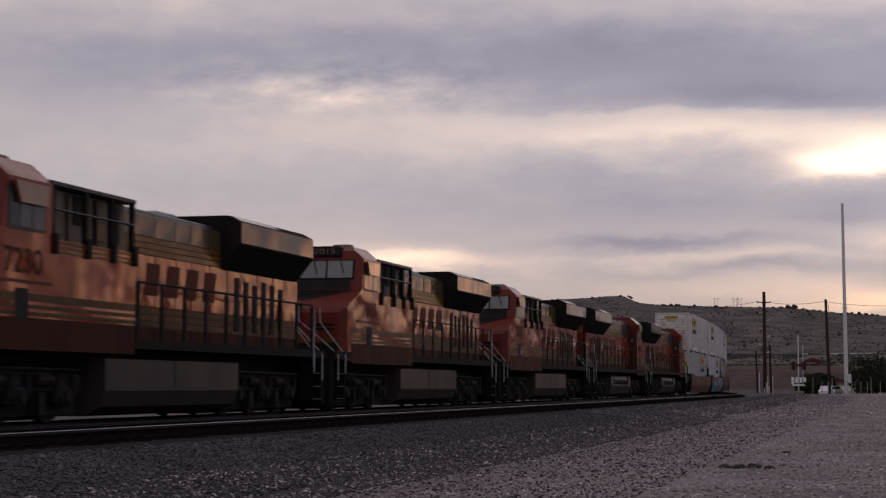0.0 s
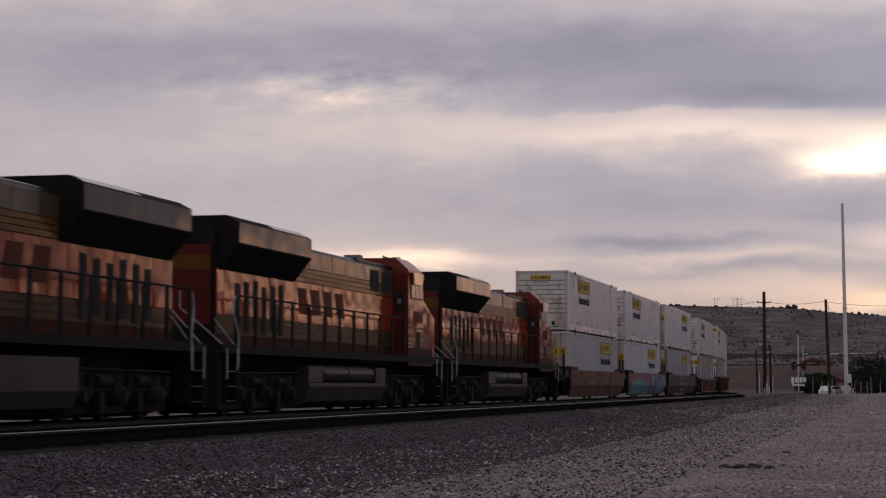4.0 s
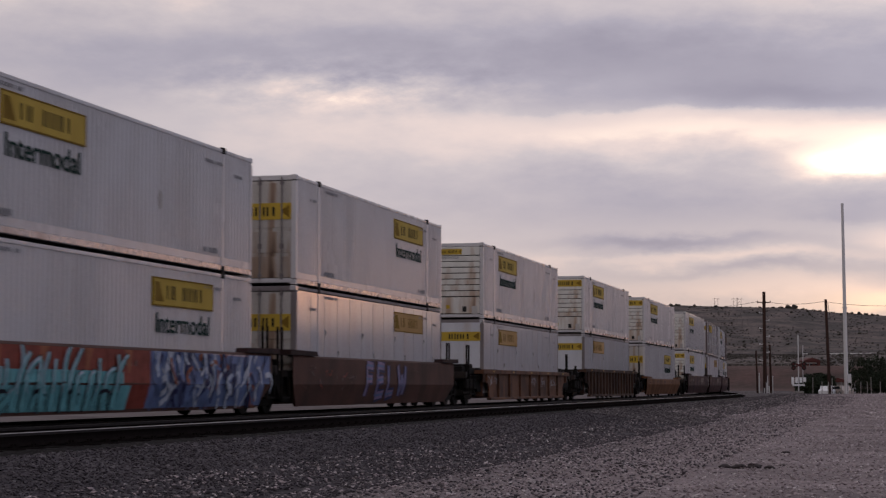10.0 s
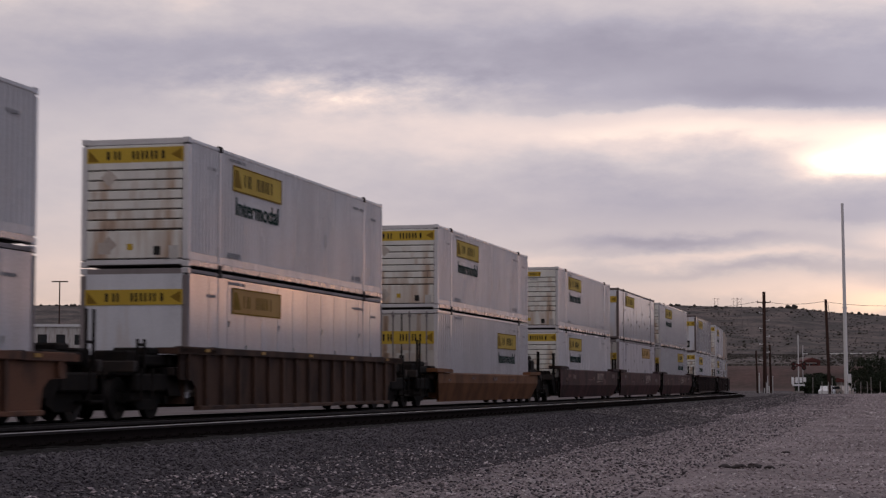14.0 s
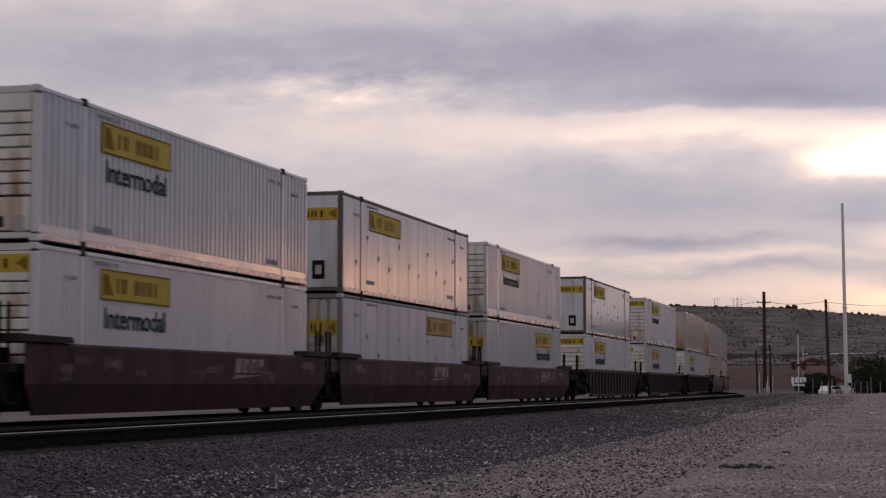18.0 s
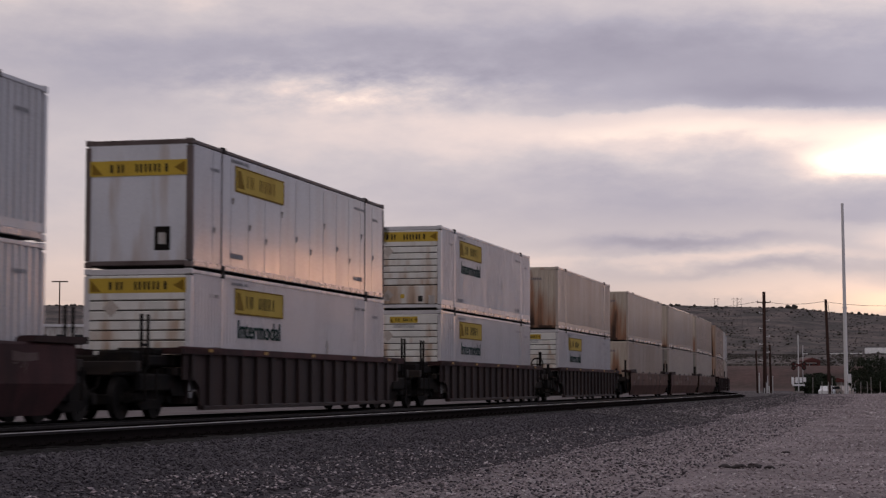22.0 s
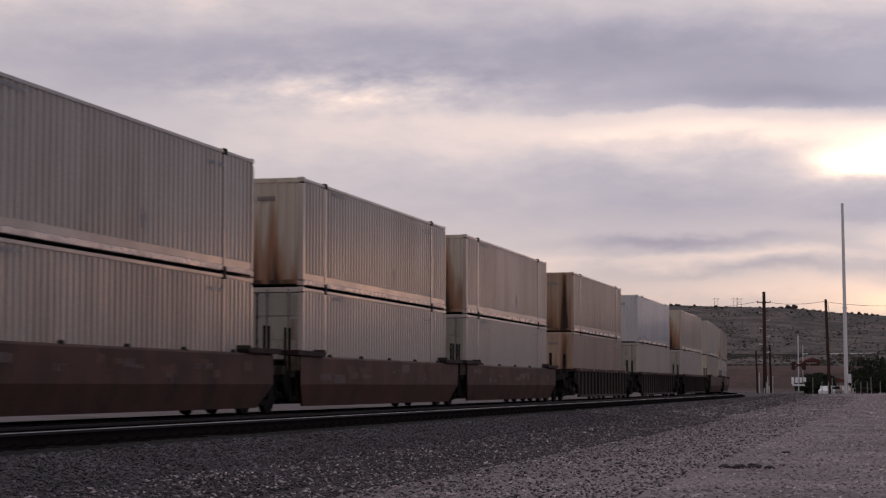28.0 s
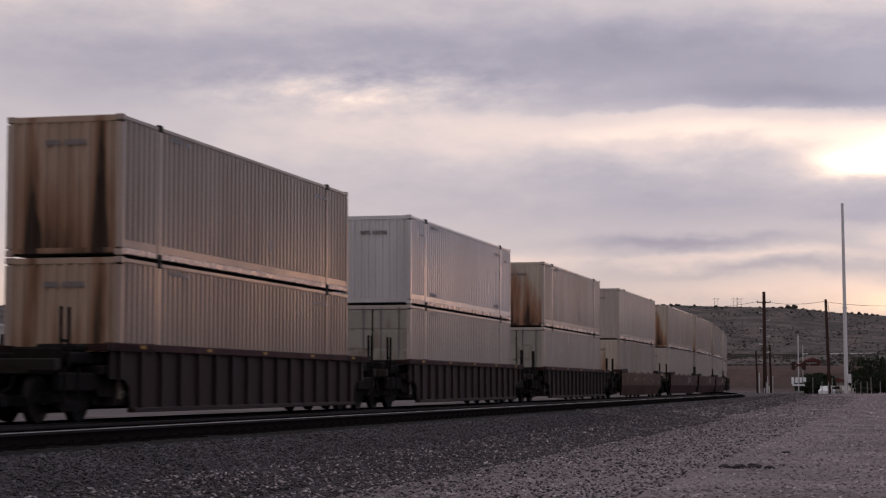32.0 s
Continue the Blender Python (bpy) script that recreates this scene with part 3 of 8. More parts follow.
def build_ground():
    azs = list(np.arange(-180, -24, 6.0)) + list(np.arange(-24, 24.01, 0.5)) + list(np.arange(26, 52, 2.0)) + list(np.arange(54, 180, 6.0))
    rs = [4.0] + list(np.geomspace(8, 300, 70)) + list(np.linspace(310, 420, 23)) + list(np.linspace(440, 1400, 50)) + [1450, 1600, 2200, 4200]
    verts = [(0, 0, 0)]
    for r in rs:
        for az in azs:
            x, y = r * math.sin(radians(az)), r * math.cos(radians(az))
            verts.append((x, y, terrain(x, y)))
    n = len(azs)
    faces, mats = [], []
    for j in range(n):
        faces.append((0, 1 + (j + 1) % n, 1 + j))
        mats.append(0)
    for i in range(len(rs) - 1):
        for j in range(n):
            k = (j + 1) % n
            faces.append((1 + i * n + j, 1 + i * n + k, 1 + (i + 1) * n + k, 1 + (i + 1) * n + j))
            d = lateral(verts[faces[-1][0]][0], verts[faces[-1][0]][1])[1]
            mats.append((3 if d > 20 else 0) if rs[i] < 325 else 1 if rs[i] < 385 else 2)
    me = bpy.data.meshes.new("ground")
    me.from_pydata(verts, [], faces)
    for m in (GRAVEL, RED_EARTH, HILL, FAR_EARTH):
        me.materials.append(m)
    me.polygons.foreach_set("material_index", mats)
    me.polygons.foreach_set("use_smooth", [True] * len(faces))
    me.validate()
    me.update()
    bmx = bmesh.new()
    bmx.from_mesh(me)
    bmesh.ops.recalc_face_normals(bmx, faces=bmx.faces)
    if sum(f.normal.z for f in bmx.faces) < 0:
        bmesh.ops.reverse_faces(bmx, faces=bmx.faces)
    bmx.to_mesh(me)
    bmx.free()
    tagged(new("ground", me), "pinkish gravel yard rising to scrub-covered brown hills", "ground", kind="structure")


BED = ((7.0, -0.04), (7.6, 0.05), (8.4, 0.16), (9.6, 0.33), (10.15, 0.41), (10.45, 0.448), (10.8, 0.452), (11.2, 0.452), (13.7, 0.45), (15.2, 0.36), (17.9, 0.36), (18.6, 0.32), (20.5, 0.10), (22.0, -0.10))


def bed_height(d):
    for (a, za), (b, zb) in zip(BED, BED[1:]):
        if a <= d <= b:
            return za + (zb - za) * (d - a) / (b - a)
    return -0.1


def build_ballast():
    ss = list(np.arange(-40, 0, 4.0)) + list(np.arange(0, 90, 0.8)) + list(np.arange(90, 300, 5.0)) + list(np.arange(300, 700, 20.0))
    ds = list(np.arange(7.0, 10.1, 0.3)) + [10.2, 10.45, 10.8, 11.2, 12.4, 13.7, 15.2, 17.9, 18.6, 19.5, 20.5, 22.0]
    verts, faces = [], []
    for s in ss:
        for d in ds:
            wob = 0.7 * noise.noise((s * 0.25, 7, 0)) + 0.35 * noise.noise((s * 1.2, 3, 0))
            dd = d + wob * max(0.0, 1 - (d - 7.0) / 2.0)
            x, y, h = along(s, dd)
            rise = 0.45 * smooth_step(50, 210, s) * (1 - smooth_step(7.0, 11.0, d))
            lump = 0.010 * noise.noise((s * 0.9, d * 0.9, 0)) + 0.006 * noise.noise((s * 2.7, d * 2.7, 5))
            verts.append((x, y, bed_height(d) + rise + lump))
    n = len(ds)
    for i in range(len(ss) - 1):
        for j in range(n - 1):
            faces.append((i * n + j, (i + 1) * n + j, (i + 1) * n + j + 1, i * n + j + 1))
    me = bpy.data.meshes.new("ballast")
    me.from_pydata(verts, [], faces)
    me.materials.append(BALLAST)
    # near-black stone under both tracks, between 10.4 and 18.5 m across
    me.materials.append(TRACK_BALLAST)
    # paler stone from 66 m on beside the track, 140 m on under it
    me.materials.append(FAR_BALLAST)
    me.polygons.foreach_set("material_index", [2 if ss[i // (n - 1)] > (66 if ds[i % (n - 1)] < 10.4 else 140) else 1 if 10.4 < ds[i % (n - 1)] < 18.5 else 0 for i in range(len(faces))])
    me.polygons.foreach_set("use_smooth", [True] * len(faces))
    if me.polygons[0].normal.z < 0:
        me.flip_normals()
    tagged(new("ballast", me), "dark grey crushed stone ballast sloping down beside the rails", "ballast", kind="structure")


def merged(s, off):
    """The nearer track runs into the farther one beyond the yard."""
    return off + (OFF - off) * smooth_step(125, 235, s)


def sweep(name, off, side, outline, mat, parent, s0=-40, s1=690):
    """A rail-like bar of (lateral, z) outline that follows the track."""
    ss = list(np.arange(s0, 120, 12.0)) + list(np.arange(120, 260 if off < OFF else s1, 6.0))
    verts, faces = [], []
    n = len(outline)
    for s in ss:
        for d, z in outline:
            x, y, h = along(s, merged(s, off) + side + d)
            drop = (RAIL_T - RAIL) * smooth_step(125, 235, s) if off < OFF else 0.0
            verts.append((x, y, z + drop))
    for i in range(len(ss) - 1):
        for j in range(n):
            k = (j + 1) % n
            faces.append((i * n + j, i * n + k, (i + 1) * n + k, (i + 1) * n + j))
    me = bpy.data.meshes.new(name)
    me.from_pydata(verts, [], faces)
    bmx = bmesh.new()
    bmx.from_mesh(me)
    bmesh.ops.recalc_face_normals(bmx, faces=bmx.faces)
    bmx.to_mesh(me)
    bmx.free()
    return part_of(name, me, mat, parent)


def build_track(off, label, near):
    t = thing("railway_track", label, "railway track", kind="structure")
    top = RAIL if near else RAIL_T
    half = ((0.078, -0.19), (0.078, -0.177), (0.05, -0.165), (0.024, -0.14), (0.011, -0.10), (0.011, -0.045))
    web = [(a, top + z) for a, z in half] + [(-a, top + z) for a, z in half[::-1]]
    head = [(a, top + z) for a, z in ((-0.038, -0.046), (0.038, -0.046), (0.038, -0.010), (-0.038, -0.010))]
    band = [(a, top + z) for a, z in ((-0.024, -0.0095), (0.024, -0.0095), (0.022, -0.003), (0.018, 0.0), (-0.018, 0.0), (-0.022, -0.003))]
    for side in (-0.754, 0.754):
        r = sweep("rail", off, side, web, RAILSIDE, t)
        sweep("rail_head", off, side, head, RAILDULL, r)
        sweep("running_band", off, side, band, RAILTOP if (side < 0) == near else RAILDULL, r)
    bm = boxes((-1.30, 1.30, -0.13, 0.13, top - 0.40, top - 0.193), bevel=0.02)
    me = bpy.data.meshes.new("tie")
    bm.to_mesh(me)
    bm.free()
    clip = boxes((-0.90, -0.62, -0.10, 0.10, top - 0.193, top - 0.176), (0.62, 0.90, -0.10, 0.10, top - 0.193, top - 0.176))
    for k in (-0.87, -0.65, 0.65, 0.87):
        box(clip, k - 0.02, k + 0.02, -0.07, -0.03, top - 0.176, top - 0.145)
        box(clip, k - 0.02, k + 0.02, 0.03, 0.07, top - 0.176, top - 0.145)
    clip_me = bpy.data.meshes.new("tie_plate")
    clip.to_mesh(clip_me)
    clip.free()
    s0, s1 = (14, 125) if near else (20, 60)
    s = s0
    while s < s1:
        x, y, h = along(s, merged(s, off))
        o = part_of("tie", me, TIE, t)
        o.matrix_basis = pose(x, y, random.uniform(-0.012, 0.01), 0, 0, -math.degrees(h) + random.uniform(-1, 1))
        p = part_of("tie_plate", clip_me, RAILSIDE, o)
        s += 0.61
    verts, faces = [], []
    base = [v.co.copy() for v in me.vertices]
    polys = [tuple(p.vertices) for p in me.polygons]
    while s < 190:
        x, y, h = along(s, merged(s, off))
        m = pose(x, y, 0, 0, 0, -math.degrees(h))
        k = len(verts)
        verts += [tuple(m @ v) for v in base]
        faces += [tuple(i + k for i in p) for p in polys]
        s += 0.61
    me2 = bpy.data.meshes.new("far_ties")
    me2.from_pydata(verts, [], faces)
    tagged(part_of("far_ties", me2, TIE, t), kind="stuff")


def build_stones(name, label, mats, count, span, dist, size, seed):
    """Loose stones lying on the ground, as one sheet of small lumps."""
    rnd = random.Random(seed)
    verts, faces = [], []
    idx = []
    for _ in range(count):
        s = span[0] + (span[1] - span[0]) * rnd.random() ** 1.6
        d = rnd.uniform(*dist)
        x, y, h = along(s, d)
        if not (-16 < math.degrees(math.atan2(x, y)) < 16):
            continue
        wob = 0.7 * noise.noise((s * 0.25, 7, 0)) + 0.35 * noise.noise((s * 1.2, 3, 0))
        dq = max(d - wob * max(0.0, 1 - (d - 7.0) / 2.0), 7.0) if d > 7.0 else d
        zz = max(terrain(x, y), bed_height(dq) + 0.45 * smooth_step(50, 210, s) * (1 - smooth_step(7.0, 11.0, d)) if d > 7.2 else -9)
        r = size * rnd.uniform(0.45, 1.0) * (1.6 if rnd.random() < 0.05 else 1)
        k = len(verts)
        rot = Euler((rnd.uniform(-0.5, 0.5), rnd.uniform(-0.5, 0.5), rnd.uniform(0, 6.28))).to_matrix()
        for q in ((1, 0.1, 0), (-0.9, 0.2, 0.05), (0.1, 0.75, 0), (-0.1, -0.8, 0.1), (0.15, 0.1, 0.38), (0, 0, -0.5)):
            v = rot @ Vector([c * rnd.uniform(0.75, 1.2) * r for c in q])
            verts.append((x + v.x, y + v.y, zz + v.z + r * 0.35))
        for f in ((0, 2, 4), (2, 1, 4), (1, 3, 4), (3, 0, 4), (2, 0, 5), (1, 2, 5), (3, 1, 5), (0, 3, 5)):
            faces.append(tuple(k + i for i in f))
            idx.append(0)
    me = bpy.data.meshes.new(name)
    me.from_pydata(verts, [], faces)
    me.materials.append(mats)
    tagged(new(name, me), label, "stones", kind="stuff")


def island_stone(name, ramp_cols):
    m = bpy.data.materials.new(name)
    m.use_nodes = True
    nt = m.node_tree
    b = nt.nodes["Principled BSDF"]
    b.inputs["Roughness"].default_value, b.inputs["Specular IOR Level"].default_value = 0.88, 0.1
    g = nt.nodes.new("ShaderNodeNewGeometry")
    ramp = nt.nodes.new("ShaderNodeValToRGB")
    e = ramp.color_ramp.elements
    e[0].color, e[1].color = (*ramp_cols[0], 1), (*ramp_cols[2], 1)
    k = e.new(0.75)
    k.color = (*ramp_cols[1], 1)
    nt.links.new(g.outputs["Random Per Island"], ramp.inputs[0])
    n = nt.nodes.new("ShaderNodeTexNoise")
    n.inputs["Scale"].default_value = 60
    mx = nt.nodes.new("ShaderNodeMix")
    mx.data_type, mx.blend_type = "RGBA", "OVERLAY"
    mx.inputs[0].default_value = 0.4
    nt.links.new(ramp.outputs[0], mx.inputs[6])
    nt.links.new(n.outputs[0], mx.inputs[7])
    nt.links.new(mx.outputs[2], b.inputs["Base Color"])
    return m


def build_sky():
    """The cloud cover over the western hills, drifting slowly."""
    verts, faces = [], []
    azs, els = np.arange(-24, 26.1, 2.0), np.arange(-1.5, 18.1, 1.5)
    for el in els:
        for az in azs:
            a, b = radians(az), radians(el)
            verts.append((4600 * math.sin(a) * math.cos(b), 4600 * math.cos(a) * math.cos(b), 4600 * math.sin(b)))
    n = len(azs)
    for i in range(len(els) - 1):
        for j in range(n - 1):
            faces.append((i * n + j, i * n + j + 1, (i + 1) * n + j + 1, (i + 1) * n + j))
    me = bpy.data.meshes.new("sky_backdrop")
    me.from_pydata(verts, [], faces)
    m = bpy.data.materials.new("cloud_cover")
    m.use_nodes = True
    nt = m.node_tree
    nt.nodes.clear()
    out = nt.nodes.new("ShaderNodeOutputMaterial")
    em = nt.nodes.new("ShaderNodeEmission")
    co = nt.nodes.new("ShaderNodeTexCoord")
    nm = nt.nodes.new("ShaderNodeVectorMath")
    nm.operation = "NORMALIZE"
    nt.links.new(co.outputs["Object"], nm.inputs[0])
    nt.links.new(sky_colour(nt, nm.outputs[0]), em.inputs[0])
    em.inputs[1].default_value = 1.3
    nt.links.new(em.outputs[0], out.inputs[0])
    me.materials.append(m)
    ob = tagged(new("sky_backdrop", me), "layered grey evening clouds lit cream from behind", "sky", kind="structure")
    ob.location = (0, 0, EYE_Z)
    return ob


def clump(bm, c, r, rnd, squash=0.8, sub=1):
    """Adds a rough lump of foliage."""
    res = bmesh.ops.create_icosphere(bm, subdivisions=sub, radius=r)
    k = rnd.uniform(0, 50)
    for v in res["verts"]:
        q = 1 + 0.55 * noise.noise(v.co * (1.6 / r) + Vector((k, k, k)))
        v.co = Vector((v.co.x * q, v.co.y * q, v.co.z * q * squash)) + Vector(c)


def build_scrub():
    rnd = random.Random(5)
    shapes = []
    for i in range(8):
        bm = bmesh.new()
        for _ in range(3):
            clump(bm, (rnd.uniform(-0.6, 0.6), rnd.uniform(-0.4, 0.4), rnd.uniform(0.2, 0.8)), rnd.uniform(0.45, 0.8), rnd, 0.85)
        bm.verts.ensure_lookup_table()
        bm.verts.index_update()
        shapes.append(([v.co.copy() for v in bm.verts], [tuple(v.index for v in f.verts) for f in bm.faces]))
        bm.free()
    verts, faces = [], []

    def put(x, y, z, k, tall=1.0):
        vs, fs = rnd.choice(shapes)
        a = rnd.uniform(0, 6.28)
        ca, sa = math.cos(a) * k, math.sin(a) * k
        b = len(verts)
        verts.extend((x + v.x * ca - v.y * sa, y + v.x * sa + v.y * ca, z + v.z * k * tall) for v in vs)
        faces.extend(tuple(i + b for i in f) for f in fs)

    for _ in range(15000):
        az, r = rnd.uniform(-3, 15), rnd.uniform(430, 1395)
        if noise.noise((az * 1.1, r * 0.012, 4)) < rnd.uniform(-0.45, 0.25):
            continue
        if az < 2.5 and rnd.random() < 0.6:
            continue
        x, y = r * math.sin(radians(az)), r * math.cos(radians(az))
        put(x, y, terrain(x, y) - 0.2, rnd.uniform(0.3, 0.85) * (1.8 if rnd.random() < 0.08 else 1), rnd.uniform(0.6, 1.0))
    for az, k in ((10.3, 3.2), (10.55, 5.0), (10.7, 4.4), (11.05, 2.6), (11.3, 2.6), (9.6, 2.4), (9.1, 2.0), (7.2, 2.4), (7.9, 1.8), (6.5, 2.0), (8.4, 2.2), (11.9, 1.6), (-12.6, 2.5), (-11.4, 2.5)):
        for _ in range(3):
            a = az + rnd.uniform(-0.08, 0.08)
            x, y = 1396 * math.sin(radians(a)), 1396 * math.cos(radians(a))
            put(x, y, terrain(x, y) - 0.6, k * rnd.uniform(0.3, 0.6), 1.1)
    for _ in range(160):
        az = rnd.uniform(-14, 14)
        x, y = 1394 * math.sin(radians(az)), 1394 * math.cos(radians(az))
        put(x, y, terrain(x, y) - 0.5, rnd.uniform(0.8, 1.9))
    me = bpy.data.meshes.new("scrub")
    me.from_pydata(verts, [], faces)
    me.materials.append(FOLIAGE)
    tagged(new("scrub", me), "scattered dark juniper scrub on the dry hillside", "scrub", kind="stuff")


build_ground()
build_ballast()
build_track(OFF2, "empty track with polished rail heads on dark ties", True)
build_track(OFF, "occupied track under the train on dark ballast", False)
SKY = build_sky()
build_scrub()


# ---- containers ----
CACHE = {}
MARK = material("faded_grey_marking", (0.32, 0.31, 0.312), 0.8, bump=0, gloss=0.05)
CL, CW, CH = 16.154, 1.295, 2.91


def cached(key, maker):
    if key not in CACHE:
        bm = maker()
        me = bpy.data.meshes.new("mesh")
        bm.to_mesh(me)
        bm.free()
        CACHE[key] = me
    return CACHE[key]


def skinned(key, maker, mat):
    """A shared mesh in a given paint."""
    k = (key, mat.name)
    if k not in CACHE:
        me = cached(key, maker).copy()
        me.materials.clear()
        me.materials.append(mat)
        CACHE[k] = me
    return CACHE[k]


def corrugated(x0, x1, z0, z1, y, pitch, depth, flat=0.86):
    """A wall in the x-z plane that faces -y, with upright ribs."""
    bm = bmesh.new()
    n = max(1, round((x1 - x0) / pitch))
    p = (x1 - x0) / n
    pts = []
    for i in range(n):
        x = x0 + i * p
        pts += [(x, y), (x + p * 0.34, y), (x + p * 0.42, y + depth), (x + p * flat, y + depth)]
    pts.append((x1, y))
    lo = [bm.verts.new((x, yy, z0)) for x, yy in pts]
    hi = [bm.verts.new((x, yy, z1)) for x, yy in pts]
    for i in range(len(pts) - 1):
        bm.faces.new((lo[i], lo[i + 1], hi[i + 1], hi[i]))
    return bm


def side_wall(style):
    if style == "plate":
        return boxes((-CL / 2 + 0.1, CL / 2 - 0.1, -CW + 0.03, -CW + 0.06, 0.16, CH - 0.12))
    pitch, depth = {"fine": (0.21, 0.033), "bold": (0.28, 0.055)}[style]
    return corrugated(-CL / 2 + 0.12, CL / 2 - 0.12, 0.33, CH - 0.10, -CW + 0.006, pitch, depth)


def bars(x0, x1, z0, z1, y, count, seed):
    """Lettering that cannot be read: plain bars, one for a character."""
    p = (x1 - x0) / count
    return boxes(*((x0 + i * p, x0 + (i + 0.68) * p, y - 0.004, y + 0.002, z0, z1) for i in range(count) if (i * 7 + seed) % 9))


INTER, I0, I1 = text_mesh("Intermodal", 0.42)


def end_parts(c, style, paint, band):
    """The wall at the leading end, which faces the camera."""
    X = -CL / 2
    if style == "ribs":
        # dark backing seen between the white panels stands for the ribs' shadow lines
        ew = part_of("end_wall", skinned("rib_shade_back", lambda: boxes((X + 0.03, X + 0.09, -CW + 0.1, CW - 0.1, 0.15, CH - 0.12)), DARK), DARK, c, "white level-ribbed end wall, shadow lines drawn by a dark backing")
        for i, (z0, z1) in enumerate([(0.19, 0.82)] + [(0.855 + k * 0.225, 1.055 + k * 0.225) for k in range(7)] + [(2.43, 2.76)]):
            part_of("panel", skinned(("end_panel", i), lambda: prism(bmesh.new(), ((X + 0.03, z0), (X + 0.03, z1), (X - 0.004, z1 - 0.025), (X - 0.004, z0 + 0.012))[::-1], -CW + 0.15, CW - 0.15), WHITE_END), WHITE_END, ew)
        for y0, z0, w, h, m in ((-0.55, 0.36, 0.16, 0.2, GAP), (-0.95, 0.32, 0.22, 0.3, GRIME), (0.1, 0.45, 0.14, 0.14, YELLOW), (0.72, 0.42, 0.3, 0.26, SILVER)):
            part_of("placard", skinned(("placard", y0, z0), lambda y0=y0, z0=z0, w=w, h=h: boxes((X - 0.012, X - 0.004, y0 - w / 2, y0 + w / 2, z0 - h / 2, z0 + h / 2)), m), m, c)
        for y0, z0 in ((0.62, 2.02), (0.62, 0.50)):
            part_of("placard", skinned(("diamond", z0), lambda y0=y0, z0=z0: diamond_on_end(X - 0.006, y0, z0, 0.2), SILVER), SILVER, c, "pale diamond placard")
    elif style == "door":
        def leaf(y0, y1):
            return boxes((X + 0.03, X + 0.07, y0, y1, 0.16, CH - 0.13))
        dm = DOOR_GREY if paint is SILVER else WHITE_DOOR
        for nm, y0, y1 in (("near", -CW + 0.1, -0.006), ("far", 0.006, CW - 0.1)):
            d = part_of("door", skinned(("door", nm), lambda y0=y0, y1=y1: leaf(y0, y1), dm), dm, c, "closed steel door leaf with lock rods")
            for k, z in enumerate((0.16, 0.82, 1.48, 2.12)):
                part_of("panel", skinned(("door_panel", nm, k), lambda y0=y0, y1=y1, z=z: boxes((X + 0.014, X + 0.034, y0 + 0.02, y1 - 0.02, z + 0.02, z + 0.58), bevel=0.006), dm), dm, d)
            part_of("gasket", skinned(("gasket", nm), lambda y0=y0, y1=y1: boxes((X + 0.022, X + 0.032, y0, y0 + 0.03, 0.16, CH - 0.13), (X + 0.022, X + 0.032, y1 - 0.03, y1, 0.16, CH - 0.13), (X + 0.022, X + 0.032, y0, y1, 0.16, 0.19), (X + 0.022, X + 0.032, y0, y1, CH - 0.16, CH - 0.13)), GAP), GAP, d)
            for y in (y0 + 0.3, y1 - 0.28):
                part_of("lock_rod", skinned(("lock_rod", y), lambda y=y: rod(boxes((X - 0.03, X + 0.01, y - 0.05, y + 0.05, 0.95, 1.08), (X - 0.02, X + 0.01, y - 0.05, y + 0.05, 0.2, 0.28), (X - 0.02, X + 0.01, y - 0.05, y + 0.05, CH - 0.26, CH - 0.18)), (X - 0.012, y, 0.12), (X - 0.012, y, CH - 0.06), 0.022), FRAME_GREY), FRAME_GREY, d)
    elif style == "vert":
        def make():
            bm = corrugated(-CW + 0.1, CW - 0.1, 0.16, CH - 0.14, 0.0, 0.235, 0.04)
            bmesh.ops.rotate(bm, verts=bm.verts, matrix=Euler((0, 0, radians(-90))).to_matrix())
            bmesh.ops.translate(bm, verts=bm.verts, vec=(X + 0.012, 0, 0))
            return bm
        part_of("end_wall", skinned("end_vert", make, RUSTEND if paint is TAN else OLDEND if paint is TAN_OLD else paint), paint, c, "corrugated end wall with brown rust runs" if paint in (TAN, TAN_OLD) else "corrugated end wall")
        tagged(part_of("lettering", skinned("end_number", lambda: bars_on_end(X - 0.004), FRAME_GREY), FRAME_GREY, c), kind="stuff")
    else:
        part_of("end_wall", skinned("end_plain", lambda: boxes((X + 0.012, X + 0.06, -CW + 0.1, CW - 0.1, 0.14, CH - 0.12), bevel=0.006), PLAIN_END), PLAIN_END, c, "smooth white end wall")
        hatch = part_of("hatch", skinned("hatch", lambda: boxes((X + 0.0, X + 0.02, -0.78, -0.40, 0.38, 0.92), bevel=0.01), GREASE), GREASE, c, "dark square hatch frame")
        part_of("hatch_lid", skinned("hatch_lid", lambda: boxes((X - 0.012, X + 0.004, -0.68, -0.50, 0.52, 0.78)), GRIME), GRIME, hatch)
    if band:
        y0, y1, z0, z1 = (-CW + 0.12, CW - 0.12, 2.36, 2.70) if band == "wide" else (-0.45, 0.55, 2.46, 2.68)
        if style == "door":
            y0, y1, z0, z1 = -CW + 0.14, CW - 0.14, 1.72, 2.16
        elif style == "plain":
            z0, z1 = 2.08, 2.43
        key = ("band", band, style)
        if band == "small":
            words_part("Intermodal", 0.15, X - 0.008, 0.42, z0 - 0.17, MARK, c, facing="front", width=0.74)
        sg = part_of("sign", skinned(key, lambda: boxes((X - 0.006, X + 0.034, y0, y1, z0, z1)), YELLOW), YELLOW, c, "yellow sign band with dark lettering bars")

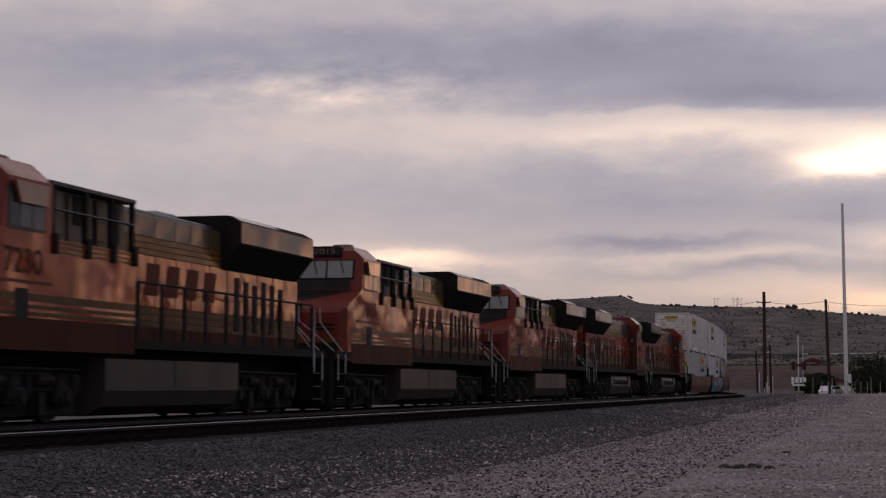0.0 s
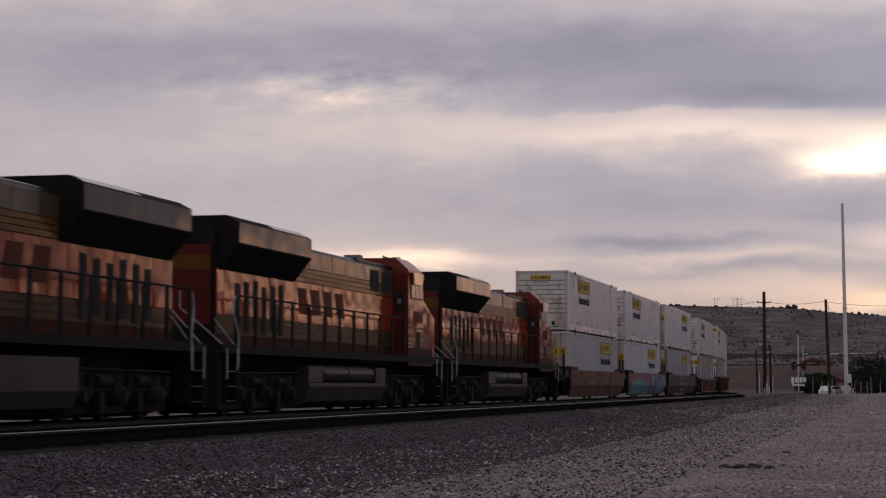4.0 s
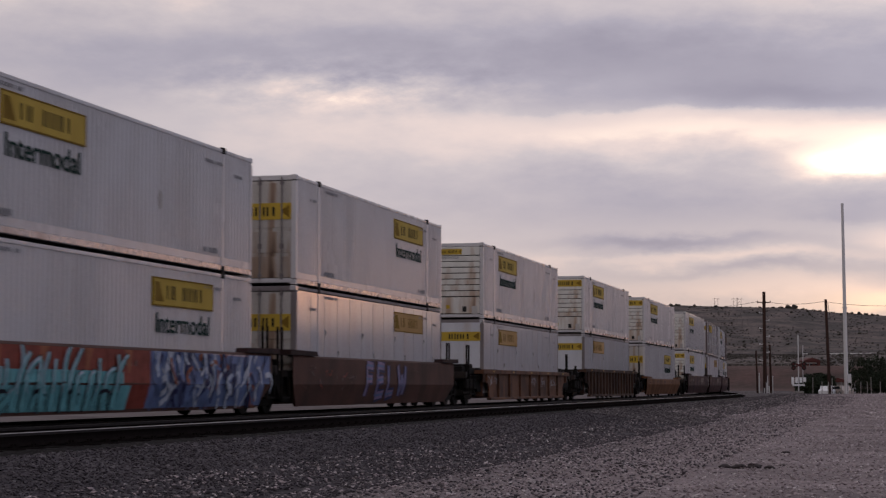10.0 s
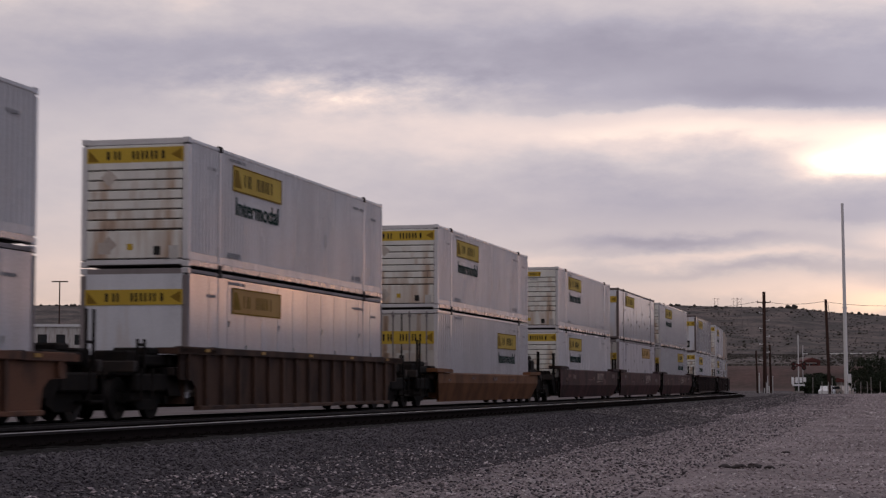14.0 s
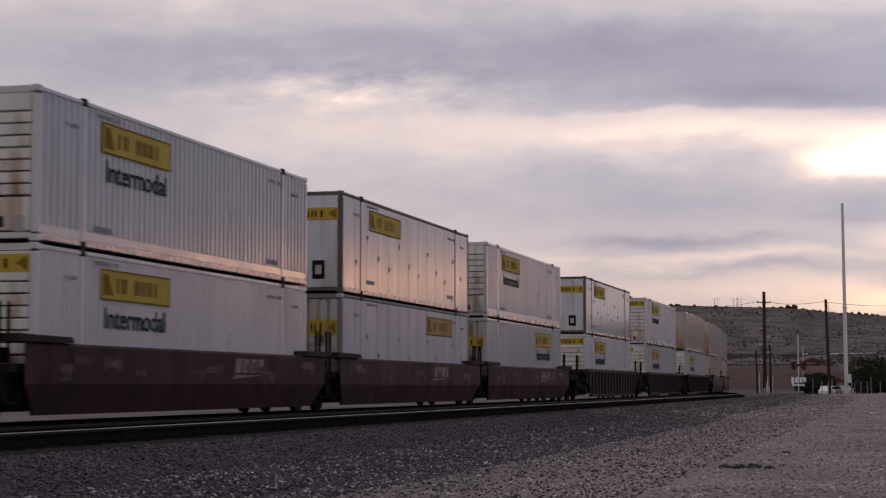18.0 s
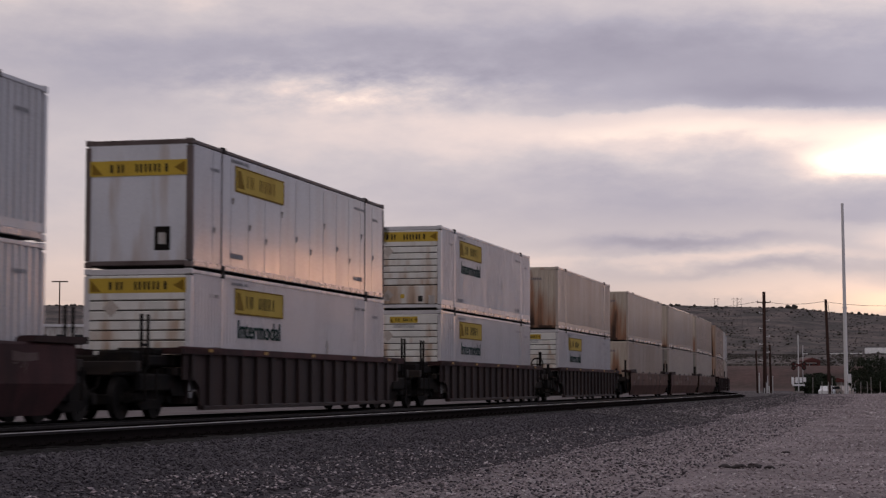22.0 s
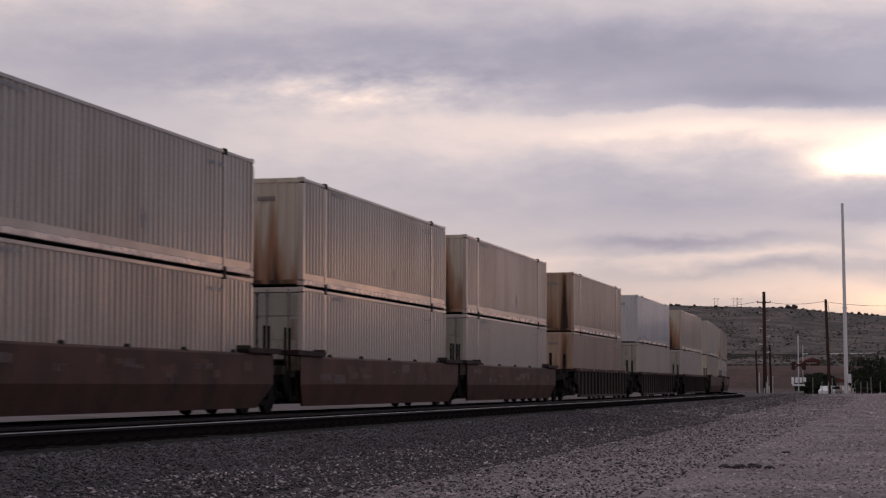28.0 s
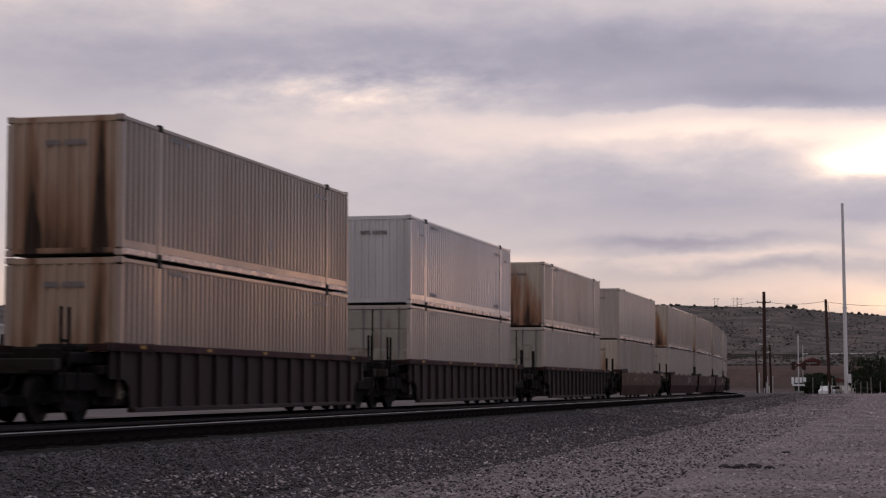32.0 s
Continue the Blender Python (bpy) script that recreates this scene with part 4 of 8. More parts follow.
        def marks(i):
            w = (y1 - y0)
            a = y1 - w * (0.19 + 0.66 * i / 7)
            za, zb = z0 + (z1 - z0) * 0.22, z1 - (z1 - z0) * 0.24
            if i in (0, 6):
                return boxes((X - 0.010, X - 0.003, a - w * 0.048, a - w * 0.020, za, zb))
            return boxes((X - 0.010, X - 0.003, a - w * 0.022, a, za, zb), (X - 0.010, X - 0.003, a - w * 0.066, a - w * 0.044, za, zb))
        for i in (0, 1, 3, 4, 5, 6):
            part_of("letter_bar", skinned((key, "marks", i), lambda: marks(i), BLACK), BLACK, sg)
        w, h = y1 - y0, z1 - z0
        for k, pts in enumerate((((y1 - 0.02 * w, z0 + 0.1 * h), (y1 - 0.13 * w, z0 + 0.1 * h), (y1 - 0.02 * w, z1 - 0.1 * h)), ((y0 + 0.02 * w, z0 + 0.1 * h), (y0 + 0.02 * w, z1 - 0.1 * h), (y0 + 0.13 * w, z0 + 0.5 * h)))):
            def wedge():
                bm = loft(bmesh.new(), pts, X - 0.0085, X - 0.004)
                bmesh.ops.recalc_face_normals(bm, faces=bm.faces)
                return bm
            part_of("emblem", skinned((key, "wedge", k), wedge, FADED_SIGN), FADED_SIGN, sg)


def diamond_on_end(x, y, z, r):
    bm = bmesh.new()
    pts = ((y, z - r), (y + r, z), (y, z + r), (y - r, z))
    a = [bm.verts.new((x, p, q)) for p, q in pts]
    b = [bm.verts.new((x - 0.006, p, q)) for p, q in pts]
    bm.faces.new(a)
    bm.faces.new(b[::-1])
    for i in range(4):
        bm.faces.new((a[i], b[i], b[(i + 1) % 4], a[(i + 1) % 4]))
    bmesh.ops.recalc_face_normals(bm, faces=bm.faces)
    return bm


def bars_on_end(x):
    return boxes(*((x, x + 0.02, 0.36 - i * 0.085, 0.42 - i * 0.085, 2.29, 2.41) for i in range(11) if i != 4))


def build_container(skin, style, end, band, sign, words, label):
    """One 53-foot container; its origin is in the middle of its underside."""
    c = thing("container", label, "container", "containers on the train")
    H = CL / 2
    fm = (skin if style != "plate" else FRAME_GREY if words else BROWN_FRAME)
    cm = BROWN_FRAME if fm is BROWN_FRAME else skin
    for turn in (0, 180):
        wm = GRIME if style == "plate" else skin
        w = part_of("side_wall", skinned(("side_wall", style), lambda: side_wall(style), wm), wm, c)
        w.matrix_basis = pose(0, 0, 0, 0, 0, turn)
        if style == "plate":
            step = (CL - 0.24) / 13
            for i in range(13):
                p = part_of("panel", skinned("plate_panel", lambda: boxes((0.012, step - 0.012, -CW + 0.012, -CW + 0.03, 0.16, CH - 0.12)), skin), skin, w)
                p.location = (-CL / 2 + 0.12 + i * step, 0, 0)
            for i in range(12):
                k = part_of("cleat", skinned("plate_cleat", lambda: boxes((-0.035, 0.035, -CW - 0.03, -CW + 0.012, 0, 0.05), (-0.02, 0.03, -CW - 0.012, -CW + 0.012, -0.09, 0.0)), GRIME), GRIME, w)
                k.location = (-CL / 2 + 0.12 + (i + 1) * step + 0.1, 0, (0.95, 1.75, 1.2)[i % 3])
        for nm, z0, z1 in (("bottom_rail", 0.03, 0.166), ("top_rail", CH - 0.105, CH - 0.02)):
            m = fm if nm == "top_rail" else WORN_RAIL
            r = part_of(nm, skinned((nm,), lambda z0=z0, z1=z1: boxes((-H + 0.1, H - 0.1, -CW, -CW + 0.07, z0, z1), bevel=0.012), m), m, c)
            r.matrix_basis = pose(0, 0, 0, 0, 0, turn)
    if style != "plate":
        for turn in (0, 180):
            r = part_of("bottom_side_plate", skinned("bottom_side_plate", lambda: boxes((-H + 0.1, H - 0.1, -CW + 0.014, -CW + 0.05, 0.168, 0.335), bevel=0.004), skin), skin, c)
            r.matrix_basis = pose(0, 0, 0, 0, 0, turn)
    for x in (-H, H):
        for y in (-1, 1):
            sx = 1 if x < 0 else -1
            p = part_of("corner_post", skinned("corner_post", lambda: boxes((-0.07, 0.07, -0.07, 0.07, 0.16, CH - 0.16), bevel=0.012), fm), fm, c)
            p.location = (x + sx * 0.071, y * (CW - 0.071), 0)
            for z in (0.0, CH - 0.125):
                k = part_of("corner_casting", skinned("corner_casting", lambda: boxes((-0.09, 0.09, -0.082, 0.082, 0, 0.13), bevel=0.012), cm), cm, c)
                k.location = (x + sx * 0.088, y * (CW - 0.08), z)
    for x in (-H + 2.02, H - 2.02):
        for y in (-1, 1):
            p = part_of("lift_post", skinned("lift_post", lambda: boxes((-0.09, 0.09, -0.03, 0.03, 0.10, CH - 0.1), bevel=0.01), skin), skin, c)
            if cm is BROWN_FRAME:
                part_of("edge_strip", skinned("lift_post_edge", lambda: boxes((-0.115, -0.092, -0.032, 0.032, 0.10, CH - 0.1)), cm), cm, p)
            p.location = (x, y * (CW - 0.026), 0)
            for z in (-0.015, CH - 0.13):
                k = part_of("lift_casting", skinned("lift_casting", lambda: boxes((-0.1, 0.1, -0.05, 0.05, 0, 0.15), bevel=0.015), DARK), DARK, p)
                k.location = (0, 0, z)
    part_of("roof", skinned("roof", lambda: boxes((-H + 0.05, H - 0.05, -CW + 0.05, CW - 0.05, CH - 0.06, CH - 0.02)), skin), skin, c)
    part_of("underside", skinned("underside", lambda: boxes((-H + 0.05, H - 0.05, -CW + 0.07, CW - 0.07, 0.03, 0.15)), DARK), DARK, c)
    part_of("back_wall", skinned("back_wall", lambda: boxes((H - 0.07, H - 0.02, -CW + 0.1, CW - 0.1, 0.14, CH - 0.1)), skin), skin, c)
    for sx in (-1, 1):
        for nm, z0, z1 in (("end_header", CH - 0.14, CH - 0.01), ("end_sill", 0.05, 0.165)):
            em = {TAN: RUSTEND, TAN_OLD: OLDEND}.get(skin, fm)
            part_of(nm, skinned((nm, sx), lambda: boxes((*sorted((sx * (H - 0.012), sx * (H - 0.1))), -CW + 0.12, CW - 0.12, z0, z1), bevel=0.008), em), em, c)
    end_parts(c, end, skin, band)
    if sign:
        x0 = {"left": -H + 2.85, "right": -H + 9.9, "lower": -H + 9.9}[sign]
        drop = -0.24 if sign == "lower" else 0.0
        s = part_of("sign", skinned(("sign", sign), lambda: boxes((x0, x0 + 3.6, -CW - 0.006, -CW + 0.02, 1.98, 2.60)), YELLOW if words >= 0 else OCHRE), YELLOW, c, "yellow sign with dark lettering bars" if words >= 0 else "ochre sign with faded lettering bars")

        s.location = (0, 0, drop)
        lm = BLACK if words > 0 else FADED_LETTER
        for i in (0, 1, 3, 4, 5, 6):
            a = x0 + 0.72 + i * 0.33
            strokes = ((0.08, 0.15),) if i in (0, 6) else ((0.0, 0.07), (0.15, 0.22))
            part_of("letter_bar", skinned(("mark", sign, i), lambda: boxes(*((a + p, a + q, -CW - 0.010, -CW - 0.004, 2.14, 2.44) for p, q in strokes)), lm), lm, s)
        part_of("sign_border", skinned(("sign_border", sign), lambda: boxes((x0, x0 + 3.6, -CW - 0.012, -CW - 0.002, 1.98, 2.015), (x0, x0 + 3.6, -CW - 0.012, -CW - 0.002, 2.565, 2.60), (x0, x0 + 0.035, -CW - 0.012, -CW - 0.002, 2.016, 2.564), (x0 + 3.565, x0 + 3.6, -CW - 0.012, -CW - 0.002, 2.016, 2.564)), FADED_SIGN), FADED_SIGN, s)
        part_of("emblem", skinned(("sign_emblem", sign), lambda: prism(bmesh.new(), ((x0 + 0.12, 2.08), (x0 + 0.62, 2.08), (x0 + 0.36, 2.5), (x0 + 0.12, 2.5)), -CW - 0.010, -CW - 0.004), FADED_SIGN), FADED_SIGN, s)
        if words > 0:
            k = ("words", sign)
            if k not in CACHE:
                me = INTER.copy()
                me.materials.clear()
                me.materials.append(GREEN)
                f = 3.15 / (I1 - I0)
                for v in me.vertices:
                    v.co = ((v.co.x - I0) * f + x0 + 0.22, v.co.y - CW - 0.006, v.co.z * 1.05 + 1.42)
                CACHE[k] = me
            part_of("lettering", CACHE[k], GREEN, c, "green word Intermodal").location = (0, 0, drop)
    for i, (x, z, n) in enumerate(((-H + 2.4, 0.36, 9), (H - 3.2, 2.48, 10), (-H + 1.2, 2.3, 5), (H - 1.3, 2.3, 5), (H - 3.3, 0.40, 8), (-H + 2.6, 2.66, 10))):
        if skin in (TAN, TAN_OLD, SILVER) and i in (0, 2, 3, 4):
            continue
        tagged(part_of("lettering", skinned(("id_marks", i), lambda: bars(x, x + n * 0.115, z, z + (0.12 if i in (0, 4) else 0.075), -CW - 0.002, n, i), MARK), MARK, c), kind="stuff")
    if skin in (TAN, TAN_OLD):
        part_of("placard", skinned("side_diamond", lambda: prism(bmesh.new(), ((1.2, 0.62), (1.34, 0.86), (1.2, 1.10), (1.06, 0.86)), -CW - 0.004, -CW + 0.004), FRAME_GREY), FRAME_GREY, c, "grey diamond mark")
    if end == "ribs":
        part_of("placard", skinned("side_oval", lambda: prism(bmesh.new(), ((2.2, 1.1), (2.3, 1.2), (2.3, 1.45), (2.2, 1.55), (2.1, 1.45), (2.1, 1.2)), -CW - 0.004, -CW + 0.004), GRIME), GRIME, c)
    return c


# ---- well cars ----
def truck_mesh():
    bm = bmesh.new()
    for y in (-1, 1):
        o = ((-1.05, 0.36), (-0.75, 0.36), (-0.45, 0.22), (0.45, 0.22), (0.75, 0.36), (1.05, 0.36), (1.05, 0.56), (0.8, 0.62), (0.45, 0.78), (-0.45, 0.78), (-0.8, 0.62), (-1.05, 0.56))
        ya, yb = sorted((y * 0.92, y * 1.08))
        prism(bm, o, ya, yb)
        for x in (-0.9, 0.9):
            rod(bm, (x, y * 1.05, 0.46), (x, y * 1.16, 0.46), 0.13, sides=10)
        for i in (-0.16, 0.0, 0.16):
            rod(bm, (i, y * 1.0, 0.28), (i, y * 1.0, 0.6), 0.07)
    box(bm, -0.24, 0.24, -1.05, 1.05, 0.42, 0.72)
    box(bm, -0.12, 0.12, -0.9, 0.9, 0.7, 0.88)
    # added block fills the lit gap between the wheels with dark; brake beams beyond
    box(bm, -0.52, 0.52, -0.88, 0.88, 0.20, 0.62)
    for x in (-1.42, 1.42):
        box(bm, x - 0.06, x + 0.06, -0.75, 0.75, 0.34, 0.52)
    return bm


def wheelset_mesh(r):
    def make():
        bm = rod(bmesh.new(), (0, -1.0, 0), (0, 1.0, 0), 0.09, sides=10)
        for y in (-1, 1):
            rod(bm, (0, y * 0.69, 0), (0, y * 0.715, 0), r + 0.025, sides=24)
            rod(bm, (0, y * 0.715, 0), (0, y * 0.82, 0), r, r - 0.01, sides=24)
            for i in range(6):
                a = i * math.pi / 3
                rod(bm, (0.55 * r * math.cos(a), y * 0.81, 0.55 * r * math.sin(a)), (0.55 * r * math.cos(a), y * 0.835, 0.55 * r * math.sin(a)), 0.1 * r, sides=6)
            rod(bm, (0, y * 0.8, 0), (0, y * 0.9, 0), 0.14, sides=10)
        return bm
    return skinned(("wheelset", r), make, WHEEL)


def add_truck(car, x, s16):
    t = part_of("truck", skinned("truck", truck_mesh, GREASE), GREASE, car)
    t.location = (x, 0, RAIL_T - RAIL)
    for dx in (-0.9, 0.9):
        w = part_of("wheelset", wheelset_mesh(0.46), WHEEL, t)
        w.location = (dx, 0, 0.46)
        WHEELS.append((w, s16 + x + dx, 0.46, (dx, 0, 0.46)))


def smooth_side(top, crease):
    """One side of a well with a crease, drawn in below, with raked ends."""
    bm = bmesh.new()
    A, B, C2 = 8.95, 8.75, 8.2
    rows = ((A, -1.50, top), (A, -1.53, top - 0.05), (A, -1.53, crease), (C2, -1.36, 0.10), (C2, -1.28, 0.10), (B, -1.44, crease), (B, -1.44, top))
    L = [bm.verts.new((-x, y, z)) for x, y, z in rows]
    R = [bm.verts.new((x, y, z)) for x, y, z in rows]
    n = len(rows)
    for i in range(n):
        j = (i + 1) % n
        bm.faces.new((L[j], L[i], R[i], R[j]))
    bm.faces.new(L)
    bm.faces.new(R[::-1])
    bmesh.ops.recalc_face_normals(bm, faces=bm.faces)
    return bm


def well_ends(car, paint, x_end, joined, low=0.0, late=False, wheel=False):
    """Platforms, wings and bulkheads at both ends."""
    for sgn in (-1, 1):
        def X(a, b):
            return (sgn * a, sgn * b) if sgn > 0 else (sgn * b, sgn * a)
        key = ("platform", sgn, x_end)
        part_of("platform", skinned(key, lambda: boxes((*X(8.3, x_end), -0.75, 0.75, 0.86, 1.06), (*X(8.3, 9.1), -1.38, 1.38, 0.86, 1.04), (*X(x_end - 0.25, x_end), -1.3, 1.3, 0.92, 1.16), bevel=0.02), DARK), DARK, car)
        for y in (-1, 1):
            ya, yb = sorted((y * 1.05, y * 1.60))
            skin = GRIMY_WING if paint in (MAROON, BROWN, GREYBROWN) or paint is ORANGE_BROWN and low < 0.1 else paint
            w = part_of("wing_plate", skinned(("wing", sgn, y), lambda: prism(bmesh.new(), [(sgn * a, z) for a, z in (((7.0, 1.436), (9.35, 1.436), (9.35, 1.57), (7.12, 1.55)) if sgn > 0 else ((9.35, 1.436), (7.0, 1.436), (7.12, 1.55), (9.35, 1.57)))], ya, yb), skin), skin, car, "folded end wing plate")
            w.location = (0, 0, -low)
            if late:
                k = part_of("lug", skinned(("wing_lug", y), lambda: rod(bmesh.new(), (0, ya, 0), (0, yb, 0), 0.1, sides=10), DARK), DARK, w)
                k.location = (sgn * 7.05, 0, 1.52)
        part_of("bulkhead", skinned(("bulkhead", sgn), lambda: boxes((*X(8.2, 8.3), -1.3, 1.3, 0.24, 1.02)), paint), paint, car)
        # added dark plates draw the shadowed gap over each truck as a solid
        for y in (-1, 1):
            ya, yb = sorted((y * 1.16, y * 1.26))
            part_of("end_gusset", skinned(("gap_shade", sgn, y, joined), lambda: prism(bmesh.new(), [(sgn * a, z) for a, z in ((8.3, 0.22 if joined else 0.42), (9.1 if joined else 9.0, 0.22 if joined else 0.42), (9.62 if joined else 9.3, 0.75), (9.62 if joined else 9.3, 1.02), (8.7, 1.02))][::sgn], ya, yb), GREASE), GREASE, car, "added dark plate for the shaded gap over the truck")
        zg = 1.62 if paint is UMBER or wheel and paint is GREYBROWN else 2.15
        part_of("grab_iron", skinned(("grab", sgn, x_end, zg), lambda: rods(((sgn * (x_end - 0.35), -1.25, 1.0), (sgn * (x_end - 0.35), -1.25, zg)), ((sgn * (x_end - 0.7), -1.25, 1.0), (sgn * (x_end - 0.7), -1.25, zg)), ((sgn * (x_end - 0.35), -1.25, 1.5), (sgn * (x_end - 0.7), -1.25, 1.5)), r=0.035), GREASE), GREASE, car)
        part_of("step", skinned(("step", sgn, x_end), lambda: boxes((*X(x_end - 0.85, x_end - 0.2), -1.42, -1.1, 0.32, 0.36), (*X(x_end - 0.85, x_end - 0.8), -1.42, -1.38, 0.32, 1.0), (*X(x_end - 0.25, x_end - 0.2), -1.42, -1.38, 0.32, 1.0)), GREASE), GREASE, car)
        part_of("coupler", skinned(("coupler", sgn, x_end, joined), lambda: boxes((*X(x_end - 0.4, x_end + (0.12 if joined else 0.62)), -0.16, 0.16, 0.72, 0.98), bevel=0.03), GREASE), GREASE, car)
        # between joined wells, added black blocks fill the see-through gap with darkness
        if joined:
            part_of("end_gear", skinned(("end_gear", sgn), lambda: boxes((*X(8.32, 9.7), -1.0, 1.0, 0.34, 0.86), (*X(8.32, 9.5), -0.95, 0.95, 1.06, 1.34), bevel=0.04), GREASE), GREASE, car, "added black blocks darkening the gap between the wells")
        else:
            part_of("end_gear", skinned(("deck_gear", sgn), lambda: boxes((*X(9.15, 10.3), -1.22, 0.9, 1.06, 1.30), (*X(9.3, 9.9), -1.15, -0.3, 1.30, 1.46), (*X(10.35, 10.95), -1.1, -0.35, 1.06, 1.38), (*X(8.4, 9.12), -1.3, 1.0, 1.05, 1.32), (*X(9.2, 10.9), -1.28, -1.15, 0.52, 0.9), bevel=0.04), GREASE), GREASE, car, "black brake gear on the end deck")
        if sgn < 0 and not joined and wheel:
            xw = 0.55 - x_end
            hw = rods(((xw, -0.75, 1.1), (xw, -0.75, 1.62)), r=0.05)
            for i in range(12):
                a, b = i * math.pi / 6, (i + 1) * math.pi / 6
                rod(hw, (xw - 0.07, -0.75 + 0.28 * math.cos(a), 1.62 + 0.28 * math.sin(a)), (xw - 0.07, -0.75 + 0.28 * math.cos(b), 1.62 + 0.28 * math.sin(b)), 0.03, sides=5)
                if i % 3 == 0:
                    rod(hw, (xw - 0.07, -0.75, 1.62), (xw - 0.07, -0.75 + 0.28 * math.cos(a), 1.62 + 0.28 * math.sin(a)), 0.022, sides=5)
            part_of("brake_wheel", skinned("brake_wheel", lambda: hw, GREASE), GREASE, car)
        if sgn > 0 and paint is OCHRE_BROWN:
            gear = boxes((9.15, 9.95, -1.2, -0.3, 1.06, 1.75), (9.25, 9.8, -1.1, -0.5, 1.75, 1.95), bevel=0.06)
            rod(gear, (9.2, -0.9, 1.5), (9.2, 0.8, 1.5), 0.3, sides=14)
            part_of("brake_gear", skinned("brake_gear", lambda: gear, GREASE), GREASE, car, "dark brake reservoir and valve on the end deck")
            pipe = rods(*(((10.0 + 0.26 * math.cos(a * 0.52), -1.1, 1.5 + 0.26 * math.sin(a * 0.52)), (10.0 + 0.26 * math.cos((a + 1) * 0.52), -1.1, 1.5 + 0.26 * math.sin((a + 1) * 0.52))) for a in range(7)), r=0.03)
            part_of("hose", skinned("brake_hose", lambda: pipe, DARK), DARK, car)
        part_of("hose", skinned(("air_hose", sgn, x_end), lambda: rods(((sgn * (x_end - 0.1), -0.45, 0.9), (sgn * (x_end + 0.05), -0.42, 0.6)), ((sgn * (x_end + 0.05), -0.42, 0.6), (sgn * (x_end + 0.25), -0.3, 0.5)), r=0.03), GREASE), GREASE, car)


def build_well(kind, paint, left, right, s16, label):
    """A well car; left and right say how each end is borne: 'own' truck, 'shared' truck or 'none' (the neighbour's)."""
    car = thing("well_car", label, "freight car", "well cars of the train")
    single = left == "own" and right == "own"
    x_end = 11.1 if single else 9.75
    low = 0.24 if paint is ORANGE_BROWN else 0.0
    sill = 1.10 if paint is OCHRE_BROWN else 1.43
    for turn in (0, 180):
        if kind == "smooth":
            o = part_of("side_sill", skinned(("smooth_side", sill), lambda: smooth_side(sill, 0.74 if sill < 1.2 else 0.68), paint), paint, car)
            o.matrix_basis = pose(0, 0, 0, 0, 0, turn)
            for i in range(5 if s16 > 180 else 0):
                k = part_of("lug", skinned("sill_lug", lambda: rod(bmesh.new(), (0, -1.515, -0.02), (0, -1.43, -0.02), 0.09, sides=12), DARK), DARK, o)
                k.location = (-6.2 + 3.1 * i, 0, sill)
        else:
            o = part_of("side_sill", skinned(("ribbed_side", low), lambda: prism(bmesh.new(), ((-9.0, 1.35 - low), (-9.0, 0.78), (-8.3, 0.76), (-8.02, 0.60), (-7.95, 0.16), (7.95, 0.16), (8.02, 0.60), (8.3, 0.76), (9.0, 0.78), (9.0, 1.35 - low)), -1.50, -1.44), paint), paint, car)
            o.matrix_basis = pose(0, 0, 0, 0, 0, turn)
            chord = MAROON if paint is GREYBROWN else paint
            tc = part_of("top_chord", skinned("top_chord", lambda: boxes((-9.2, 9.2, -1.60, -1.44, 1.34, 1.50), bevel=0.015), chord), chord, o)
            tc.location = (0, 0, -low)
            part_of("bottom_chord", skinned("bottom_chord", lambda: boxes((-7.95, 7.95, -1.58, -1.40, 0.10, 0.20), bevel=0.015), paint), paint, o)
            for i in range(5):
                k = part_of("reflector", skinned("chord_reflector", lambda: boxes((-0.14, 0.14, -1.612, -1.60, 1.395, 1.465)), OCHRE), OCHRE, o)
                k.location = (-7.6 + 3.8 * i, 0, -low)
            n = 9 if paint is ORANGE_BROWN else 17
            for i in range(n):
                x = -8.6 + 17.2 * i / (n - 1)
                z0 = 0.79 if abs(x) > 8.0 else 0.19
                r = part_of("rib", skinned(("well_rib", low, z0), lambda: boxes((-0.07, 0.07, -1.585, -1.50, z0, 1.35 - low), bevel=0.01), paint), paint, o)
                r.location = (x, 0, 0)
    part_of("well_floor", skinned("well_floor", lambda: boxes((-8.3, 8.3, -0.5, 0.5, 0.25, 0.33), (-8.2, -7.2, -1.35, 1.35, 0.25, 0.37), (7.2, 8.2, -1.35, 1.35, 0.25, 0.37)), DARK), DARK, car)
    well_ends(car, paint, x_end, not single, low + 0.10 if kind == "ribbed" else 1.43 - sill, s16 > 115 or kind == "ribbed", 160 < s16 < 180)
    if left == "own":
        add_truck(car, -(x_end - 1.25) if single else -9.75, s16)
    if right in ("own", "shared"):
        add_truck(car, (x_end - 1.25) if single else (9.75), s16)
    rnd = random.Random(int(s16 * 10) + 7)
    if paint is MAROON:
        for i in range(4):
            x = 1.9 + i * 0.52
            part_of("emblem", skinned(("well_emblem", i), lambda: prism(bmesh.new(), ((x, 0.95), (x + 0.4, 0.95), (x + 0.5, 1.28), (x + 0.1, 1.28)), -1.538, -1.531), WORN_EMBLEM), WORN_EMBLEM, car)
        part_of("emblem", skinned("well_swoosh", lambda: prism(bmesh.new(), ((1.7, 0.8), (3.9, 0.9), (1.9, 0.9)), -1.538, -1.531), WORN_EMBLEM), WORN_EMBLEM, car)
    if paint is MAROON and left == "own":
        words_part("53", 0.30, -7.4, -1.532, 0.74, STENCIL, car)
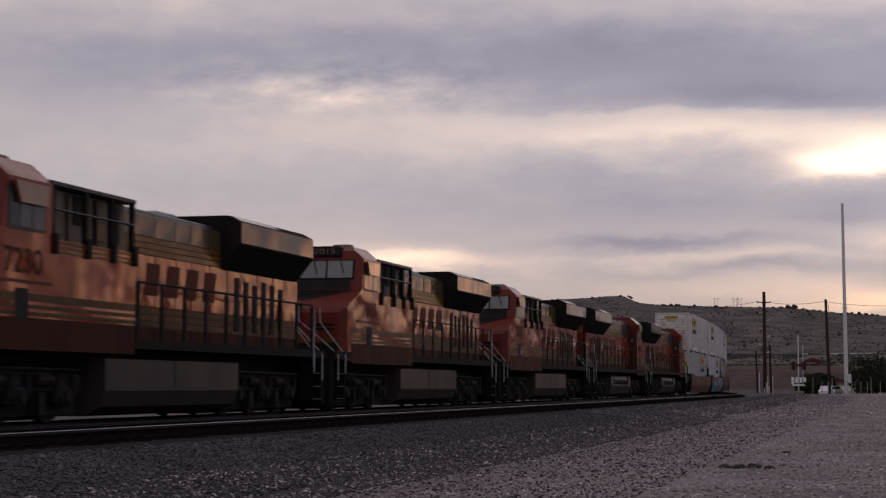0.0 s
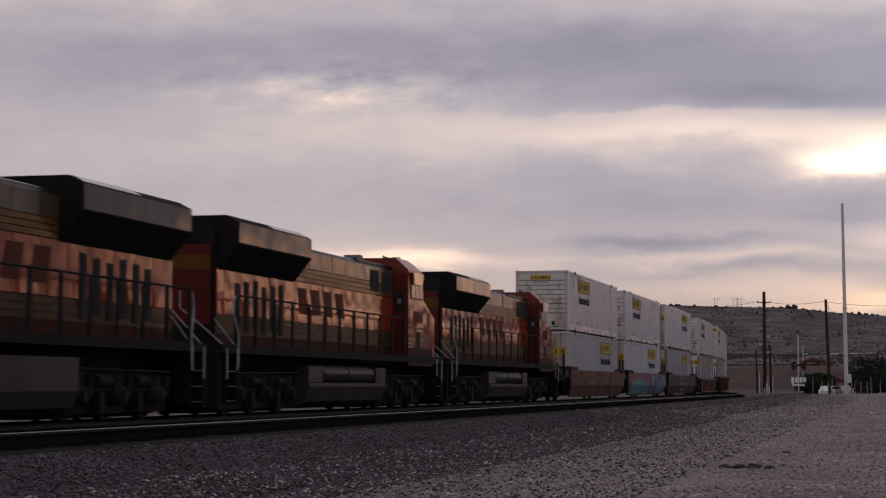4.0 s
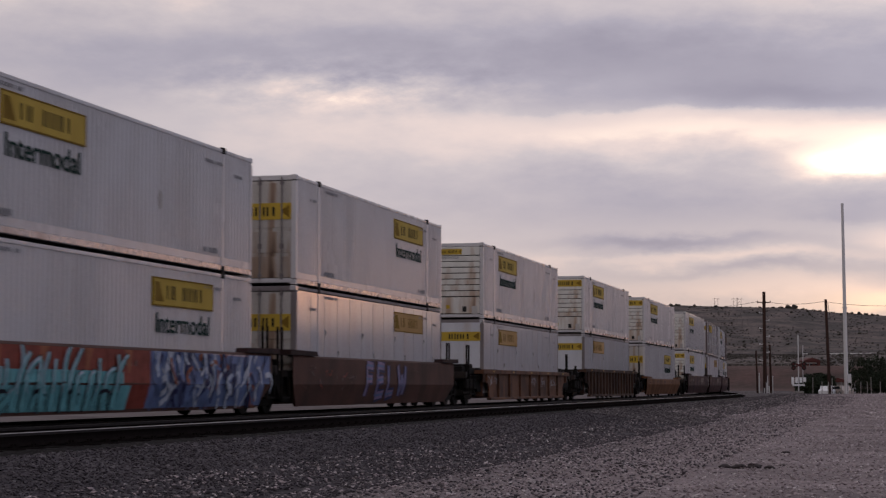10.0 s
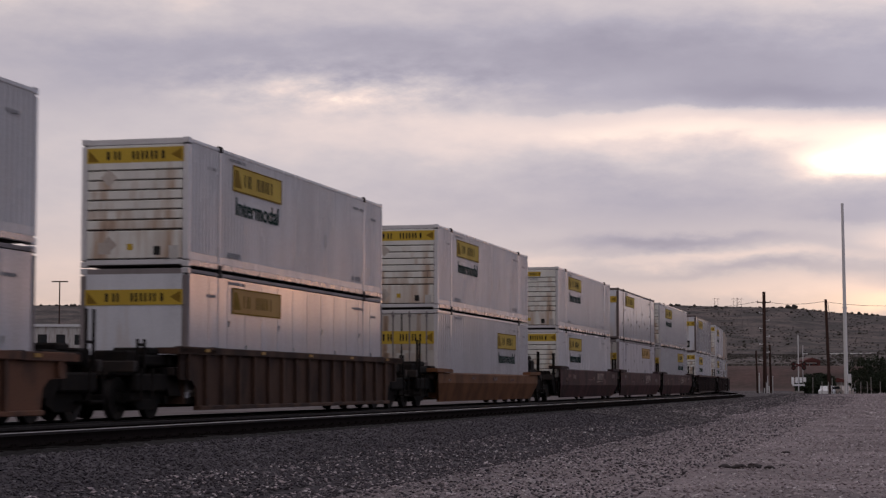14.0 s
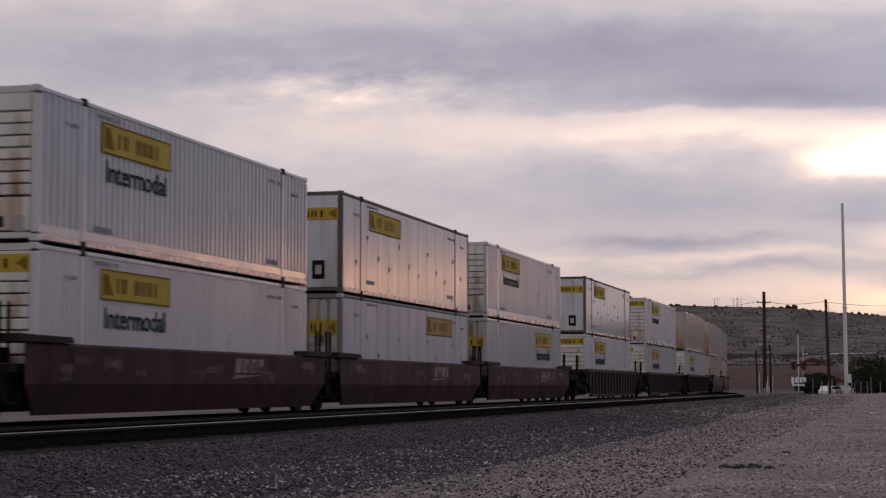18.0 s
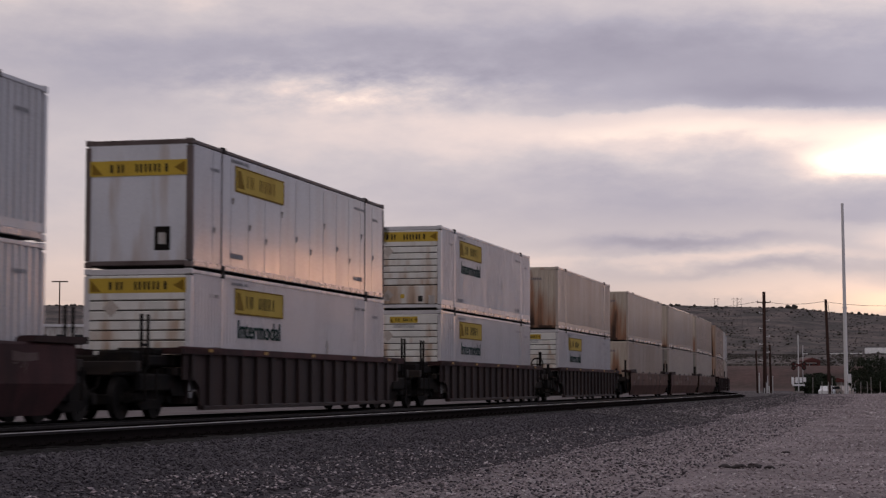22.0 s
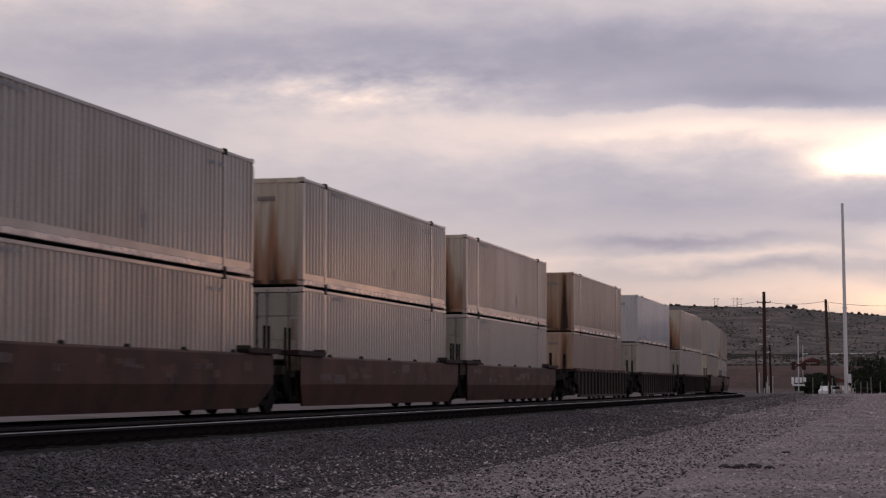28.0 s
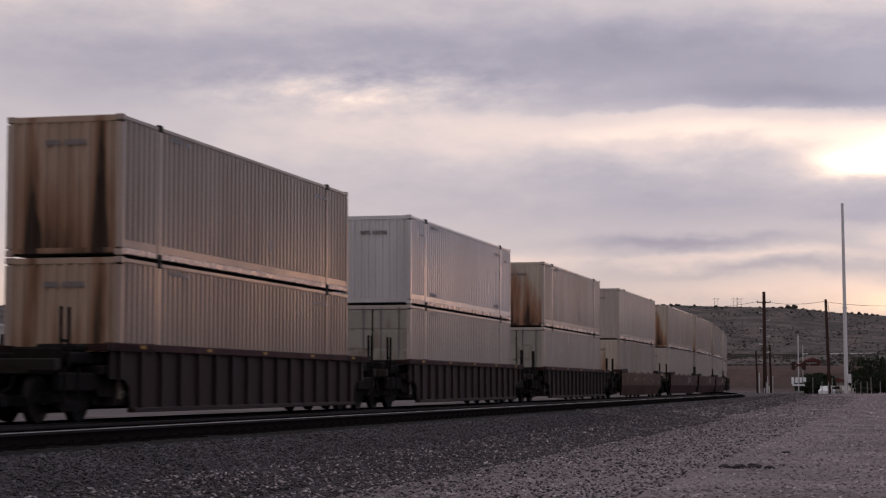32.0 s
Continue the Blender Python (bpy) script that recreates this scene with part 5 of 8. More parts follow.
    if kind == "smooth":
        for i in range(4):
            x = -7.5 + i * 3.7 + rnd.uniform(-0.5, 0.5)
            zs = (0.78 if sill > 1.2 else 0.8) + rnd.uniform(0, 0.3 if sill > 1.2 else 0.1)
            tagged(part_of("stencil", bars_mesh(x, x + rnd.uniform(0.4, 1.1), zs, zs + rnd.uniform(0.07, 0.16), -1.534, rnd.randint(4, 8), i + int(s16)), STENCIL, car), kind="stuff")
    return car


FADED_SIGN = material("dull_sign_emblem", (0.23, 0.14, 0.025), 0.7, bump=0, gloss=0.05)
FADED_LETTER = material("faded_sign_lettering", (0.15, 0.095, 0.03), 0.7, 0, (0.24, 0.15, 0.03), 5, 30, 0, 1, 0.8, gloss=0.05)
WORN_EMBLEM = material("worn_white_emblem", (0.28, 0.22, 0.20), 0.8, 0, (0.15, 0.10, 0.09), 4, 30, 0, 1, 0.7)
STENCIL = material("faded_white_stencil", (0.19, 0.135, 0.12), 0.8, 0, (0.085, 0.052, 0.046), 4, 30, 0, 1, 0.8)


def bars_mesh(x0, x1, z0, z1, y, n, seed):
    bm = bars(x0, x1, z0, z1, y, n, seed)
    me = bpy.data.meshes.new("stencil")
    bm.to_mesh(me)
    bm.free()
    return me


# left edge at 16 s, well kind, paint, left end, right end, upper box, lower box: (skin, wall, end, band, sign, words)
RI, RW, RB, PL = "ribs", "wide", "small", "plate"
STACKS = [
    (-74.1, "smooth", ORANGE_BROWN, "own", "shared", (WHITE, "fine", RI, RB, "left", 1), (WHITE, "bold", "door", RW, "right", 1)),
    (-54.5, "smooth", BROWN, "none", "shared", (WHITE, "fine", RI, RB, "left", 1), (WHITE, "fine", "door", RW, "right", 1)),
    (-34.9, "smooth", BROWN, "none", "own", (WHITE, "fine", "door", RW, "right", 1), (WHITE_GLOSS, PL, "door", RW, "right", -1)),
    (-12.0, "ribbed", ORANGE_BROWN, "own", "own", (WHITE, "fine", RI, RB, "left", 1), (WHITE_GLOSS, PL, "plain", RW, "left", -1)),
    (11.7, "ribbed", UMBER, "own", "own", (WHITE, "fine", RI, RW, "left", 1), (WHITE_GLOSS, PL, "plain", RW, "left", -1)),
    (35.0, "smooth", OCHRE_BROWN, "own", "own", (WHITE, "fine", RI, RW, "left", 1), (WHITE, "bold", "door", RW, "lower", 1)),
    (58.6, "smooth", MAROON, "own", "shared", (WHITE, "bold", RI, RB, "left", 1), (WHITE, "fine", RI, RW, "left", 1)),
    (78.0, "smooth", MAROON, "none", "shared", (WHITE_GLOSS, PL, "plain", RW, "left", 0), (WHITE_MATTE, PL, "door", RW, "right", -1)),
    (97.4, "smooth", MAROON, "none", "own", (WHITE, "bold", RI, "", "left", 1), (WHITE, "bold", "door", RW, "right", 1)),
    (120.9, "ribbed", GREYBROWN, "own", "own", (WHITE_GLOSS, PL, "plain", RW, "left", 0), (WHITE, "fine", RI, RW, "left", 1)),
    (144.5, "ribbed", GREYBROWN, "own", "own", (WHITE, "fine", RI, RW, "left", 1), (WHITE, "bold", RI, RB, "left", 1)),
    (167.6, "ribbed", GREYBROWN, "own", "own", (TAN, "bold", "vert", "", "", 0), (WHITE, "bold", RI, RB, "left", 1)),
    (191.0, "smooth", BROWN, "own", "shared", (TAN, "bold", "vert", "", "", 0), (TAN, "bold", "vert", "", "", 0)),
    (211.1, "smooth", BROWN, "none", "shared", (TAN, "bold", "vert", "", "", 0), (SILVER, "bold", "door", "", "", 0)),
    (230.5, "smooth", BROWN, "none", "own", (TAN, "bold", "vert", "", "", 0), (SILVER, "bold", "door", "", "", 0)),
    (254.0, "ribbed", GREYBROWN, "own", "own", (TAN_OLD, "bold", "vert", "", "", 0), (TAN_OLD, "bold", "vert", "", "", 0)),
    (277.3, "ribbed", GREYBROWN, "own", "own", (WHITE_RIBBED, "bold", "vert", "", "", 0), (SILVER, "bold", "door", "", "", 0)),
    (301.0, "ribbed", GREYBROWN, "own", "own", (TAN, "bold", "vert", "", "", 0), (SILVER, "bold", "door", "", "", 0)),
    (324.3, "smooth", BROWN, "own", "own", (SILVER, "bold", "vert", "", "", 0), (TAN, "bold", "vert", "", "", 0)),
    (347.8, "smooth", MAROON, "own", "shared", (TAN, "bold", "vert", "", "", 0), (SILVER, "bold", "vert", "", "", 0)),
    (367.3, "smooth", MAROON, "none", "shared", (TAN, "bold", "vert", "", "", 0), (SILVER, "bold", "door", "", "", 0)),
    (386.8, "smooth", MAROON, "none", "own", (TAN, "bold", "vert", "", "", 0), (SILVER, "bold", "door", "", "", 0)),
    (410.2, "ribbed", GREYBROWN, "own", "own", (SILVER, "bold", "vert", "", "", 0), (SILVER, "bold", "door", "", "", 0)),
    (433.6, "ribbed", GREYBROWN, "own", "own", (TAN, "bold", "vert", "", "", 0), (TAN, "bold", "vert", "", "", 0)),
]
END_WORDS = {"ribs": "level-ribbed end", "door": "lock-rod doors", "vert": "upright-ribbed end", "plain": "smooth hatched end"}


def soot_smudge():
    """Soot thinning out from one upper corner, over clean paint."""
    m = bpy.data.materials.new("soot_smudge")
    m.use_nodes = True
    nt = m.node_tree
    b = nt.nodes["Principled BSDF"]
    b.inputs["Base Color"].default_value, b.inputs["Roughness"].default_value = (0.012, 0.011, 0.010, 1), 0.95
    co = nt.nodes.new("ShaderNodeTexCoord")
    far = nt.nodes.new("ShaderNodeVectorMath")
    far.operation = "DISTANCE"
    far.inputs[1].default_value = (-CL / 2, CW - 0.05, CH - 0.15)
    nt.links.new(co.outputs["Object"], far.inputs[0])
    n = nt.nodes.new("ShaderNodeTexNoise")
    n.inputs["Scale"].default_value, n.inputs["Detail"].default_value = 3.5, 4
    nt.links.new(co.outputs["Object"], n.inputs["Vector"])
    add = nt.nodes.new("ShaderNodeMath")
    add.operation = "MULTIPLY_ADD"
    add.inputs[1].default_value = 0.7
    nt.links.new(n.outputs[0], add.inputs[0])
    nt.links.new(far.outputs["Value"], add.inputs[2])
    r = nt.nodes.new("ShaderNodeMapRange")
    r.inputs["From Min"].default_value, r.inputs["From Max"].default_value = 0.45, 1.05
    r.inputs["To Min"].default_value, r.inputs["To Max"].default_value = 0.9, 0.0
    nt.links.new(add.outputs[0], r.inputs["Value"])
    nt.links.new(r.outputs[0], b.inputs["Alpha"])
    return m


SOOT = soot_smudge()


def build_stacks():
    for left, kind, paint, a, b, up, low in STACKS:
        mid = left + CL / 2
        look_of = {ORANGE_BROWN: "orange-brown", OCHRE_BROWN: "ochre-brown", UMBER: "umber", BROWN: "red-brown", MAROON: "maroon", GREYBROWN: "dark grey-brown"}[paint]
        well = build_well(kind, paint, a, b, mid, look_of + " well car with %s sides carrying two stacked containers" % ("smooth creased" if kind == "smooth" else "ribbed"))
        MOVERS.append((well, mid, 0.0, False))
        for (skin, style, end, band, sign, words), z in ((low, 0.37), (up, 3.31)):
            tint = {WHITE: "white", WHITE_GLOSS: "glossy white", WHITE_MATTE: "dull white", TAN: "weathered tan", TAN_OLD: "darkened tan", WHITE_RIBBED: "bluish white", SILVER: "pale grey"}[skin]
            lab = "%s container, %s%s, %s" % (tint, END_WORDS[end], ", yellow sign" if sign else "", "stacked on another" if z > 1 else "in a well car")
            if skin is WHITE and style == "bold":
                skin = WHITE_RIBBED
            if kind == "ribbed" and paint is ORANGE_BROWN:
                z -= 0.09
            c = build_container(skin, style, end, band, sign, words, lab)
            if left == 144.5 and z > 1:
                part_of("soot_patch", skinned("soot_patch", lambda: boxes((-CL / 2 - 0.020, -CL / 2 - 0.0125, 0.2, CW - 0.02, 2.1, CH - 0.03)), SOOT), SOOT, c, "black soot smudge in the upper corner")
            MOVERS.append((c, mid, z, False))


build_stacks()


# ---- locomotives ----
ORANGE = wavy_paint("orange_locomotive_paint", (0.29, 0.038, 0.013), 0.13, (0.17, 0.028, 0.014), wave=0.085, wscale=0.6, amount=0.6, scale=1.1, streak=3.0, gloss=0.1, tall=1.0, detail=2.0)
# body orange darkened in its colour for the shade on the end walls
ORANGE_SHADED = material("shaded_orange_end_paint", (0.105, 0.018, 0.012), 0.5, 0, (0.10, 0.018, 0.011), 1.5, 30, 0.05, 3, 0.5)
BAY_PAINT = material("dusty_bay_wall_paint", (0.22, 0.17, 0.12), 0.6, 0, (0.13, 0.10, 0.07), 1.5, 30, 0.05, 3, 0.7, gloss=0.1)
LOCO_STEEL = material("dusty_truck_steel", (0.030, 0.026, 0.024), 0.75, 0.0, (0.016, 0.013, 0.012), 2.2, 30, 0.3, 1, 0.8, gloss=0.08)
OLIVE = wavy_paint("sooty_upper_hood_paint", (0.105, 0.070, 0.037), 0.2, (0.062, 0.044, 0.027), wave=0.08, wscale=0.6, amount=0.7, gloss=0.14, tall=1.0, detail=2.0)
KHAKI = wavy_paint("faded_yellow_stripe_paint", (0.155, 0.072, 0.016), 0.22, (0.10, 0.046, 0.016), wave=0.06, wscale=0.6, amount=0.6, gloss=0.06, tall=1.3, detail=3.0)
GRIMY_KHAKI = wavy_paint("grimy_yellow_stripe_paint", (0.092, 0.046, 0.018), 0.3, (0.045, 0.028, 0.018), wave=0.06, wscale=0.6, amount=0.8, gloss=0.05, tall=1.3, detail=3.0)
GOLD_GLOSS = wavy_paint("glossy_wing_panel_paint", (0.05, 0.032, 0.016), 0.12, (0.032, 0.024, 0.016), wave=0.05, wscale=0.6, amount=0.5, gloss=0.15)
AWNING = wavy_paint("glossy_orange_awning", (0.26, 0.10, 0.03), 0.10, (0.16, 0.07, 0.03), wave=0.03, wscale=0.8, gloss=0.6)
END_FACE_RED = material("deep_red_end_face_paint", (0.165, 0.027, 0.017), 0.4, 0, (0.10, 0.022, 0.016), 1.3, 30, 0.03, 3, 0.6, gloss=0.2)
LOCO_BLACK = wavy_paint("black_hood_paint", (0.012, 0.011, 0.012), 0.34, (0.028, 0.024, 0.022), wave=0.03, wscale=1.2, amount=0.6, gloss=0.12)
GEAR_BLACK = material("sooty_black_gear", (0.014, 0.013, 0.0125), 0.8, 0, (0.022, 0.019, 0.017), 2.0, 30, 0.1, 1, 0.6, gloss=0.04)
RAIL_BLACK = material("black_handrail", (0.012, 0.011, 0.011), 0.7, bump=0, gloss=0.1)
SILL_GREY = material("dusty_dark_sill_paint", (0.016, 0.0135, 0.012), 0.7, 0, (0.028, 0.022, 0.018), 1.5, 30, 0.05, 2, 0.6, gloss=0.06)
SILL_BAND = wavy_paint("orange_brown_grimy_band", (0.066, 0.022, 0.014), 0.45, (0.038, 0.020, 0.017), wave=0.04, wscale=0.8, amount=0.8, gloss=0.02)
TANK_GREY = material("dusty_fuel_tank_paint", (0.052, 0.043, 0.037), 0.45, 0, (0.036, 0.03, 0.029), 0.8, 30, 0.05, 2, 0.6, gloss=0.1)
STEP_STEEL = material("scuffed_step_steel", (0.16, 0.155, 0.155), 0.6, 0.2, (0.05, 0.045, 0.045), 6, 40, 0, 1, 0.8)
RAIL_PALE = material("pale_grey_handrail", (0.42, 0.42, 0.43), 0.5, 0.1, (0.3, 0.3, 0.3), 4, 40, 0)
# pale tone of the reflected sky is part of this glass colour
PANE = material("pale_cab_glass", (0.26, 0.265, 0.27), 0.12, 0, (0.20, 0.205, 0.21), 1.0, 10, 0)
DIM_PANE = material("dim_cab_glass", (0.09, 0.085, 0.085), 0.12, 0, (0.06, 0.058, 0.06), 1.0, 10, 0)
# blue of the reflected sky painted into the pane
BLUE_PANE = material("blue_sky_reflection_glass", (0.10, 0.15, 0.26), 0.1, 0, (0.07, 0.10, 0.18), 1.0, 10, 0)
DARK_PANE = material("dark_cab_glass", (0.02, 0.022, 0.025), 0.06, 0, (0.03, 0.03, 0.03), 1.0, 10, 0)
FADED = material("sooty_emblem_paint", (0.085, 0.027, 0.016), 0.5, 0, (0.15, 0.032, 0.016), 2.0, 30, 0, 3, 0.8, gloss=0.03)
LAMP_GLASS = material("headlight_glass", (0.5, 0.5, 0.48), 0.1, 0, (0.4, 0.4, 0.38), 2, 10, 0)


def hood_outline(w, z0, z1, r):
    return [(-w, z0), (w, z0), (w, z1 - r), (w - r * 0.35, z1 - r * 0.35), (w - r * 1.2, z1), (-w + r * 1.2, z1), (-w + r * 0.35, z1 - r * 0.35), (-w, z1 - r)]


def loco_truck(t, x, s16, turned):
    def frame_mesh():
        bm = bmesh.new()
        for y in (-1, 1):
            ya, yb = sorted((y * 0.98, y * 1.14))
            prism(bm, ((-2.75, 0.62), (-2.45, 0.62), (-2.35, 0.4), (-1.55, 0.4), (-1.45, 0.62), (-0.5, 0.62), (-0.4, 0.4), (0.4, 0.4), (0.5, 0.62), (1.45, 0.62), (1.55, 0.4), (2.35, 0.4), (2.45, 0.62), (2.75, 0.62), (2.75, 0.92), (2.2, 1.02), (0.6, 0.98), (-0.6, 0.98), (-2.2, 1.02), (-2.75, 0.92)), ya, yb)
            for ax in (-1.95, 0, 1.95):
                box(bm, ax - 0.2, ax + 0.2, min(y * 1.1, y * 1.24), max(y * 1.1, y * 1.24), 0.36, 0.7, 0.03)
                rod(bm, (ax, y * 1.2, 0.52), (ax, y * 1.3, 0.52), 0.13, sides=10)
                for dx in (-0.36, 0.36):
                    rod(bm, (ax + dx, y * 1.18, 0.5), (ax + dx, y * 1.18, 0.95), 0.085)
            for ax in (-0.98, 0.98):
                rod(bm, (ax - 0.3, y * 1.2, 0.82), (ax + 0.3, y * 1.2, 0.82), 0.11, sides=8)
                box(bm, ax - 0.12, ax + 0.12, min(y * 1.0, y * 1.2), max(y * 1.0, y * 1.2), 0.18, 0.6)
            rod(bm, (-2.5, y * 1.22, 1.06), (2.5, y * 1.22, 1.02), 0.03)
        box(bm, -2.3, 2.3, -0.6, 0.6, 0.7, 1.2)
        for ax in (-1.2, 0.75, 2.6):
            box(bm, ax - 0.75, ax + 0.6, -0.62, 0.62, 0.12, 0.75, 0.05)
        box(bm, -3.0, 3.0, -0.5, 0.5, 0.07, 0.6)
        box(bm, -2.9, 2.9, -0.95, -0.84, 0.16, 0.6)
        box(bm, -2.9, 2.9, 0.84, 0.95, 0.16, 0.6)
        return bm
    tr = part_of("truck", skinned("loco_truck", frame_mesh, LOCO_STEEL), LOCO_STEEL, t)
    tr.location = (x, 0, RAIL_T - RAIL)
    for dx in (-1.95, 0, 1.95):
        w = part_of("wheelset", wheelset_mesh(0.53), WHEEL, tr)
        w.location = (dx, 0, 0.53)
        WHEELS.append((w, s16 + (-1 if turned else 1) * (x + dx), -0.53 if turned else 0.53, (dx, 0, 0.53)))


def strip(x0, x1, y, z0, z1, out=0.012):
    s = 1 if y > 0 else -1
    a, b = sorted((y, y + s * out))
    return (x0, x1, a, b, z0, z1)


def stairs(t, sgn):
    """Steps and pale handrails at one end, on both sides."""
    for y in (-1, 1):
        a, b = sorted((sgn * 9.78, sgn * 10.5))
        ya, yb = sorted((y * 1.1, y * 1.5))
        part_of("step_well", skinned(("step_well", sgn, y), lambda: boxes((a, b, min(y * 1.08, y * 1.12), max(y * 1.08, y * 1.12), 0.3, 1.38), (a, a + 0.04, ya, yb, 0.25, 1.38), (b - 0.04, b, ya, yb, 0.25, 1.38)), GEAR_BLACK), GEAR_BLACK, t)
        for z in (0.28, 0.62, 0.97):
            part_of("step", skinned(("loco_step", sgn, y, z), lambda z=z: boxes((a + 0.05, b - 0.05, ya, yb, z, z + 0.02)), STEP_STEEL), STEP_STEEL, t)
        for k, (x1, x2, y2) in enumerate(((9.8, 9.9, 0.8), (10.5, 10.9, 0.5))):
            pts = [(sgn * x1, y * 1.53, 0.8 if k else 1.0), (sgn * x1, y * 1.53, 1.5), (sgn * (x1 + x2) / 2, y * (1.4 + y2) / 2, 2.05), (sgn * x2, y * y2, 2.45), (sgn * x2, y * y2, 2.85)]
            part_of("handrail", skinned(("end_rail", sgn, y, k), lambda: rods(*zip(pts, pts[1:]), r=0.017), RAIL_PALE), RAIL_PALE, t, "pale grey bent handrail")


def swept(x, y, z, h):
    """A dark wing-like stroke on the nose."""
    bm = bmesh.new()
    pts = [(y * 0.35, z - 0.10), (y * 0.5, z + h), (y * 1.15, z + h * 0.6), (y * 1.18, z - 0.02), (y * 0.55, z - 0.04)]
    v = [bm.verts.new((x, a, b)) for a, b in pts] + [bm.verts.new((x + 0.01, a, b)) for a, b in pts]
    bm.faces.new(v[:5])
    bm.faces.new(v[:4:-1])
    for i in range(5):
        k = (i + 1) % 5
        bm.faces.new((v[i], v[k], v[k + 5], v[i + 5]))
    bmesh.ops.recalc_face_normals(bm, faces=bm.faces)
    return bm


def slanted(x0, x1, y):
    """A leaning stroke of a faded emblem on the hood doors."""
    k = x1 - x0
    bm = prism(bmesh.new(), ((x0, 2.58), (x0 + 0.7, 2.58), (x0 + 0.7 + 0.3 * k, 3.28), (x0 + 0.3 * k, 3.28)), *sorted((y * 1.026, y * 1.030)))
    bmesh.ops.recalc_face_normals(bm, faces=bm.faces)
    return bm


def build_loco(number, s16, turned, label):
    t = thing("locomotive", label, "locomotive", "locomotives of the train")
    warp = random.Random(int(-s16 * 4))
    # cab and wide nose
    def cab_mesh():
        bm = prism(bmesh.new(), ((-9.7, 1.36), (-6.1, 1.36), (-6.1, 4.74), (-7.6, 4.74), (-7.85, 4.60), (-8.05, 3.45), (-9.58, 2.86), (-9.7, 2.72)), -1.5, 1.5)
        for co, no in (((-7, -1.5, 4.36), (0, -0.66, 0.75)), ((-7, 1.5, 4.36), (0, 0.66, 0.75)), ((-9.7, -1.28, 2), (-0.8, -0.6, 0)), ((-9.7, 1.28, 2), (-0.8, 0.6, 0))):
            g = bm.verts[:] + bm.edges[:] + bm.faces[:]
            r = bmesh.ops.bisect_plane(bm, geom=g, plane_co=co, plane_no=no, clear_outer=True)
            bmesh.ops.holes_fill(bm, edges=[e for e in r["geom_cut"] if isinstance(e, bmesh.types.BMEdge)])
        bmesh.ops.recalc_face_normals(bm, faces=bm.faces)
        return bm
    cab_me = skinned("loco_cab", cab_mesh, ORANGE)
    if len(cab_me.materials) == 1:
        cab_me.materials.append(END_FACE_RED)
        # faces turned along the track, front and rear, take the deeper red
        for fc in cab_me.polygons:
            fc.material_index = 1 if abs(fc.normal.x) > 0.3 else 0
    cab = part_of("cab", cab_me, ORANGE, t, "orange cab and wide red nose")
    slope = Vector((0.20, 0, 1.15)).normalized()
    base, nrm = Vector((-8.05, 0, 3.45)), Vector((-1.15, 0, 0.20)).normalized()

    def pane(y0, y1, u0, u1, lift):
        bm = bmesh.new()
        pts = [base + slope * u + nrm * lift + Vector((0, y, 0)) for y, u in ((y0, u0), (y1, u0), (y1, u1), (y0, u1))]
        v = [bm.verts.new(p) for p in pts] + [bm.verts.new(p - nrm * 0.03) for p in pts]
        for q in ((0, 1, 2, 3), (7, 6, 5, 4), (0, 4, 5, 1), (1, 5, 6, 2), (2, 6, 7, 3), (3, 7, 4, 0)):
            bm.faces.new([v[i] for i in q])
        bmesh.ops.recalc_face_normals(bm, faces=bm.faces)
        return bm

    def vee():
        """Dark wedge on the sloping nose, pointing forward, and the strip under the glass."""
        bm = pane(-1.14, 1.14, 0.02, 0.29, 0.008)
        d, n = Vector((-1.53, 0, -0.59)).normalized(), Vector((-0.59, 0, 1.53)).normalized()
        pts = [Vector((-8.05, 0, 3.45)) + d * u + Vector((0, y, 0)) for y, u in ((-1.2, 0.02), (-1.2, 0.12), (0, 1.0), (1.2, 0.12), (1.2, 0.02))]
        v = [bm.verts.new(p + n * 0.008) for p in pts] + [bm.verts.new(p - n * 0.02) for p in pts]
        bm.faces.new(v[:5])
        bm.faces.new(v[:4:-1])
        for i in range(5):
            bm.faces.new((v[i], v[(i + 1) % 5], v[(i + 1) % 5 + 5], v[i + 5]))
        bmesh.ops.recalc_face_normals(bm, faces=bm.faces)
        return bm
    part_of("windshield_surround", skinned("ws_surround", lambda: pane(-1.24, 0.46, 0.30, 0.90, 0.010), RAIL_BLACK), RAIL_BLACK, cab)
    for y0, y1 in ((-1.18, -0.42), (-0.36, 0.40)):
        part_of("windshield", skinned(("ws", y0), lambda: pane(y0, y1, 0.36, 0.87, 0.018), PANE), PANE, cab, "windshield with a pale sky reflection in its colour")
        part_of("wiper", skinned(("wiper", y0), lambda: rods((tuple(base + slope * 0.90 + nrm * 0.04 + Vector((0, (y0 + y1) / 2, 0))), tuple(base + slope * 0.48 + nrm * 0.04 + Vector((0, (y0 + y1) / 2 - 0.12, 0)))), r=0.015), BLACK), BLACK, cab)
    part_of("nose_vee", skinned("nose_vee", vee, LOCO_BLACK), LOCO_BLACK, cab, "dark band under the windshield")
    part_of("door_pane", skinned("front_door_pane", lambda: pane(0.92, 1.36, 0.12, 0.74, 0.012), BLUE_PANE), BLUE_PANE, cab, "front door glass with a blue sky reflection in its colour")
    nb = part_of("number_board", skinned("number_board", lambda: boxes((-8.0, -7.6, -0.82, 0.14, 4.44, 4.74), bevel=0.02), LOCO_BLACK), LOCO_BLACK, cab)
    if number:
        words_part(number, 0.16, -8.015, -0.02, 4.51, STENCIL, nb, facing="front", width=0.64)
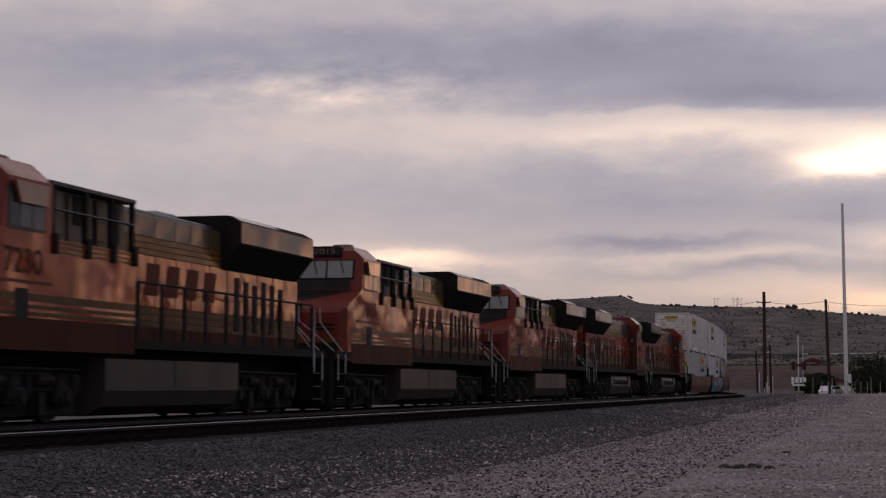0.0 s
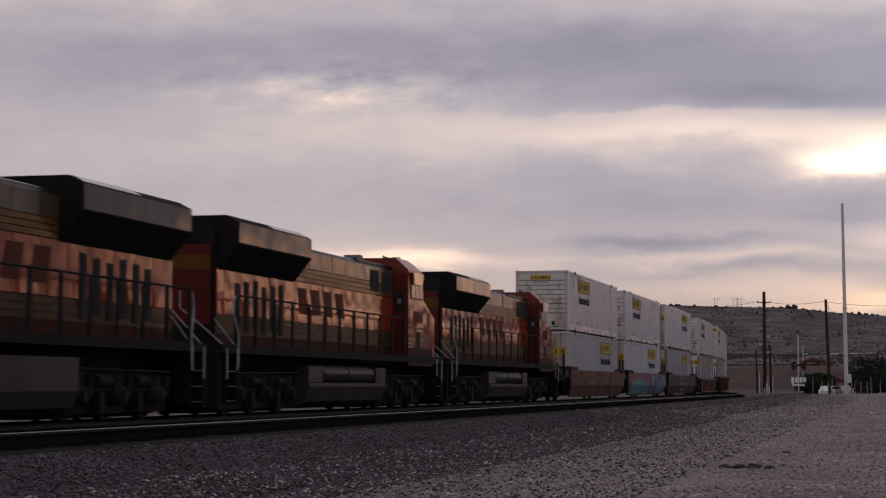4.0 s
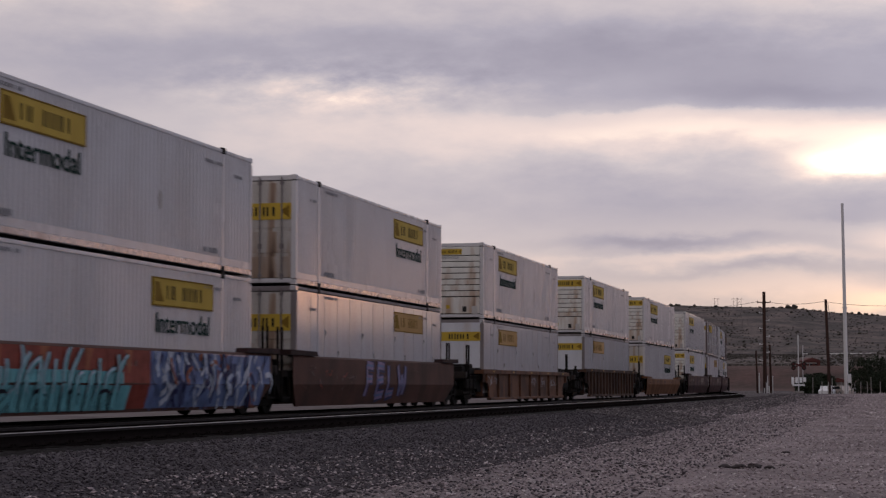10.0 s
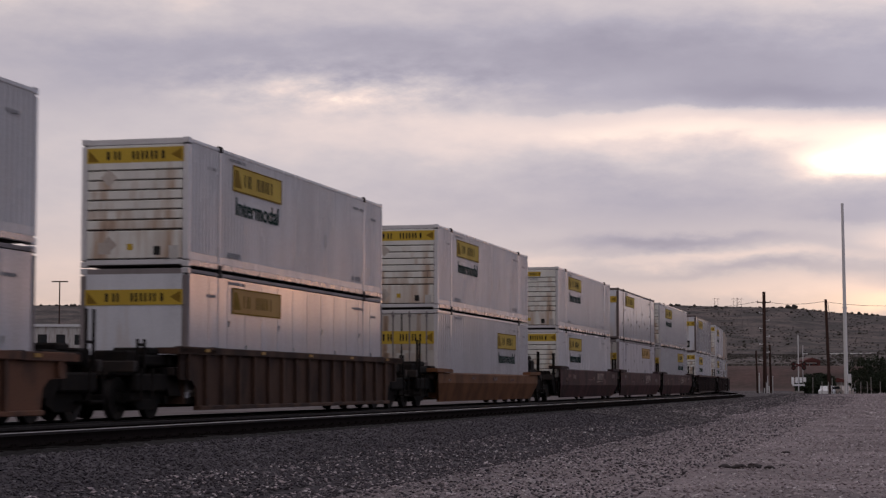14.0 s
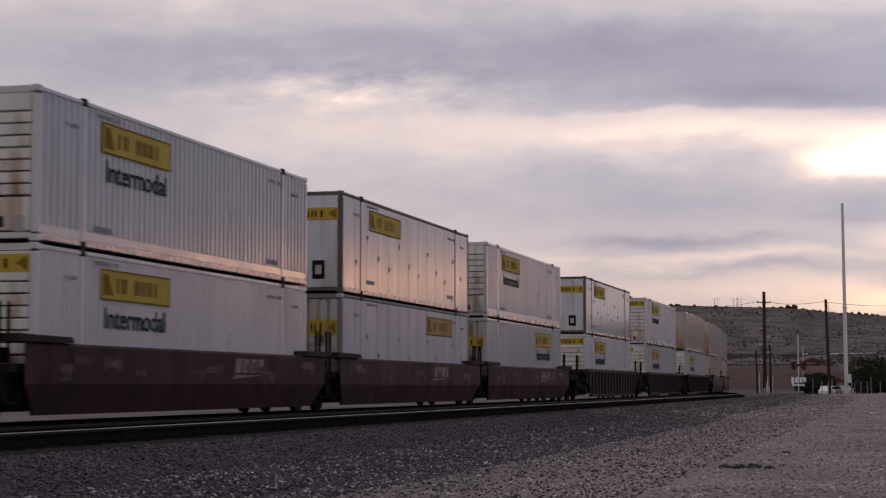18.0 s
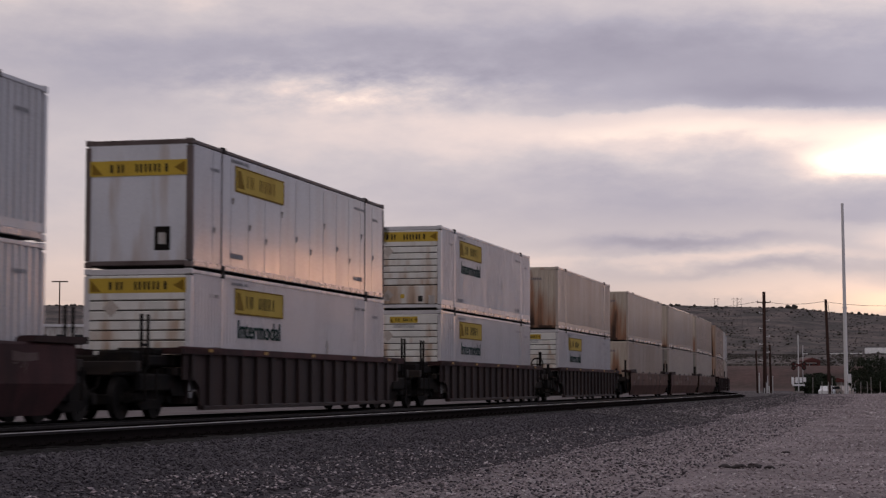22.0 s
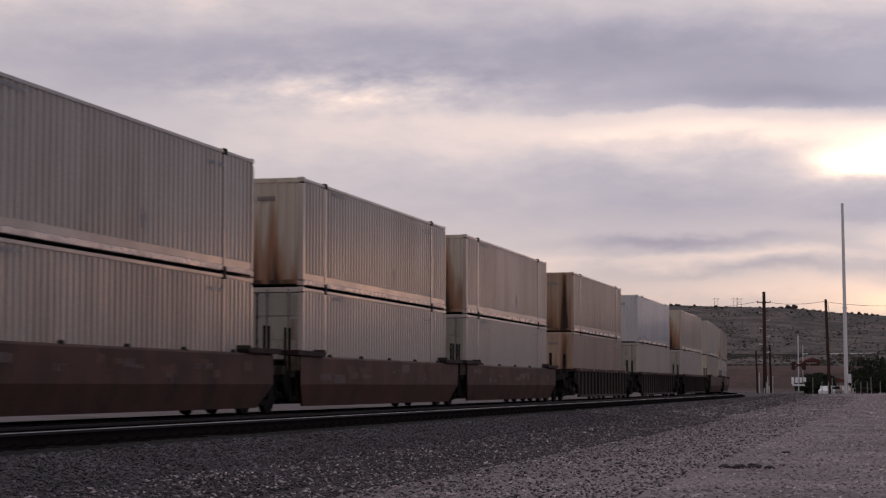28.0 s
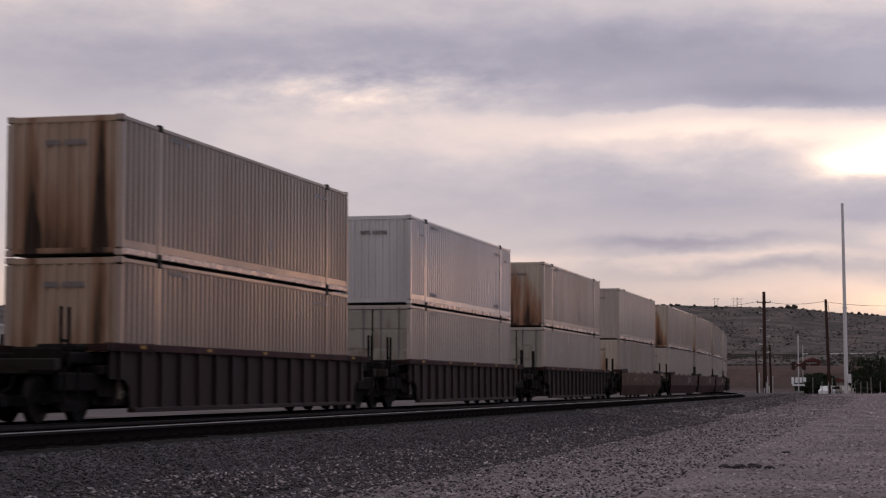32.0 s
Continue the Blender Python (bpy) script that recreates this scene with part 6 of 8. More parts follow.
    hl = part_of("headlight", skinned("headlight", lambda: boxes((-9.80, -9.5, -0.16, 0.16, 2.42, 2.98), bevel=0.03), LOCO_BLACK), LOCO_BLACK, cab)
    for y in (-0.16, 0.16):
        part_of("lens", skinned(("lens", y), lambda: rod(bmesh.new(), (-9.82, 0, 2.70 + 0.8 * y), (-9.79, 0, 2.70 + 0.8 * y), 0.10, sides=12), LAMP_GLASS), LAMP_GLASS, hl)
    for y in (-1, 1):
        for z, h in ((2.36, 0.07), (2.24, 0.05)):
            part_of("nose_emblem", skinned(("nose_emblem", y, z), lambda: swept(-9.706, y, z, h), LOCO_BLACK), LOCO_BLACK, cab, "dark swept stroke")
    part_of("nose_band", skinned("nose_band", lambda: boxes((-9.708, -9.5, -1.26, 1.26, 1.38, 1.86)), LOCO_BLACK), LOCO_BLACK, cab)
    part_of("nose_stripe", skinned("nose_stripe", lambda: boxes((-9.709, -9.5, -1.26, 1.26, 1.88, 1.98)), KHAKI), KHAKI, cab)
    for y in (-1, 1):
        Y = y * 1.5
        w = part_of("side_window", skinned(("side_window", y), lambda: boxes(strip(-7.9, -6.4, Y, 3.42, 4.22)), LOCO_BLACK), LOCO_BLACK, cab)
        for x0, x1, m in ((-7.84, -7.5, DARK_PANE), (-7.44, -6.98, DIM_PANE), (-6.92, -6.46, DIM_PANE)):
            part_of("pane", skinned(("cab_pane", y, x0), lambda x0=x0, x1=x1: boxes(strip(x0, x1, y * 1.51, 3.48, 4.16, 0.008)), m), m, w)
        part_of("awning", skinned(("awning", y), lambda: prism(bmesh.new(), ((-7.55, 3.90), (-6.50, 3.90), (-6.42, 4.28), (-7.75, 4.28)), *sorted((y * 1.53, y * 1.60))), AWNING), AWNING, cab)
        part_of("cab_hatch", skinned(("cab_hatch", y), lambda: boxes(strip(-7.56, -7.04, Y, 1.82, 2.38)), GAP), GAP, cab)
        part_of("belt_rail", skinned(("belt_rail", y), lambda: boxes(strip(-8.6, -6.1, Y, 2.48, 2.53, 0.025)), ORANGE_SHADED), ORANGE_SHADED, cab)
        if number and y < 0:
            words_part(number, 0.46, -8.0, -1.502, 2.66, FADED_DARK, cab, width=1.5)
        else:
            part_of("lettering", skinned(("cab_bars", y), lambda: boxes(strip(-7.95, -7.75, Y, 2.68, 3.06, 0.005)), FADED_DARK), FADED_DARK, cab)
            for i in (1, 2, 3):
                part_of("lettering", skinned(("cab_bars", y, i), lambda: boxes(strip(-7.95 + 0.33 * i, -7.73 + 0.33 * i, Y, 2.68, 3.06, 0.005)), FADED_DARK), FADED_DARK, cab)
        for k, (z0, z1, m) in enumerate(((1.28, 1.86, SILL_BAND), (1.90, 1.97, GRIMY_KHAKI), (2.03, 2.10, GRIMY_KHAKI), (2.16, 2.30, GRIMY_KHAKI))):
            x1 = -2.2 if y < 0 else -6.1
            part_of("stripe", skinned(("cab_stripe", y, k), lambda z0=z0, z1=z1: boxes(strip(-9.2, x1, Y, z0, z1, 0.006)), m), m, cab)
    part_of("roof_unit", skinned("roof_unit", lambda: boxes((-6.75, -6.35, -0.75, -0.2, 4.72, 4.88), bevel=0.03), FRAME_GREY), FRAME_GREY, cab)
    part_of("antenna", skinned("cab_antenna", lambda: rods(((-7.2, 0.5, 4.72), (-7.2, 0.5, 4.82)), ((-7.35, 0.5, 4.82), (-6.6, 0.5, 4.82)), ((-6.7, 0.5, 4.72), (-6.7, 0.5, 4.86)), r=0.022), RAIL_BLACK), RAIL_BLACK, cab)
    part_of("grab_iron", skinned("roof_grab", lambda: rods(((-7.45, 0.55, 4.7), (-7.45, 0.55, 4.84)), ((-7.45, 0.55, 4.84), (-7.45, 0.85, 4.84)), ((-7.45, 0.85, 4.84), (-7.45, 0.85, 4.7)), r=0.018), RAIL_PALE), RAIL_PALE, cab)
    for x0 in (-5.6, -4.3):
        part_of("vent", skinned(("hood_vent", x0), lambda x0=x0: boxes((x0, x0 + 0.9, 1.0, 1.03, 3.55, 4.2)), GAP), GAP, t)
    part_of("rear_panel", skinned("cab_rear_panel", lambda: boxes((-6.09, -6.075, 0.98, 1.49, 1.62, 4.2)), ORANGE_SHADED), ORANGE_SHADED, cab)
    part_of("rear_door", skinned("cab_rear_door", lambda: boxes((-6.076, -6.04, 1.02, 1.44, 1.75, 3.9)), ORANGE_SHADED), ORANGE_SHADED, cab)
    oval = [(1.23 + 0.17 * math.cos(a * 0.5236), 3.36 + 0.36 * math.copysign(abs(math.sin(a * 0.5236)) ** 0.6, math.sin(a * 0.5236))) for a in range(12)]
    part_of("door_glass", skinned("cab_rear_glass", lambda: prism_x(oval, -6.042, -6.02), GAP), GAP, cab, "dark oval door window")
    part_of("pane", skinned("cab_rear_pane", lambda: boxes((-6.022, -6.012, 1.16, 1.28, 3.26, 3.42)), PANE), PANE, cab)
    # electrical cabinet behind the cab: flush below, open above on one side
    aux = part_of("cabinet", skinned("aux_body", lambda: boxes((-6.09, -2.2, -1.495, 0.92, 1.36, 3.36), (-6.09, -2.2, -1.02, 0.92, 3.36, 4.36)), ORANGE), ORANGE, t, "orange flush cabinet with open upper bay")
    part_of("bay_wall", skinned("bay_wall", lambda: boxes((-6.05, -2.24, -1.24, -1.025, 3.38, 4.34)), BAY_PAINT), BAY_PAINT, aux)
    for k, (z0, z1) in enumerate(((3.10, 3.15), (3.19, 3.24), (3.28, 3.34))):
        part_of("stripe", skinned(("bay_stripe", k), lambda: boxes((-6.05, -2.24, -1.501, -1.494, z0, z1)), KHAKI), KHAKI, aux)
    for k, x in enumerate((-5.05, -3.75, -2.8)):
        part_of("pipe", skinned(("bay_pipe", k), lambda: rods(((x, -1.3, 3.38), (x, -1.3, 4.3)), r=0.03 + 0.012 * (k % 2)), LOCO_BLACK), LOCO_BLACK, aux)
    part_of("panel", skinned("bay_panel", lambda: boxes((-3.72, -3.25, -1.27, -1.24, 3.5, 3.85), bevel=0.01), KHAKI), KHAKI, aux, "dull yellow service plate")
    for x0, x1, z0, z1 in ((-4.7, -4.2, 3.75, 4.3), (-3.0, -2.55, 3.5, 4.25)):
        part_of("vent", skinned(("bay_vent", x0), lambda x0=x0, x1=x1, z0=z0, z1=z1: boxes((x0, x1, -1.28, -1.24, z0, z1)), GAP), GAP, aux)
    part_of("bay_roof", skinned("bay_roof", lambda: boxes((-6.1, -2.1, -1.46, 0.95, 4.36, 4.46), bevel=0.02), LOCO_BLACK), LOCO_BLACK, aux)
    for x in (-6.0, -4.55, -3.35, -2.3):
        part_of("bay_post", skinned(("bay_post", x), lambda x=x: boxes((x - 0.06, x + 0.06, -1.49, -1.40, 3.36, 4.36), (x - 0.09, x + 0.09, -1.56, -1.503, 3.08, 3.46)), RAIL_BLACK), RAIL_BLACK, aux)
    part_of("bay_rail", skinned("bay_rail", lambda: rods(((-6.0, -1.48, 3.92), (-2.25, -1.48, 3.92)), r=0.025), LOCO_BLACK), LOCO_BLACK, aux)
    part_of("brace", skinned("bay_brace", lambda: rods(((-2.1, -1.4, 4.4), (-1.3, -1.0, 2.75)), r=0.03), LOCO_BLACK), LOCO_BLACK, aux)
    # long hood
    hood = part_of("hood", skinned("hood_core", lambda: loft(bmesh.new(), hood_outline(0.97, 1.6, 4.44, 0.14), -2.2, 9.9), LOCO_BLACK), LOCO_BLACK, t, "long engine hood with access doors")
    for y in (-1, 1):
        n, x = 0, (-2.15 if y < 0 else -6.0)
        if y > 0:
            part_of("hood_front", skinned("hood_front", lambda: loft(bmesh.new(), [(0, 1.6), (0.97, 1.6), (0.97, 4.30), (0.92, 4.39), (0.80, 4.44), (0, 4.44)], -6.05, -2.2), LOCO_BLACK), LOCO_BLACK, hood)
        edges = [x]
        while edges[-1] < 9.7:
            edges.append(min(edges[-1] + (1.18 if n % 3 else 0.95), 9.85))
            n += 1
        for a, b in zip(edges, edges[1:]):
            for nm, z0, z1, m in (("hood_door", 2.34, 3.44, ORANGE), ("upper_panel", 3.84, 4.30, OLIVE), ("lower_panel", 1.62, 1.88, SILL_BAND)):
                if nm == "upper_panel" and a > 4.0:
                    continue
                w = round(b - a - 0.03, 3)
                d = part_of(nm, skinned((nm, y, w), lambda: boxes(strip(-w / 2, w / 2, 0.0001 * y, z0 - 2.8, z1 - 2.8, 0.045), bevel=0.008), m), m, hood)
                d.matrix_basis = pose((a + b) / 2, y * 0.97, 2.8, warp.uniform(-0.5, 0.5), 0, warp.uniform(-0.8, 0.8))
        for k, (z0, z1) in enumerate(((1.90, 2.02), (2.04, 2.17), (2.19, 2.32), (3.46, 3.57), (3.59, 3.70), (3.72, 3.83))):
            x1 = 9.85 if z0 < 3 else 4.4
            km = GRIMY_KHAKI if z0 < 3 else KHAKI
            part_of("stripe", skinned(("hood_stripe", y, k), lambda: boxes(strip(edges[0], x1, y * 0.97, z0, z1, 0.04)), km), km, hood)
        for i in range(6):
            x0 = 5.0 + 0.66 * i
            part_of("louvre", skinned(("louvre", y, i), lambda: boxes(strip(x0, x0 + 0.30, y * 1.015, 1.95 + 0.1 * (i % 2), 3.26 - 0.06 * (i % 3), 0.02)), GAP), GAP, hood)
        for i in range(4):
            x0 = -0.6 + 1.15 * i
            part_of("emblem", skinned(("emblem", y, i), lambda: slanted(x0, x0 + 0.62, y), FADED), FADED, hood)
        # handrail along the walkway
        xs = list(np.linspace(-2.0 if y < 0 else -5.7, 9.75, 10 if y < 0 else 12))
        part_of("handrail", skinned(("walk_rail", y), lambda: rods(((xs[0], y * 1.47, 2.78), (xs[-1], y * 1.47, 2.78)), r=0.026), RAIL_BLACK), RAIL_BLACK, t)
        loop = [(9.75, y * 1.47, 2.78), (9.92, y * 1.47, 2.70), (9.97, y * 1.48, 2.35), (9.74, y * 1.53, 1.85), (9.76, y * 1.53, 1.15)]
        part_of("handrail", skinned(("rail_loop", y), lambda: rods(*zip(loop, loop[1:]), r=0.02), RAIL_PALE), RAIL_PALE, t, "pale bent handrail end by the rear steps")
        for i, x in enumerate(xs):
            wd = 0.07 if y < 0 else 0.08
            part_of("stanchion", skinned(("stanchion", y, i), lambda: boxes((x - wd, x + wd, y * 1.47 - 0.02, y * 1.47 + 0.02, 1.6, 2.78)), RAIL_BLACK), RAIL_BLACK, t)
    part_of("rear_wall", skinned("rear_wall", lambda: boxes((9.9, 9.95, -0.88, 0.88, 1.62, 4.0)), ORANGE_SHADED), ORANGE_SHADED, hood)
    part_of("rear_stripe", skinned("rear_stripe", lambda: boxes((9.95, 9.958, -0.88, 0.88, 3.4, 3.75)), KHAKI), KHAKI, hood)
    part_of("rear_skirt", skinned("rear_skirt", lambda: boxes((9.95, 9.962, -0.88, 0.88, 1.62, 2.1)), LOCO_BLACK), LOCO_BLACK, hood)
    part_of("exhaust_hatch", skinned("exhaust_hatch", lambda: boxes((1.3, 2.5, -0.5, 0.5, 4.42, 4.58), bevel=0.03), GRIME), GRIME, hood)
    # winged radiator
    wing = [(-1.48, 3.98), (-0.98, 3.36), (0.98, 3.36), (1.48, 3.98), (1.5, 4.0), (1.5, 4.54), (1.2, 4.70), (-1.2, 4.70), (-1.5, 4.54), (-1.5, 4.0)]
    rad = part_of("radiator", skinned("radiator", lambda: loft(bmesh.new(), wing, 4.05, 9.75), GEAR_BLACK), GEAR_BLACK, t, "black overhanging radiator wing")
    for y in (-1, 1):
        part_of("wing_panel", skinned(("wing_panel", y), lambda: boxes(strip(4.1, 9.7, y * 1.5, 4.04, 4.53, 0.012)), GOLD_GLOSS), GOLD_GLOSS, rad)
        for i in range(4):
            x0 = 4.5 + i * 1.28
            part_of("intake", skinned(("intake", y, i), lambda: boxes((x0, x0 + 1.1, *sorted((y * 0.9, y * 1.02)), 3.40, 3.6)), GAP), GAP, rad)
        part_of("roof_plate", skinned(("roof_plate", y), lambda: prism_x([(y * 1.46, 4.57), (y * 1.22, 4.697), (y * 1.22, 4.707), (y * 1.46, 4.58)], 4.2, 7.0), SILVER), SILVER, rad)
    # frame, tank, running gear
    part_of("underframe", skinned("underframe", lambda: boxes((-10.75, -9.2, -1.52, 1.52, 1.40, 1.60), (-9.2, -2.2, -1.46, 1.52, 1.40, 1.60), (-2.2, 10.75, -1.52, 1.52, 1.40, 1.60), (-10.4, 10.4, -0.6, 0.6, 1.0, 1.40)), SILL_GREY), SILL_GREY, t)
    for sgn in (-1, 1):
        a, b = sorted((sgn * 10.7, sgn * 10.95))
        part_of("pilot", skinned(("pilot", sgn), lambda: boxes((a, b, -1.45, 1.45, 0.12, 1.45), bevel=0.04), GEAR_BLACK), GEAR_BLACK, t)
        a, b = sorted((sgn * 10.8, sgn * 11.3))
        part_of("coupler", skinned(("loco_coupler", sgn), lambda: boxes((a, b, -0.16, 0.16, 0.72, 1.0), bevel=0.04), GREASE), GREASE, t)
        stairs(t, sgn)
        loco_truck(t, sgn * 6.75, s16, turned)
    tank = [(-1.46, 1.18), (-1.46, 0.54), (-1.34, 0.22), (-1.0, 0.04), (1.0, 0.04), (1.34, 0.22), (1.46, 0.62), (1.46, 0.72), (1.12, 0.72), (1.12, 1.18)]
    tk = part_of("fuel_tank", skinned("fuel_tank", lambda: loft(bmesh.new(), tank, -3.54, 4.07), TANK_GREY), TANK_GREY, t, "dusty grey fuel tank")
    part_of("tank_seam", skinned("tank_seam", lambda: boxes((0.1, 0.14, -1.468, -1.455, 0.6, 1.17)), GAP), GAP, tk)
    for x0, x1 in ((-2.3, 0.2), (0.35, 2.6)):
        part_of("air_tank", skinned(("air_tank", x0), lambda: rod(bmesh.new(), (x0, 1.2, 0.98), (x1, 1.2, 0.98), 0.24, sides=14), TANK_GREY), TANK_GREY, tk)
    for x0, x1 in ((-3.54, -2.5), (2.8, 4.07)):
        part_of("tank_box", skinned(("tank_box", x0), lambda: boxes((x0, x1, 1.12, 1.45, 0.72, 1.18), bevel=0.02), TANK_GREY), TANK_GREY, tk)
    return t


def prism_x(outline, x0, x1):
    bm = loft(bmesh.new(), outline, x0, x1)
    bmesh.ops.recalc_face_normals(bm, faces=bm.faces)
    return bm


FADED_DARK = material("dark_number_paint", (0.07, 0.022, 0.015), 0.6, bump=0, gloss=0.05)
LOCOS = [(-178.75, False, "7230", "dusty orange and black locomotive running cab first"), (-156.25, False, "7015", "orange locomotive with a pale windshield, cab first"),
         (-133.75, False, "7347", "orange locomotive with soot-stained hood, cab first"), (-111.25, True, "", "orange locomotive running hood first"), (-88.75, True, "", "orange locomotive running hood first, coupled to the freight cars")]
for mid, back, num, lab in LOCOS:
    MOVERS.append((build_loco(num, mid, back, lab), mid, 0.0, back))


# ---- the far side of the yard ----
def at(px, dist):
    """Ground place in the direction px degrees east of north, dist metres off."""
    x, y = dist * math.sin(radians(px)), dist * math.cos(radians(px))
    return x, y, terrain(x, y)


CONCRETE = material("weathered_concrete", (0.30, 0.28, 0.26), 0.9, 0, (0.2, 0.18, 0.17), 0.8, 20, 0.1)
WIRE = material("black_wire", (0.03, 0.03, 0.032), 0.6, bump=0)
WHITE_PAINT = material("white_vehicle_paint", (0.88, 0.88, 0.88), 0.3, 0, (0.6, 0.6, 0.6), 0.8, 20, 0)
RED_SIGNAL = material("dull_red_plate", (0.10, 0.03, 0.028), 0.5, 0, (0.08, 0.02, 0.02), 2, 20, 0)
ASPHALT = material("grey_highway_asphalt", (0.09, 0.085, 0.08), 0.9, 0, (0.07, 0.065, 0.06), 0.05, 1.0, 0)
BUILDING_RED = material("red_brown_building", (0.11, 0.04, 0.035), 0.8, 0, (0.09, 0.035, 0.03), 0.3, 5, 0)


def utility_pole(az, dist, height, r, arms, label, lean=0.0):
    x, y, z = at(az, dist)
    t = thing("utility_pole", label, "utility pole")
    t.location = (x, y, z)
    part("post", rod(bmesh.new(), (0, 0, -0.5), (lean, 0, height), r, r * 0.75, 12), POLE, t)
    for zz, w in arms:
        arm = part("crossarm", boxes((-w / 2, w / 2, -0.06, 0.06, zz, zz + 0.12)), POLE, t)
        for i in range(3):
            part("insulator", rod(bmesh.new(), (-w / 2 + 0.1 + i * (w - 0.2) / 2, 0, zz + 0.12), (-w / 2 + 0.1 + i * (w - 0.2) / 2, 0, zz + 0.28), 0.05, 0.03, 8), DARK, arm)
    for i in range(7 if arms else 0):
        s = 1 if i % 2 else -1
        zz = height - 2.6 - 0.95 * i
        pin = part("bracket", rods(((0, 0, zz), (s * (r + 0.32), 0, zz + 0.05)), r=0.035), PALE, t)
        part("insulator", rod(bmesh.new(), (s * (r + 0.32), 0, zz + 0.02), (s * (r + 0.32), 0, zz + 0.2), 0.06, 0.04, 8), PALE, pin)
    part("ground_sleeve", rod(bmesh.new(), (r * 1.1, -r, 0), (r * 1.1, -r, 2.4), 0.05), PALE, t)
    return (x + lean, y, z + height)


def wire(a, b, sag, name="wire"):
    bm = bmesh.new()
    a, b = Vector(a), Vector(b)
    prev = None
    for i in range(17):
        k = i / 16
        p = a.lerp(b, k) - Vector((0, 0, sag * 4 * k * (1 - k)))
        if prev is not None:
            rod(bm, prev, p, 0.022, sides=4)
        prev = p
    tagged(part(name, bm, WIRE), "thin black overhead wire sagging between poles", "wire", "overhead wires")


top_a = utility_pole(9.80, 228, 12.55, 0.25, ((11.2, 1.7),), "tall dark creosoted utility pole with a crossarm")
utility_pole(9.98, 231, 6.2, 0.16, (), "short dark wooden pole beside a taller one", lean=-0.1)
utility_pole(9.58, 226, 5.4, 0.13, (), "short leaning dark wooden pole", lean=-0.15)
top_b = utility_pole(11.72, 232, 12.0, 0.22, (), "dark wooden utility pole with a loose wire", lean=-0.35)
far_l = (at(5.5, 330)[0], at(5.5, 330)[1], 16.4)
wire((top_a[0], top_a[1], top_a[2] - 1.2), (top_b[0], top_b[1], top_b[2] - 0.2), 0.35)
wire((top_a[0] - 0.8, top_a[1], top_a[2] - 1.2), far_l, 1.2)
far_r = at(16.0, 240)
wire((top_b[0], top_b[1], top_b[2] - 0.3), (far_r[0], far_r[1], 12.6), 0.9)
wire((top_b[0] + 0.25, top_b[1], top_b[2] - 0.3), (top_b[0] + 0.55, top_b[1], top_b[2] - 2.4), 0.1)

# white mast
x, y, z = at(12.17, 220)
mast = thing("mast", "tall slender white steel mast beside the trees", "mast")
mast.location = (x, y, z)
part("lower_tube", rod(bmesh.new(), (0.16, 0, -0.3), (0.09, 0, 10.0), 0.235, 0.21, 14), PALE, mast)
part("upper_tube", rod(bmesh.new(), (0.09, 0, 10.0), (0.0, 0, 22.1), 0.20, 0.15, 14), PALE, mast)
part("flange", rod(bmesh.new(), (0.09, 0, 9.92), (0.09, 0, 10.05), 0.30, sides=14), PALE, mast)
part("equipment_box", boxes((0.2, 0.62, -0.5, -0.2, 1.3, 2.3), bevel=0.03), PALE, mast)

# crossing signal
x, y, z = at(10.80, 222)
sig = thing("crossing_signal", "railway crossing signal with red crossbuck and light heads", "crossing signal")
sig.location = (x, y, z)
part("mast", rod(bmesh.new(), (0, 0, 0), (0, 0, 6.9), 0.07, sides=10), PALE, sig)
for s in (-1, 1):
    b = part("crossbuck_blade", boxes((-0.62, 0.62, -0.02, 0.02, -0.08, 0.08)), RED_SIGNAL, sig)
    b.matrix_basis = pose(0, -0.09 - 0.045 * s, 3.35, 0, s * 28, 0)
    for zz in (3.05, 3.5):
        h = part("light_head", rod(bmesh.new(), (s * 0.62, -0.25, zz), (s * 0.62, -0.1, zz), 0.26, sides=16), DARK, sig)
        part("lens", rod(bmesh.new(), (s * 0.62, -0.27, zz), (s * 0.62, -0.25, zz), 0.13, sides=12), RED_SIGNAL, h)
for x0, x1, z0, z1 in ((-0.85, -0.55, 1.15, 1.95), (-0.4, -0.12, 1.3, 1.95), (0.1, 0.4, 1.3, 1.95), (0.55, 0.85, 1.4, 1.95), (-0.75, 0.7, 0.95, 1.15)):
    part("sign_plate", boxes((x0, x1, -0.12, -0.09, z0, z1)), WHITE_PAINT, sig)
part("gate_arm", rod(bmesh.new(), (0.5, 0, 1.0), (0.55, 0, 5.7), 0.04, sides=6), PALE, sig)
part("foundation", boxes((-0.5, 0.5, -0.5, 0.5, -0.2, 0.35), bevel=0.03), CONCRETE, sig)

# small relay post and marker posts by the tracks
for az, dist, h in ((9.63, 215, 2.6), (9.85, 214, 1.5), (9.92, 216, 1.1), (9.78, 213, 0.9)):
    x, y, z = at(az, dist)
    p = thing("marker_post", "pale marker post at the foot of the poles", "post", "marker posts")
    p.location = (x, y, z)
    part("post", rod(bmesh.new(), (0, 0, -0.2), (0, 0, h), 0.06, sides=8), PALE, p)
    part("cap", rod(bmesh.new(), (0, 0, h), (0, 0, h + 0.06), 0.08, sides=8), PALE, p)

